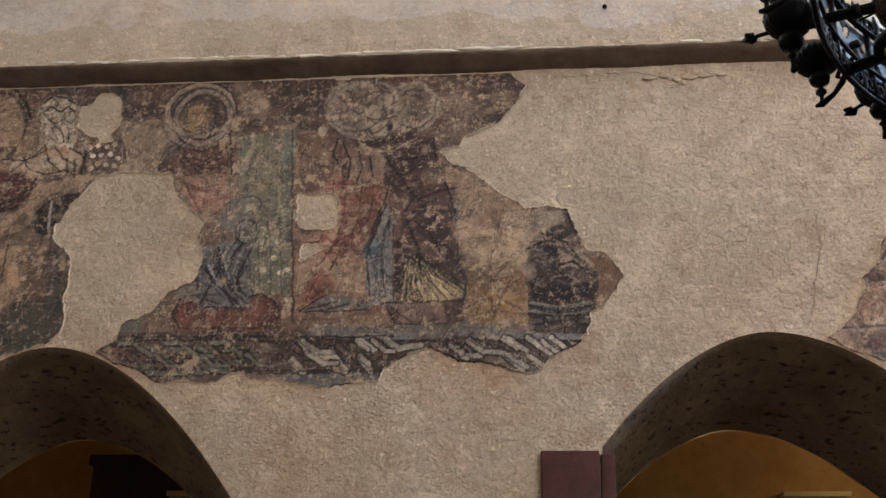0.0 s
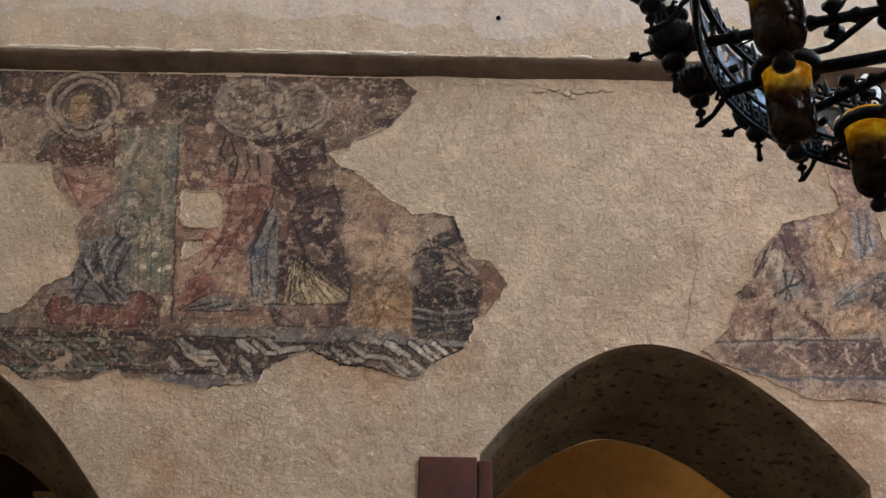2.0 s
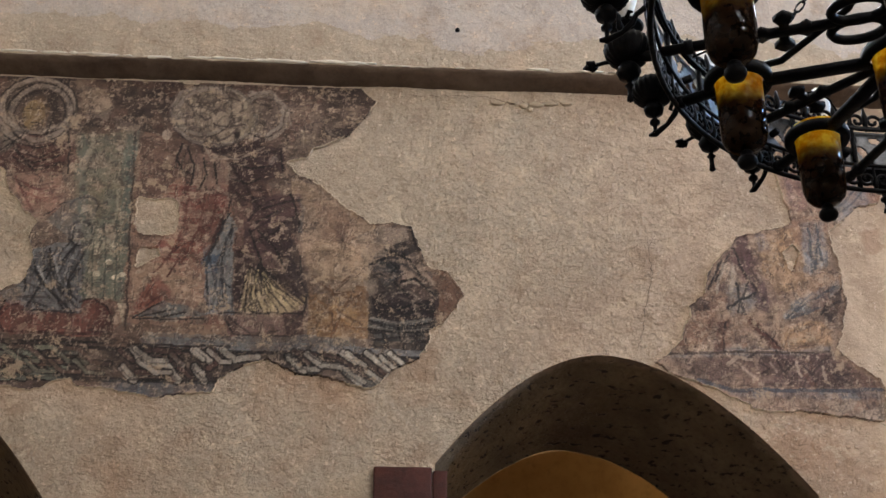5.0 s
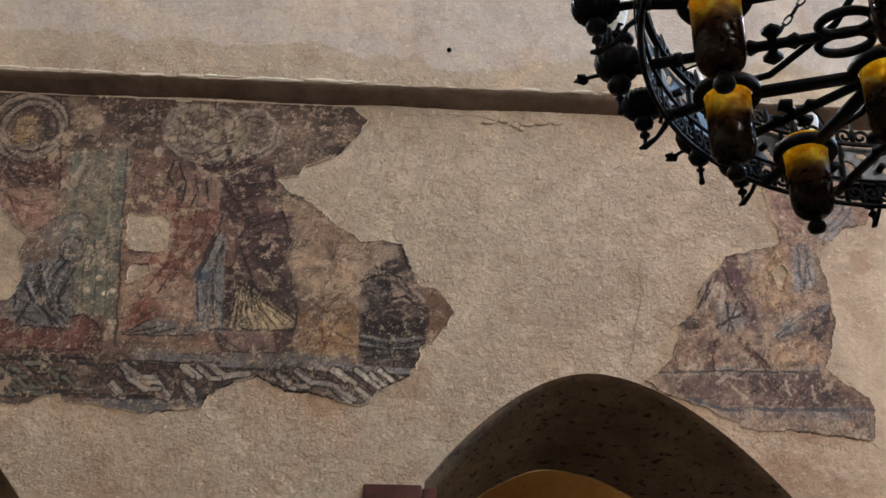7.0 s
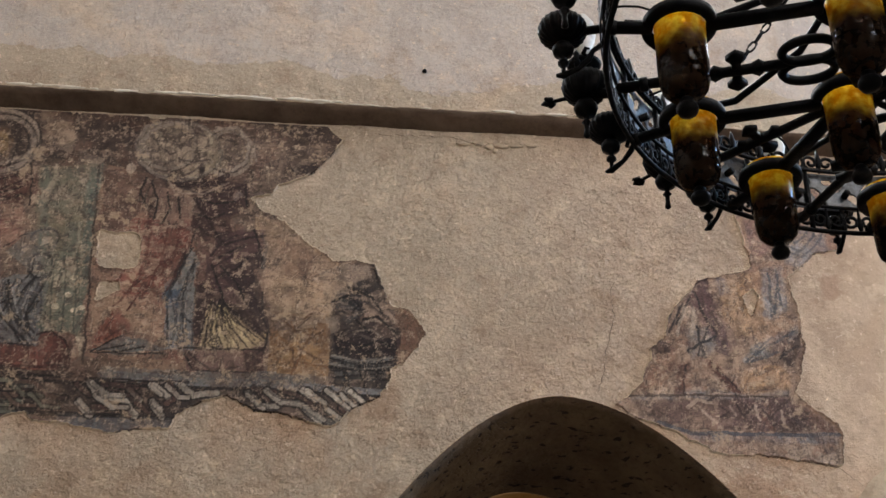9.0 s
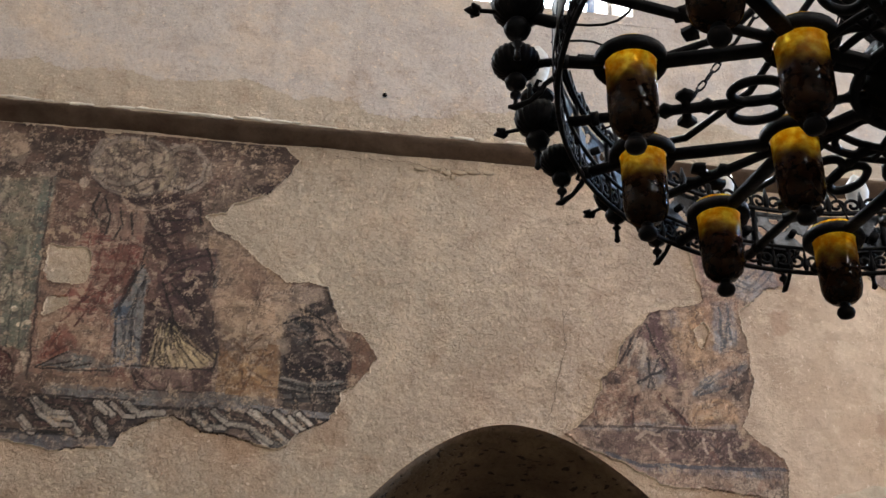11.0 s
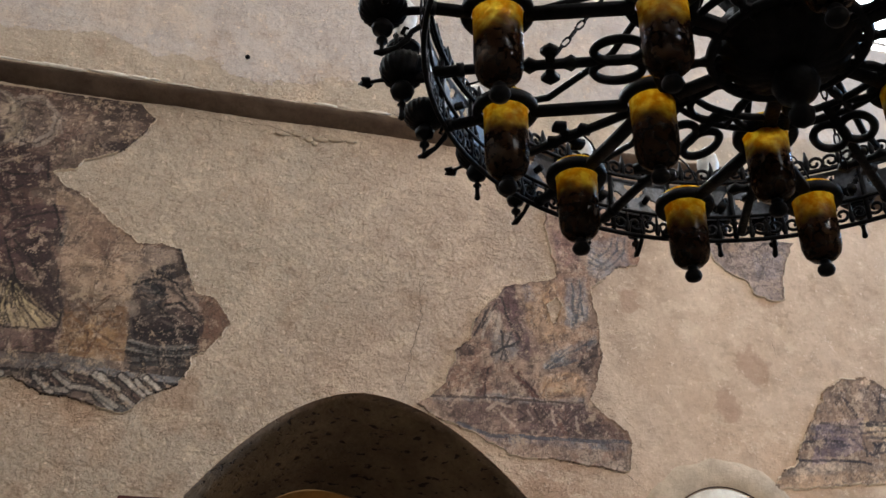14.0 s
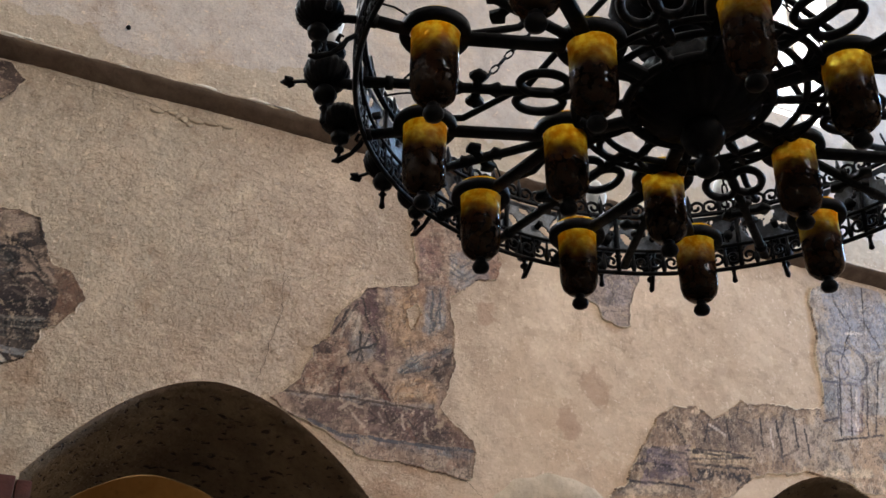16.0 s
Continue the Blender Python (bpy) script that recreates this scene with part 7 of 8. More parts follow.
left_fresco.brushwork((158, 134, 110), 0.55, 6, 0.1, 1.0, [(0.123, 4.654), (0.596, 4.352), (0.696, 4.181), (0.49, 4.02), (0.183, 4.025)])
# shell-shaped fan, pedestal and the dark crouching figure
left_fresco.area((158, 140, 104), 0.85, [(-0.153, 4.046), (-0.058, 3.945), (0.185, 3.794), (0.15, 3.73), (-0.2, 3.725), (-0.18, 3.887)])
left_fresco.line((46, 39, 38), 0.9, 0.006, [(-0.143, 4.034), (-0.201, 3.736)])
left_fresco.line((46, 39, 38), 0.9, 0.006, [(-0.143, 4.034), (-0.155, 3.73)])
left_fresco.line((46, 39, 38), 0.9, 0.006, [(-0.14, 4.034), (-0.111, 3.804)])
left_fresco.line((46, 39, 38), 0.9, 0.006, [(-0.138, 4.034), (-0.053, 3.733)])
left_fresco.line((46, 39, 38), 0.9, 0.006, [(-0.135, 4.031), (0.003, 3.733)])
left_fresco.line((46, 39, 38), 0.9, 0.006, [(-0.132, 4.029), (0.054, 3.732)])
left_fresco.line((46, 39, 38), 0.9, 0.006, [(-0.127, 4.023), (0.105, 3.736)])
left_fresco.line((46, 39, 38), 0.9, 0.006, [(-0.116, 4.012), (0.15, 3.752)])
left_fresco.line((46, 39, 38), 0.9, 0.006, [(-0.106, 4.001), (0.18, 3.789)])
left_fresco.ring((46, 39, 38), 0.85, 0.006, -0.102, 3.761, 0.034, 0.029)
left_fresco.ring((46, 39, 38), 0.8, 0.005, -0.102, 3.761, 0.017, 0.013)
left_fresco.area((64, 46, 46), 0.9, [(-0.059, 3.989), (0.117, 3.963), (0.21, 3.804), (0.144, 3.822), (0.015, 3.927)])
left_fresco.area((66, 46, 46), 0.85, [(-0.234, 4.136), (-0.093, 4.117), (-0.153, 4.046), (-0.2, 3.887), (-0.233, 3.779)])
left_fresco.area((122, 98, 86), 0.75, [(-0.292, 3.71), (0.201, 3.73), (0.142, 3.582), (-0.216, 3.576)])
left_fresco.area((78, 54, 54), 0.8, [(0.085, 3.715), (0.211, 3.756), (0.187, 3.65), (0.122, 3.583)])
left_fresco.area((84, 62, 58), 0.7, [(-0.297, 3.71), (-0.209, 3.688), (-0.166, 3.586), (-0.226, 3.587)])
left_fresco.line((46, 39, 38), 0.85, 0.009, [(-0.313, 3.716), (0.206, 3.724)])
left_fresco.line((46, 39, 38), 0.8, 0.008, [(-0.27, 3.683), (-0.206, 3.581), (0.137, 3.577)])
left_fresco.area((116, 116, 114), 0.7, [(-0.434, 4.14), (-0.307, 4.279), (-0.254, 4.109), (-0.248, 3.779), (-0.376, 3.754)])
left_fresco.line((50, 52, 58), 0.8, 0.009, [(-0.359, 4.252), (-0.418, 4.028), (-0.387, 3.781)])
left_fresco.line((50, 52, 58), 0.8, 0.009, [(-0.305, 4.222), (-0.323, 3.999), (-0.294, 3.78)])
left_fresco.line((50, 52, 58), 0.8, 0.009, [(-0.374, 3.972), (-0.267, 3.888)])
left_fresco.area((52, 78, 104), 0.7, [(-0.426, 4.095), (-0.327, 4.11), (-0.348, 3.977), (-0.411, 3.973)])
left_fresco.brushwork((110, 76, 40), 0.6, 9, 0.1, 1.0, [(0.234, 3.989), (0.601, 3.955), (0.596, 3.576), (0.237, 3.581)])
left_fresco.line((96, 66, 40), 0.75, 0.01, [(0.27, 3.961), (0.372, 3.877), (0.474, 3.984)])
left_fresco.line((96, 66, 40), 0.75, 0.01, [(0.296, 3.825), (0.423, 3.876), (0.549, 3.767)])
left_fresco.line((96, 66, 40), 0.75, 0.01, [(0.247, 3.692), (0.372, 3.743), (0.397, 3.61)])
left_fresco.line((96, 66, 40), 0.75, 0.01, [(0.423, 3.742), (0.572, 3.661)])
left_fresco.area((156, 132, 104), 0.6, [(0.295, 4.238), (0.604, 4.175), (0.601, 3.982), (0.244, 4.016)])
left_fresco.brushwork((150, 128, 108), 0.75, 10, 0.1, 1.0, [(0.603, 4.119), (1.035, 4.111), (1.026, 3.866), (0.701, 3.899)])
left_fresco.area((50, 38, 42), 0.85, [(0.64, 3.846), (0.801, 3.881), (1.024, 3.813), (1.03, 3.712), (0.797, 3.694), (0.623, 3.739)])
left_fresco.line((34, 32, 34), 0.95, 0.01, [(0.613, 4.064), (0.705, 4.117), (0.78, 4.05), (0.728, 3.98), (0.652, 4.008)])
left_fresco.line((34, 32, 34), 0.95, 0.01, [(0.706, 4.173), (0.858, 4.114), (0.93, 4.003)])
left_fresco.line((34, 32, 34), 0.95, 0.01, [(0.803, 3.951), (0.904, 3.976), (1.026, 3.866)])
left_fresco.line((34, 32, 34), 0.95, 0.01, [(0.65, 3.819), (0.799, 3.763), (0.9, 3.815), (1.022, 3.76)])
left_fresco.line((34, 32, 34), 0.95, 0.01, [(0.613, 3.686), (0.796, 3.652), (0.995, 3.692)])
left_fresco.line((34, 32, 34), 0.95, 0.01, [(0.607, 3.634), (0.983, 3.618)])
left_fresco.line((34, 32, 34), 0.95, 0.01, [(0.697, 3.685), (0.71, 3.575)])
left_fresco.line((34, 32, 34), 0.95, 0.01, [(0.797, 3.679), (0.809, 3.574)])
left_fresco.line((34, 32, 34), 0.95, 0.01, [(0.896, 3.682), (0.903, 3.573)])
left_fresco.line((34, 32, 34), 0.95, 0.01, [(0.753, 3.952), (0.851, 3.869)])
left_fresco.line((124, 118, 110), 0.75, 0.009, [(0.623, 3.707), (0.797, 3.679), (0.996, 3.718)])
left_fresco.line((124, 118, 110), 0.75, 0.009, [(0.612, 3.655), (0.795, 3.626), (0.984, 3.65)])
left_fresco.line((124, 118, 110), 0.75, 0.009, [(0.666, 4.035), (0.742, 4.029)])
left_fresco.area((112, 80, 62), 0.75, [(1.057, 4.028), (1.155, 3.972), (1.196, 3.877), (1.097, 3.769), (1.05, 3.839)])
left_fresco.ribbon((164, 156, 142), .92, .016, [(0.693, 3.461), (0.78, 3.389), (0.912, 3.387), (0.983, 3.331)])
left_fresco.ribbon((164, 156, 142), .92, .016, [(0.228, 3.466), (0.323, 3.398), (0.471, 3.387), (0.593, 3.299)])
left_fresco.ribbon((164, 156, 142), .92, .016, [(0.129, 3.437), (0.229, 3.353)])
left_fresco.ribbon((164, 156, 142), .92, .016, [(0.486, 3.479), (0.594, 3.401)])
left_fresco.ribbon((164, 156, 142), .92, .016, [(0.595, 3.478), (0.693, 3.415)])
left_fresco.ribbon((164, 156, 142), .92, .016, [(0.618, 3.365), (0.715, 3.293)])
left_fresco.ribbon((164, 156, 142), .92, .016, [(0.743, 3.481), (0.84, 3.419)])
left_fresco.ribbon((100, 76, 68), .9, .015, [(0.178, 3.472), (0.259, 3.404)])
left_fresco.ribbon((100, 76, 68), .9, .015, [(0.348, 3.465), (0.471, 3.433), (0.545, 3.365)])
left_fresco.ribbon((100, 76, 68), .9, .015, [(0.692, 3.374), (0.788, 3.307)])

# figures and script of the far painting
far_fresco.area((120, 104, 118), 0.6, [(5.229, 3.555), (5.64, 3.635), (5.567, 3.392), (5.16, 3.258)])
far_fresco.area((176, 150, 112), 0.8, [(5.654, 3.565), (6.11, 3.585), (6.125, 3.526), (5.659, 3.506)])
far_fresco.area((104, 86, 76), 0.7, [(5.609, 3.87), (6.093, 3.901), (6.301, 3.798), (6.172, 3.646), (5.689, 3.599)])
far_fresco.area((150, 130, 112), 0.6, [(6.205, 3.919), (6.779, 3.961), (6.861, 3.744), (6.272, 3.572)])
far_fresco.area((118, 118, 128), 0.7, [(7.141, 5.165), (7.784, 5.411), (7.907, 5.219), (7.817, 4.776), (7.185, 4.608)])
far_fresco.area((150, 146, 150), 0.6, [(7.176, 4.557), (7.379, 4.644), (7.481, 4.511), (7.345, 3.953), (7.127, 3.921)])
far_fresco.line((58, 50, 50), 0.85, 0.016, [(5.685, 3.45), (5.711, 3.403), (5.736, 3.448)])
far_fresco.line((58, 50, 50), 0.85, 0.016, [(5.768, 3.453), (5.794, 3.406), (5.82, 3.451)])
far_fresco.line((58, 50, 50), 0.85, 0.016, [(5.852, 3.455), (5.878, 3.408), (5.904, 3.454)])
far_fresco.line((58, 50, 50), 0.85, 0.016, [(5.936, 3.458), (5.962, 3.411), (5.989, 3.457)])
far_fresco.line((58, 50, 50), 0.85, 0.016, [(6.021, 3.461), (6.047, 3.413), (6.074, 3.459)])
far_fresco.line((58, 50, 50), 0.85, 0.016, [(6.107, 3.464), (6.133, 3.416), (6.16, 3.462)])
far_fresco.line((58, 50, 50), 0.8, 0.012, [(5.634, 3.57), (6.134, 3.597)])
far_fresco.line((58, 50, 50), 0.8, 0.012, [(5.627, 3.484), (6.156, 3.513)])
far_fresco.line((58, 50, 50), 0.8, 0.012, [(5.278, 3.554), (5.582, 3.554), (5.615, 3.357)])
far_fresco.line((58, 50, 50), 0.8, 0.012, [(5.22, 3.429), (5.42, 3.439)])
far_fresco.line((58, 50, 50), 0.8, 0.012, [(6.319, 3.936), (6.323, 3.712)])
far_fresco.line((58, 50, 50), 0.8, 0.012, [(6.488, 3.94), (6.51, 3.694)])
far_fresco.line((58, 50, 50), 0.8, 0.012, [(6.667, 3.99), (6.679, 3.763)])
far_fresco.line((58, 50, 50), 0.8, 0.012, [(5.983, 3.884), (6.012, 3.667)])
far_fresco.line((58, 50, 50), 0.8, 0.012, [(5.819, 3.859), (5.759, 3.674)])
far_fresco.line((58, 50, 50), 0.8, 0.012, [(7.276, 5.141), (7.427, 4.91), (7.323, 4.684)])
far_fresco.line((58, 50, 50), 0.8, 0.012, [(7.634, 5.324), (7.598, 4.996), (7.732, 4.812)])
far_fresco.line((58, 50, 50), 0.8, 0.012, [(7.24, 4.568), (7.152, 3.924)])
far_fresco.line((58, 50, 50), 0.8, 0.012, [(7.553, 4.625), (7.452, 3.969)])
far_fresco.line((58, 50, 50), 0.8, 0.012, [(7.332, 4.386), (7.276, 3.943)])
far_fresco.line((58, 50, 50), 0.8, 0.012, [(7.7, 4.651), (7.542, 3.982)])
far_fresco.line((58, 50, 50), 0.8, 0.012, [(7.057, 3.864), (7.632, 3.996)])
far_fresco.line((58, 50, 50), 0.8, 0.012, [(5.497, 3.765), (5.59, 3.65)])
far_fresco.line((58, 50, 50), 0.8, 0.012, [(6.771, 3.914), (6.794, 3.689)])
far_fresco.line((178, 164, 150), 0.7, 0.014, [(5.815, 3.814), (5.968, 3.749)])
far_fresco.line((178, 164, 150), 0.7, 0.014, [(6.421, 3.861), (6.425, 3.727)])
far_fresco.line((178, 164, 150), 0.7, 0.014, [(7.365, 4.846), (7.551, 4.881)])
far_fresco.line((178, 164, 150), 0.7, 0.014, [(7.387, 4.346), (7.335, 3.999)])

left_fresco.build("fresco", "faded medieval fresco in maroon, ochre and grey with zigzag border", 3.505)
right_fresco.build("fresco", "fragment of a faded fresco with brown and blue-grey folds", 3.52)
small_fresco.build("fresco", "small pinkish scrap of old painted plaster", 0.0)
far_fresco.build("fresco", "blue-grey and brown fresco with halo rings over the arch", 3.85)


# ---- small marks of the wall ----
def crack(pts, width, seed):
    """A fine branching fissure in the plaster."""
    bm = bmesh.new()
    rnd = random.Random(seed)
    fine = []
    for (ax, az), (bx, bz) in zip(pts, pts[1:]):
        n = max(2, int(math.hypot(bx - ax, bz - az) / 0.025))
        for k in range(n):
            f = k / n
            fine.append((ax + (bx - ax) * f + rnd.uniform(-0.007, 0.007), az + (bz - az) * f + rnd.uniform(-0.007, 0.007)))
    fine.append(pts[-1])
    last = None
    for k, (x, z) in enumerate(fine):
        w = width * rnd.uniform(0.4, 1.2) * min(1, (k + 1) / 5, (len(fine) - k) / 5)
        here = [bm.verts.new((x - w, 6.994, z - w * 0.4)), bm.verts.new((x + w, 6.994, z + w * 0.4))]
        if last:
            bm.faces.new((last[0], last[1], here[1], here[0]))
        last = here
    ob = part("plaster_crack", bm, CRACK, smooth=False)
    return tagged(ob, "thin dark crack in the beige plaster", "crack", group="cracks in the plaster")


crack([(2.46, 4.35), (2.40, 4.22), (2.42, 4.04), (2.35, 3.81), (2.33, 3.66), (2.28, 3.52)], 0.0024, 1)
crack([(0.66, 5.26), (0.80, 5.31), (1.05, 5.32), (1.36, 5.32), (1.50, 5.29), (1.62, 5.26)], 0.0045, 2)
crack([(1.60, 5.31), (1.66, 5.24)], 0.005, 3)
crack([(3.05, 3.18), (3.20, 3.20), (3.45, 3.19), (3.60, 3.14), (3.76, 3.12), (3.92, 3.0)], 0.0024, 4)
crack([(-1.74, 3.19), (-1.55, 3.16), (-1.40, 3.18)], 0.0024, 5)
crack([(4.98, 4.16), (5.0, 4.02)], 0.0024, 6)
crack([(1.68, 5.30), (1.98, 5.29)], 0.0035, 7)


def lump(bm, rnd, x, y, z, w, h):
    made = bmesh.ops.create_icosphere(bm, subdivisions=2, radius=1)["verts"]
    o = rnd.uniform(0, 50)
    for v in made:
        k = 1 + 0.45 * noise.noise(v.co * 1.6 + Vector((o, 0, 0)))
        v.co = Vector((x + v.co.x * w * k, y + v.co.y * 0.012 * k, z + v.co.z * h * k))


rnd = random.Random(12)
rubble = tagged(new("broken_plaster_edge"), "pale broken plaster lumps under the string course", "plaster")
rubble.location = (1.6, 7.0, 5.26)
for x, z, w, h in ((-0.16, 0.02, 0.05, 0.016), (-0.06, 0.035, 0.035, 0.018), (0.02, 0.005, 0.03, 0.022), (0.10, 0.02, 0.05, 0.02), (0.20, 0.03, 0.06, 0.018), (0.06, -0.02, 0.02, 0.018), (0.31, 0.035, 0.04, 0.015)):
    bm = bmesh.new()
    lump(bm, rnd, x, 0.0, z, w, h)
    part("plaster_lump", bm, RIM, rubble)
edging = tagged(new("mortar_edging"), "chipped white mortar along the string course", "mortar")
edging.location = (0, 6.855, 5.455)
for k in range(46):
    x = rnd.choice((rnd.uniform(-2.0, -0.7), rnd.uniform(-3.2, 3.0), rnd.uniform(-0.2, 0.6)))
    bm = bmesh.new()
    lump(bm, rnd, x, rnd.uniform(-0.004, 0.004), rnd.uniform(0.0, 0.012), rnd.uniform(0.03, 0.12), rnd.uniform(0.006, 0.014))
    part("mortar_chip", bm, PALE, edging)
bm = add_lathe(bmesh.new(), [(0.003, -0.004), (0.018, -0.002), (0.014, 0.012), (0.003, 0.02)], pose(1.163, 7.0, 5.86, 90), 8)
tagged(part("iron_nail", bm, IRON), "small dark iron nail in the upper wall", "nail")

# red stone impost at the springing of the middle arch
impost = tagged(new("stone_impost"), "dark red stone impost block beside the arch", "impost")
impost.location = (0.84, 7.0, 0)


def chamfered(bm, lo, hi, w):
    made = bmesh.ops.create_cube(bm, size=1)["verts"]
    for v in made:
        v.co = Vector([lo[i] + (hi[i] - lo[i]) * (v.co[i] + 0.5) for i in range(3)])
    bmesh.ops.bevel(bm, geom=list({e for v in made for e in v.link_edges}), offset=w, segments=2, affect="EDGES", profile=0.6)


bm = bmesh.new()
chamfered(bm, (-0.17, -0.05, 0), (0.172, 0.06, 2.78), 0.012)
part("front_block", bm, RED_STONE, impost)
bm = bmesh.new()
chamfered(bm, (0.178, -0.03, 0), (0.262, 0.9, 2.765), 0.01)
part("jamb_block", bm, RED_STONE, impost)

# round pale recess between the arches
medallion = tagged(new("wall_medallion"), "cracked white plaster disc in a pale mortar ring", "medallion")
medallion.location = (4.45, 7.0, 2.6)
bm = bmesh.new()
n = 72
loops = []
for r, y in ((0.468, -0.002), (0.48, -0.008), (0.56, -0.012), (0.63, -0.008), (0.67, 0.012)):
    loops.append([bm.verts.new(((r * (1 + 0.07 * (r - 0.46) * 5 * noise.noise((math.cos(a) * 4, math.sin(a) * 4, r * 4)))) * math.cos(a), y, r * (1 + 0.07 * (r - 0.46) * 5 * noise.noise((math.sin(a) * 4, r * 4, math.cos(a) * 4))) * math.sin(a))) for a in (2 * math.pi * k / n for k in range(n))])
for a, b in zip(loops, loops[1:]):
    for k in range(n):
        bm.faces.new((a[k], b[k], b[(k + 1) % n], a[(k + 1) % n]))
part("mortar_ring", bm, RIM, medallion)
bm = bmesh.new()
add_lathe(bm, [(0.02, -0.012), (0.44, -0.012), (0.455, 0.0), (0.455, 0.01)], pose(0, -0.004, 0, -90), 64)
part("disc", bm, PALE, medallion)
bm = bmesh.new()
add_tube(bm, [(0.464 * math.cos(a), -0.01, 0.464 * math.sin(a)) for a in (2 * math.pi * k / 72 for k in range(72))], 0.0045, 6, True)
part("edge_line", bm, DARK_WOOD, medallion)

# things in the aisle, seen through the arches
cupboard = tagged(new("wooden_screen"), "dark brown wooden screen in the aisle", "screen")
cupboard.location = (-2.2, 11.2, 0)
part("panel", add_box(bmesh.new(), (-1.62, 0, 0), (1.6, 0.06, 3.56)), DARK_WOOD, cupboard, smooth=False)
bm = bmesh.new()
add_box(bm, (-1.66, -0.03, 3.50), (1.64, 0.09, 3.60))
part("top_rail", bm, DARK_WOOD, cupboard, smooth=False)
# pale boards added in place of the bright strips in the aisle
for x0, x1, z, y in ((-2.98, -2.2, 3.17, 11.05), (2.98, 3.62, 3.24, 11.45)):
    shelf = tagged(new("aisle_strip"), "narrow pale board standing in for a bright strip", "shelf", group="pale shelves in the aisle")
    shelf.location = ((x0 + x1) / 2, y, z)
    bm = bmesh.new()
    chamfered(bm, (-(x1 - x0) / 2, -0.02, 0), ((x1 - x0) / 2, 0.15, 0.05), 0.008)
    part("board", bm, LIGHT_WOOD, shelf)


# ---- chandelier ----
chandelier = tagged(new("chandelier"), "round black iron chandelier with amber glass oil lamps", "chandelier")
CENTRE = (2.2856, 2.6589, 3.084)
chandelier.matrix_world = Matrix.Translation(CENTRE) @ pose(0, 0, 0, math.degrees(math.atan(-0.0763)), math.degrees(math.atan(0.0279)), 0)
PH, PH6, R12, R6, RR = 83.6, 68.6, 0.775, 0.392, 0.952
UNITS = 14
RING_Z, RING_H = -0.025, 0.235


def polar(r, deg, z=0.0):
    return Vector((r * math.cos(radians(deg)), r * math.sin(radians(deg)), z))


def turned(deg, r=0.0, z=0.0):
    """A frame at angle deg and radius r, its x axis pointing outwards."""
    return Matrix.Rotation(radians(deg), 4, "Z") @ Matrix.Translation((r, 0, z))


def circle(r, z, n=96):
    return [polar(r, 360 * k / n, z) for k in range(n)]


def put(name, bm, material, m=None, parent=None, label="", smooth=True):
    ob = part(name, bm, material, parent or chandelier, label, smooth)
    if m is not None:
        ob.matrix_basis = m
    return ob


def again(ob, m):
    """The same part once more, with its own small parts."""
    twin = copy_thing(ob, m)
    return twin


# rails of the openwork band
bm = bmesh.new()
for r, z, w in ((RR, RING_Z, 0.008), (RR, RING_Z + RING_H, 0.0075), (RR - 0.008, RING_Z + 0.088, 0.006), (RR - 0.012, RING_Z + RING_H - 0.012, 0.006)):
    add_tube(bm, circle(r, z), w, 8, True)
    put("band_rail", bm, IRON)
    bm = bmesh.new()
bm.free()


def scroll(bm, cx, cz, r0, turns, start, flip, r, w, z_of):
    """A spiral in the band's surface."""
    pts = []
    n = int(14 * turns)
    for k in range(n + 1):
        f = k / n
        a = start + flip * 2 * math.pi * turns * f
        rad = r0 * (1 - 0.78 * f)
        pts.append(z_of(cx + rad * math.cos(a), cz + rad * math.sin(a)))
    add_tube(bm, pts, w, 5)


def band_panel():
    """One of the openwork panels, with paired scrolls round a rosette."""
    bm = bmesh.new()

    def bent(s, z):
        a = s / RR
        return Vector((RR * math.cos(a), RR * math.sin(a), z))

    half = math.pi * RR / (2 * UNITS)
    for c in (-half / 2, half / 2):
        # paired scrolls under the pierced sheet, round a leaf
        for s in (-1, 1):
            scroll(bm, c + s * 0.028, RING_Z + 0.044, 0.030, 1.35, math.pi / 2 - s * 0.5, -s, RR, 0.0062, bent)
            add_tube(bm, [bent(c + s * 0.054, RING_Z), bent(c + s * 0.048, RING_Z + 0.03), bent(c + s * 0.056, RING_Z + 0.088)], 0.005, 5)
        add_tube(bm, [bent(c, RING_Z), bent(c, RING_Z + 0.03), bent(c, RING_Z + 0.055), bent(c, RING_Z + 0.088)], [0.004, 0.012, 0.006, 0.004], 6)
        # scroll cresting above it
        for s in (-1, 1):
            scroll(bm, c + s * 0.027, RING_Z + 0.264, 0.030, 1.3, -math.pi / 2, s, RR, 0.0062, bent)
        add_tube(bm, [bent(c, RING_Z + 0.225), bent(c, RING_Z + 0.27), bent(c, RING_Z + 0.318)], [0.005, 0.013, 0.003], 6)
    add_tube(bm, [bent(half, RING_Z), bent(half, RING_Z + RING_H)], 0.009, 6)
    return bm


first = put("band_panel", band_panel(), IRON, turned(140))
for k in range(1, 2 * UNITS):
    again(first, turned(140 + 180 * k / UNITS))

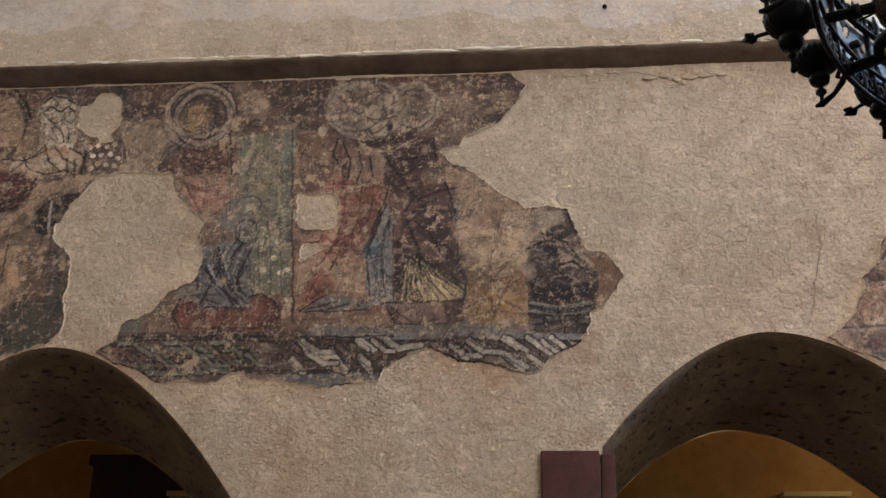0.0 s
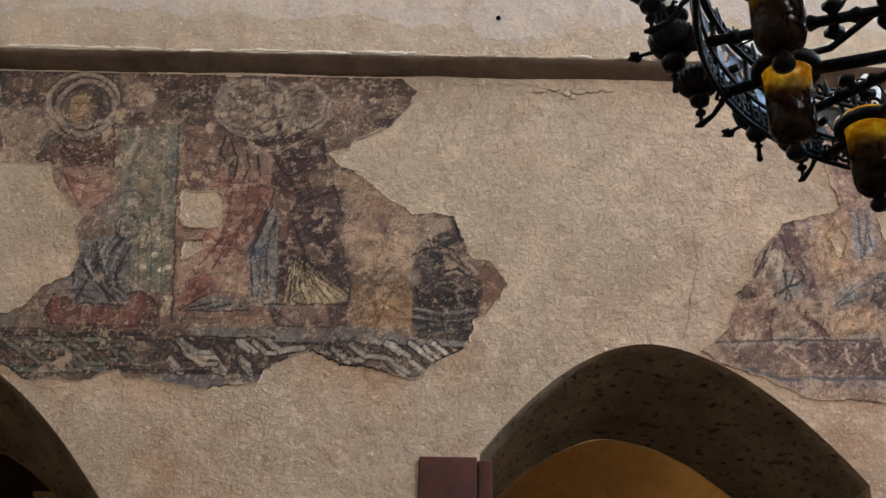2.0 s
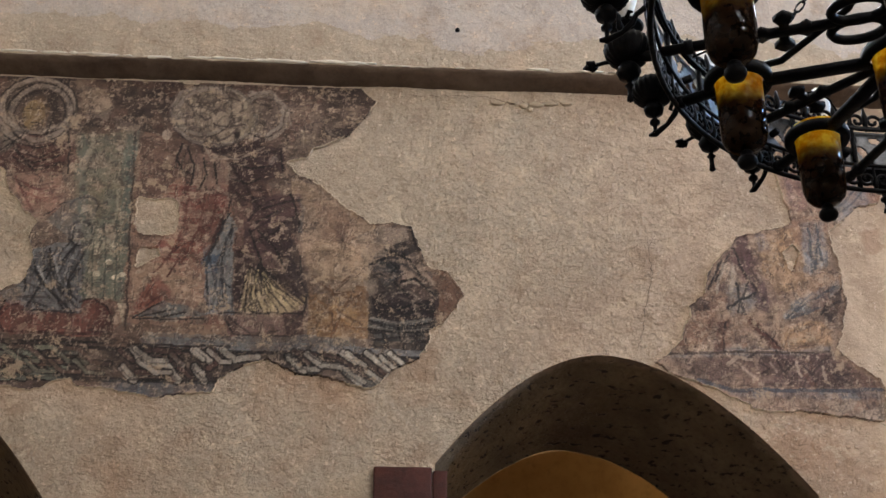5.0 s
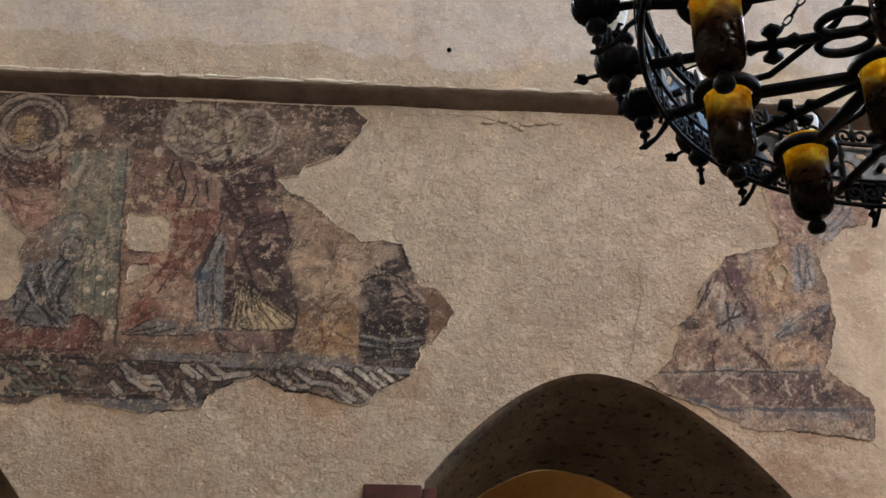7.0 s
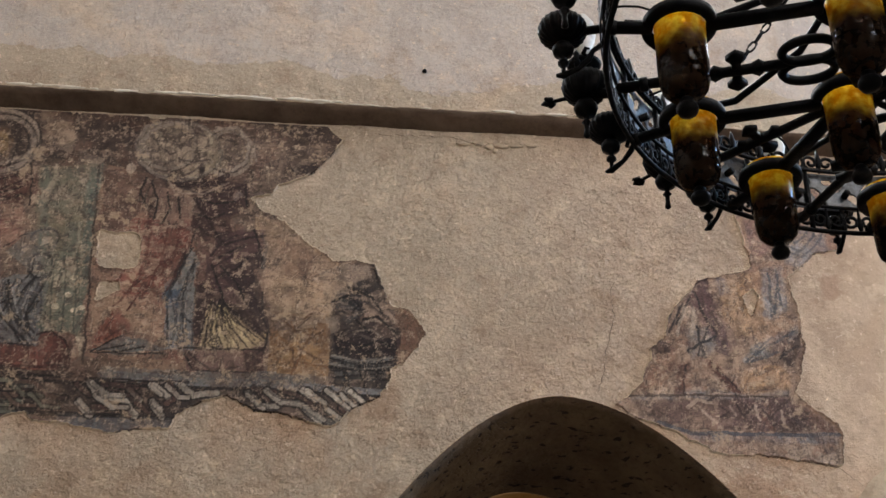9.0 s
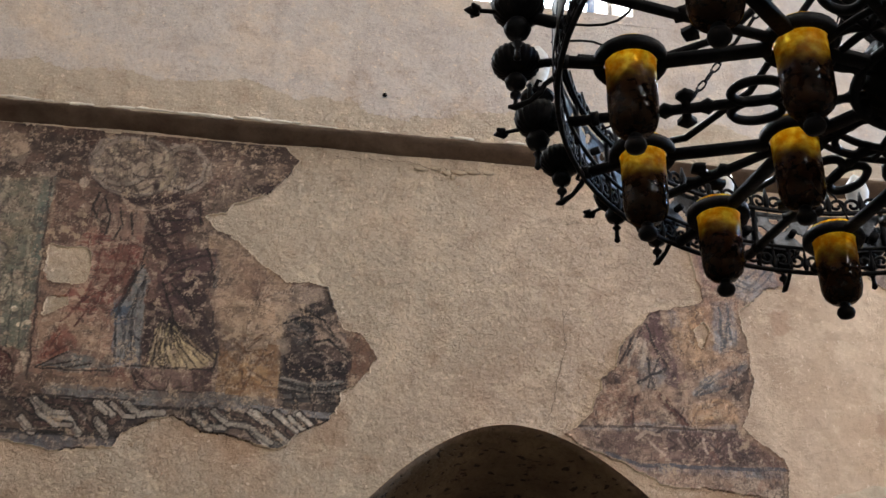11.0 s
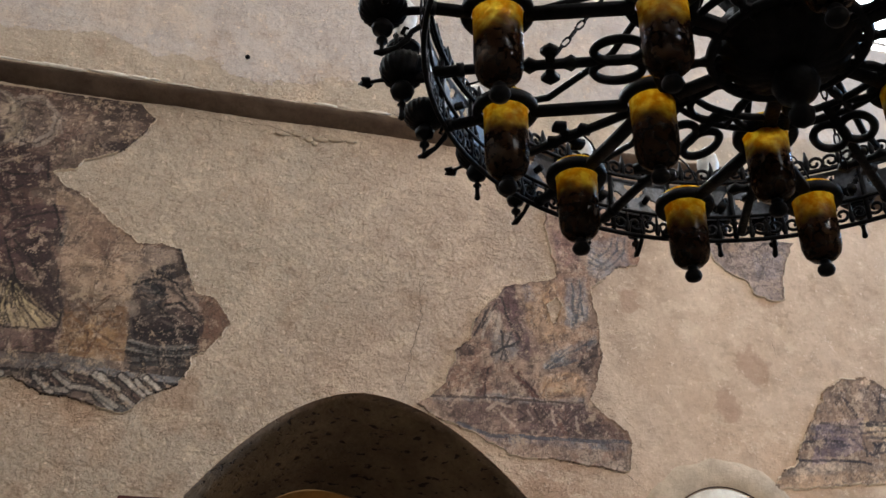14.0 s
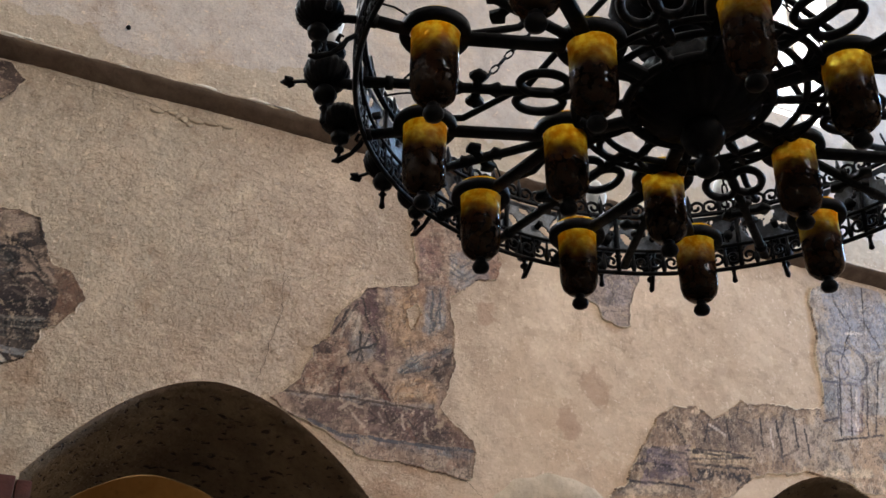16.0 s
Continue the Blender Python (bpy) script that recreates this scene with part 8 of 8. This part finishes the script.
# pierced sheet inside the band: leaf-shaped holes on curling stems
bm = bmesh.new()
n, rows_n = 980, 26
grid = [[bm.verts.new(polar(RR + 0.012, 360 * k / n, RING_Z + 0.088 + 0.138 * j / rows_n)) for j in range(rows_n + 1)] for k in range(n)]
for k in range(n):
    for j in range(rows_n):
        u, v = (k % 35 + 0.5) / 35, (j + 0.5) / rows_n
        near = False
        for cu, cv, lean, long, wide in ((0.20, 0.36, 0.9, 0.17, 0.062), (0.42, 0.66, -0.8, 0.16, 0.06), (0.66, 0.34, 0.7, 0.16, 0.06), (0.88, 0.68, -0.9, 0.15, 0.06), (0.02, 0.76, 0.2, 0.10, 0.05)):
            du, dv = (u - cu + 0.5) % 1 - 0.5, (v - cv) * 0.6
            along, across = du * math.cos(lean) + dv * math.sin(lean), dv * math.cos(lean) - du * math.sin(lean)
            near = near or (along / long) ** 2 + (across / wide) ** 2 < 1
        if near and 0 < j < rows_n - 1:
            continue
        a, b = grid[k], grid[(k + 1) % n]
        bm.faces.new((a[j], b[j], b[j + 1], a[j + 1]))
bmesh.ops.delete(bm, geom=[v for v in bm.verts if not v.link_faces], context="VERTS")
bmesh.ops.solidify(bm, geom=bm.faces[:], thickness=0.004)
put("pierced_strip", bm, BAND, label="dull black pierced metal strip, tinted for blue daylight")

# hub: a turned and gadrooned vase on the chain
bm = bmesh.new()
add_lathe(bm, [(0.012, -0.26), (0.03, -0.245), (0.034, -0.22), (0.018, -0.20), (0.028, -0.185), (0.05, -0.165), (0.062, -0.13), (0.05, -0.09)], None, 20)
add_lathe(bm, [(0.05, -0.09), (0.12, -0.07), (0.175, -0.02), (0.185, 0.04), (0.15, 0.09), (0.09, 0.12)], None, 60, 0.05, 20)
add_lathe(bm, [(0.09, 0.12), (0.045, 0.14), (0.038, 0.22), (0.11, 0.26), (0.18, 0.31), (0.195, 0.39), (0.13, 0.47), (0.05, 0.52), (0.035, 0.62), (0.06, 0.66), (0.03, 0.72), (0.014, 0.76)], None, 24)
put("hub", bm, IRON)
# leaves folded round the upper hub
bm = bmesh.new()
for k in range(8):
    m = turned(45 * k + 10)
    pts = [m @ Vector(p) for p in ((0.09, 0, 0.235), (0.17, 0, 0.27), (0.21, 0, 0.34), (0.20, 0, 0.42), (0.24, 0, 0.44))]
    add_tube(bm, pts, [0.012, 0.022, 0.02, 0.012, 0.004], 6)
put("leaf_collar", bm, IRON)
bm = bmesh.new()
for k in range(100):
    z = 0.78 + k * 0.066
    turn = pose(0, 0, z, 0, 0, 90 * (k % 2))
    add_tube(bm, [turn @ Vector((0.016 * math.cos(a), 0, 0.042 * math.sin(a))) for a in (2 * math.pi * i / 10 for i in range(10))], 0.006, 5, True)
chain = put("chain", bm, IRON)

# small collar ring round the hub
bm = bmesh.new()
add_tube(bm, circle(0.20, -0.012, 48), 0.014, 6, True)
put("collar_ring", bm, IRON)
put("collar_ring", add_tube(bmesh.new(), circle(0.29, -0.012, 60), 0.011, 6, True), IRON)
put("collar_ring", add_tube(bmesh.new(), circle(0.345, -0.012, 60), 0.010, 6, True), IRON)
for k in range(12):
    put("spoke", add_tube(bmesh.new(), [polar(0.12, 30 * k, -0.012), polar(0.345, 30 * k, -0.012)], 0.011, 5), IRON)
    # interlaced petals of the rosette
    m = turned(30 * k + 15, 0.265, -0.010)
    put("rosette_loop", add_tube(bmesh.new(), [m @ Vector((0.078 * math.cos(a), 0.074 * math.sin(a), 0)) for a in (2 * math.pi * i / 20 for i in range(20))], 0.011, 5, True), IRON)


# forked arms: from the hub to an inner lamp, and on to two outer lamps
def bar(bm, a, b, w=0.021, h=0.010):
    a, b = Vector(a), Vector(b)
    d = (b - a)
    m = Matrix.Translation((a + b) / 2) @ d.to_track_quat("X", "Z").to_matrix().to_4x4() @ Matrix.Diagonal((d.length, w * 2, h * 2, 1))
    made = bmesh.ops.create_cube(bm, size=1, matrix=m)["verts"]
    bmesh.ops.bevel(bm, geom=list({e for v in made for e in v.link_edges}), offset=0.004, segments=1, affect="EDGES")


DZ = -0.012
for k in range(6):
    a6 = PH6 + 60 * k
    bm = bmesh.new()
    bar(bm, polar(0.12, a6, DZ), polar(R6 - 0.07, a6, DZ))
    put("inner_arm", bm, IRON)
    for s in (-1, 1):
        ao = PH + 60 * k - 15 + 15 * s
        bm = bmesh.new()
        start, stop = polar(R6, a6, DZ), polar(R12, ao, DZ)
        d = (stop - start).normalized()
        bar(bm, start + d * 0.068, stop - d * 0.068)
        out = polar(RR - 0.01, ao, DZ)
        bar(bm, stop + polar(0.066, ao), out, 0.017)
        add_lathe(bm, [(0.004, -0.012), (0.019, -0.01), (0.019, 0.01), (0.004, 0.012)], Matrix.Translation(out) @ pose(0, 0, 0, 0, 90, ao), 10)
        put("outer_arm", bm, IRON)


def cross_shape(bm, m, size=0.085):
    """A flared cross cut from plate."""
    for k in range(4):
        r = m @ pose(0, 0, 0, 0, 0, 90 * k)
        s = size
        ring = [(0.0, -0.16), (0.45, -0.15), (0.72, -0.34), (0.86, -0.2), (1.0, 0.0), (0.86, 0.2), (0.72, 0.34), (0.45, 0.15), (0.0, 0.16)]
        top = [bm.verts.new(r @ Vector((x * s, y * s, 0.008))) for x, y in ring]
        low = [bm.verts.new(r @ Vector((x * s, y * s, -0.008))) for x, y in ring]
        bm.faces.new(top), bm.faces.new(low[::-1])
        for i in range(len(ring)):
            j = (i + 1) % len(ring)
            bm.faces.new((low[i], low[j], top[j], top[i]))


# radial bars with a flared cross and a pair of pierced ovals
for k in range(6):
    ang = PH + 60 * k + 15
    bm = bmesh.new()
    bar(bm, polar(0.28, ang, DZ), polar(RR - 0.02, ang, DZ), 0.014)
    add_lathe(bm, [(0.004, -0.014), (0.02, -0.01), (0.02, 0.01), (0.004, 0.014)], turned(ang, 0.86, DZ) @ pose(0, 0, 0, 0, 90, 0), 10)
    m = turned(ang, 0.44, DZ)
    for s in (-1, 1):
        pts = [m @ Vector((0.066 * math.cos(a), s * 0.040 + 0.044 * math.sin(a), 0)) for a in (2 * math.pi * i / 24 for i in range(24))]
        add_tube(bm, pts, 0.013, 6, True)
    put("radial_bar", bm, IRON)
    bm = bmesh.new()
    cross_shape(bm, turned(ang, 0.62, DZ), 0.078)
    put("cross_ornament", bm, IRON)
    # chains of the pull between bar and hub
    bm = bmesh.new()
    a, b = polar(0.60, ang + 5, DZ + 0.0), polar(0.16, ang, 0.62)
    for i in range(22):
        p = a.lerp(b, i / 21)
        turn = Matrix.Translation(p) @ (b - a).to_track_quat("Z", "Y").to_matrix().to_4x4() @ pose(0, 0, 0, 0, 0, 90 * (i % 2))
        add_tube(bm, [turn @ Vector((0.008 * math.cos(t), 0, 0.022 * math.sin(t))) for t in (2 * math.pi * j / 8 for j in range(8))], 0.0032, 4, True)
    put("stay_chain", bm, IRON)
for k in range(6):
    ang = PH6 + 60 * k
    bm = bmesh.new()
    bar(bm, polar(R6 + 0.07, ang, DZ), polar(RR - 0.02, ang, DZ), 0.013)
    put("radial_bar", bm, IRON)
    bm = bmesh.new()
    cross_shape(bm, turned(ang, 0.66, DZ) @ pose(0, 0, 0.004, 0, 0, 0), 0.075)
    put("cross_ornament", bm, IRON)

# curved stays up to the stem
for k in range(12):
    ang = PH + 30 * k + 15
    bm = bmesh.new()
    add_tube(bm, [turned(ang) @ Vector(p) for p in ((0.90, 0, 0.21), (0.72, 0, 0.16), (0.50, 0, 0.22), (0.30, 0, 0.42), (0.10, 0, 0.60))], 0.011, 6)
    put("stay_rod", bm, IRON)


# oil lamps: glass with its rim, ring holder, filling and knob
def oil_lamp(m):
    def wide(profile):
        return [(r * 1.10, z) for r, z in profile]

    def shell(outer):
        inner = [(r - 0.004, z + (0.004 if z < -0.2 else 0)) for r, z in outer][::-1]
        bm = bmesh.new()
        add_lathe(bm, wide(outer + inner), None, 28)
        for f in [f for f in bm.faces if len(f.verts) > 4 and outer[0][0] > 0.02]:
            bm.faces.remove(f)
        return bm

    glass = put("glass_cup", shell([(0.012, -0.228), (0.036, -0.222), (0.050, -0.205), (0.056, -0.18), (0.0575, -0.12), (0.057, -0.085), (0.057, -0.05), (0.0575, -0.02), (0.0595, 0.0)]), AMBER, m, None, "smoky amber glass cup")
    put("glass_rim", shell([(0.0596, 0.001), (0.0605, 0.008), (0.0645, 0.020), (0.0675, 0.026)]), AMBER, None, glass, "bright crackled amber rim")
    bm = bmesh.new()
    add_lathe(bm, wide([(0.062, -0.018), (0.080, -0.022), (0.086, -0.012), (0.084, 0.008), (0.064, 0.006)]), None, 28)
    for f in [f for f in bm.faces if len(f.verts) > 4]:
        bm.faces.remove(f)
    put("lamp_holder", bm, IRON, None, glass, "black iron ring holder")
    bm = bmesh.new()
    add_lathe(bm, wide([(0.008, -0.221), (0.030, -0.216), (0.044, -0.200), (0.0505, -0.178), (0.0515, -0.150), (0.0515, -0.128), (0.049, -0.126), (0.012, -0.125)]), None, 24)
    put("oil_filling", bm, BURNT, None, glass, "dark brown oil")
    bm = bmesh.new()
    add_lathe(bm, wide([(0.010, -0.229), (0.016, -0.236), (0.012, -0.243), (0.022, -0.252), (0.025, -0.264), (0.020, -0.276), (0.006, -0.282)]), None, 14)
    put("knob", bm, IRON, None, glass, "black knob")
    return glass


first = oil_lamp(turned(PH, R12))
for k in range(1, 12):
    again(first, turned(PH + 30 * k, R12))
for k in range(6):
    again(first, turned(PH6 + 60 * k, R6, 0.004))


# candle brackets outside the band, each ending in an arrow finial
def bracket(m):
    bm = bmesh.new()
    add_tube(bm, [(-0.035, 0, 0.020), (0.0, 0, 0.022), (0.04, 0, 0.030), (0.10, 0, 0.042)], [0.016, 0.017, 0.016, 0.013], 6)
    add_tube(bm, [(0.10, 0, 0.042), (0.16, 0, 0.046), (0.185, 0, 0.046)], [0.010, 0.006, 0.006], 6)
    for k in range(3):
        add_lathe(bm, [(0.003, 0.0), (0.014, 0.006), (0.004, 0.028)], pose(0.192, 0, 0.046, 0, 90, 0) @ pose(0, 0, 0, (k - 1) * 62), 8)
    add_lathe(bm, [(0.003, 0.006), (0.013, 0.014), (0.016, 0.022), (0.002, 0.046)], pose(0.180, 0, 0.046, 0, 90, 0), 8)
    arm = put("bracket_arm", bm, IRON, m)
    bm = bmesh.new()
    add_lathe(bm, [(0.014, -0.034), (0.040, -0.026), (0.060, -0.004), (0.068, 0.026), (0.062, 0.050), (0.030, 0.058)], pose(0.088, 0, 0.045), 80, 0.035, 20)
    add_lathe(bm, [(0.024, 0.055), (0.018, 0.070), (0.020, 0.084), (0.046, 0.096), (0.052, 0.106), (0.028, 0.112)], pose(0.088, 0, 0.045), 20)
    put("drip_bowl", bm, IRON, None, arm, "black scalloped iron bowl")
    # leaf hooks beside the candle
    for s in (-1, 1):
        bm = bmesh.new()
        add_tube(bm, [(0.088, s * 0.040, 0.10), (0.088, s * 0.058, 0.112), (0.088, s * 0.072, 0.140), (0.088, s * 0.064, 0.156)], [0.008, 0.012, 0.010, 0.003], 6)
        put("leaf_hook", bm, IRON, None, arm)
    bm = bmesh.new()
    add_lathe(bm, [(0.025, 0.108), (0.026, 0.165), (0.034, 0.19), (0.040, 0.225), (0.034, 0.262), (0.014, 0.295), (0.003, 0.305)], pose(0.088, 0, 0.045), 16)
    put("candle_bulb", bm, WAX, None, arm, "white candle-shaped bulb")
    bm = bmesh.new()
    add_lathe(bm, [(0.004, -0.118), (0.010, -0.112), (0.007, -0.092), (0.007, -0.072), (0.014, -0.064), (0.007, -0.056), (0.008, -0.044), (0.028, -0.034), (0.036, -0.014), (0.024, 0.010), (0.012, 0.03)], pose(0.088, 0, 0.005), 16)
    put("pendant", bm, IRON, None, arm)
    return arm


first = bracket(turned(148.5, RR + 0.02, 0.088))
for k in range(1, UNITS):
    again(first, turned(148.5 + 360 * k / UNITS, RR + 0.02, 0.088))


# scalloped cups with long turned pendants, between the candles
def cup_bracket(m):
    bm = bmesh.new()
    add_tube(bm, [(-0.03, 0, 0.03), (0.02, 0, 0.028), (0.06, 0, 0.022), (0.10, 0, 0.02)], 0.012, 6)
    add_tube(bm, [(-0.005, 0, -0.025), (0.02, 0, -0.045), (0.032, 0, -0.072), (0.06, 0, -0.100), (0.10, 0, -0.118), (0.118, 0, -0.116)], [0.008, 0.007, 0.009, 0.007, 0.010, 0.005], 6)
    add_tube(bm, [(0.03, 0, -0.07), (0.045, 0, -0.05), (0.038, 0, -0.032), (0.028, 0, -0.036)], [0.006, 0.007, 0.006, 0.003], 6)
    arm = put("cup_bracket", bm, IRON, m)
    bm = bmesh.new()
    add_lathe(bm, [(0.014, -0.010), (0.042, -0.004), (0.060, 0.014), (0.066, 0.036), (0.060, 0.056), (0.020, 0.066)], pose(0.098, 0, 0.0), 88, 0.035, 22)
    put("cup", bm, IRON, None, arm, "black scalloped iron cup")
    bm = bmesh.new()
    add_lathe(bm, [(0.005, -0.122), (0.010, -0.114), (0.006, -0.106), (0.006, -0.090), (0.015, -0.082), (0.015, -0.074), (0.007, -0.066), (0.008, -0.056), (0.026, -0.046), (0.030, -0.030), (0.020, -0.014), (0.010, -0.004)], pose(0.098, 0, 0.0), 16)
    put("pendant", bm, IRON, None, arm)
    return arm


first = cup_bracket(turned(138.7, RR + 0.012, 0.09))
for k in range(1, UNITS):
    again(first, turned(138.7 + 360 * k / UNITS, RR + 0.012, 0.09))

# thin wires of the bulbs
for k in range(UNITS):
    bm = bmesh.new()
    a = 148.5 + 360 * k / UNITS
    add_tube(bm, [polar(RR - 0.02 - 0.15 * math.sin(math.pi * i / 12), a + 3 + i, 0.06 - 0.05 * math.sin(2 * math.pi * i / 12) + 0.012 * i) for i in range(13)], 0.0035, 5)
    put("wire", bm, IRON)
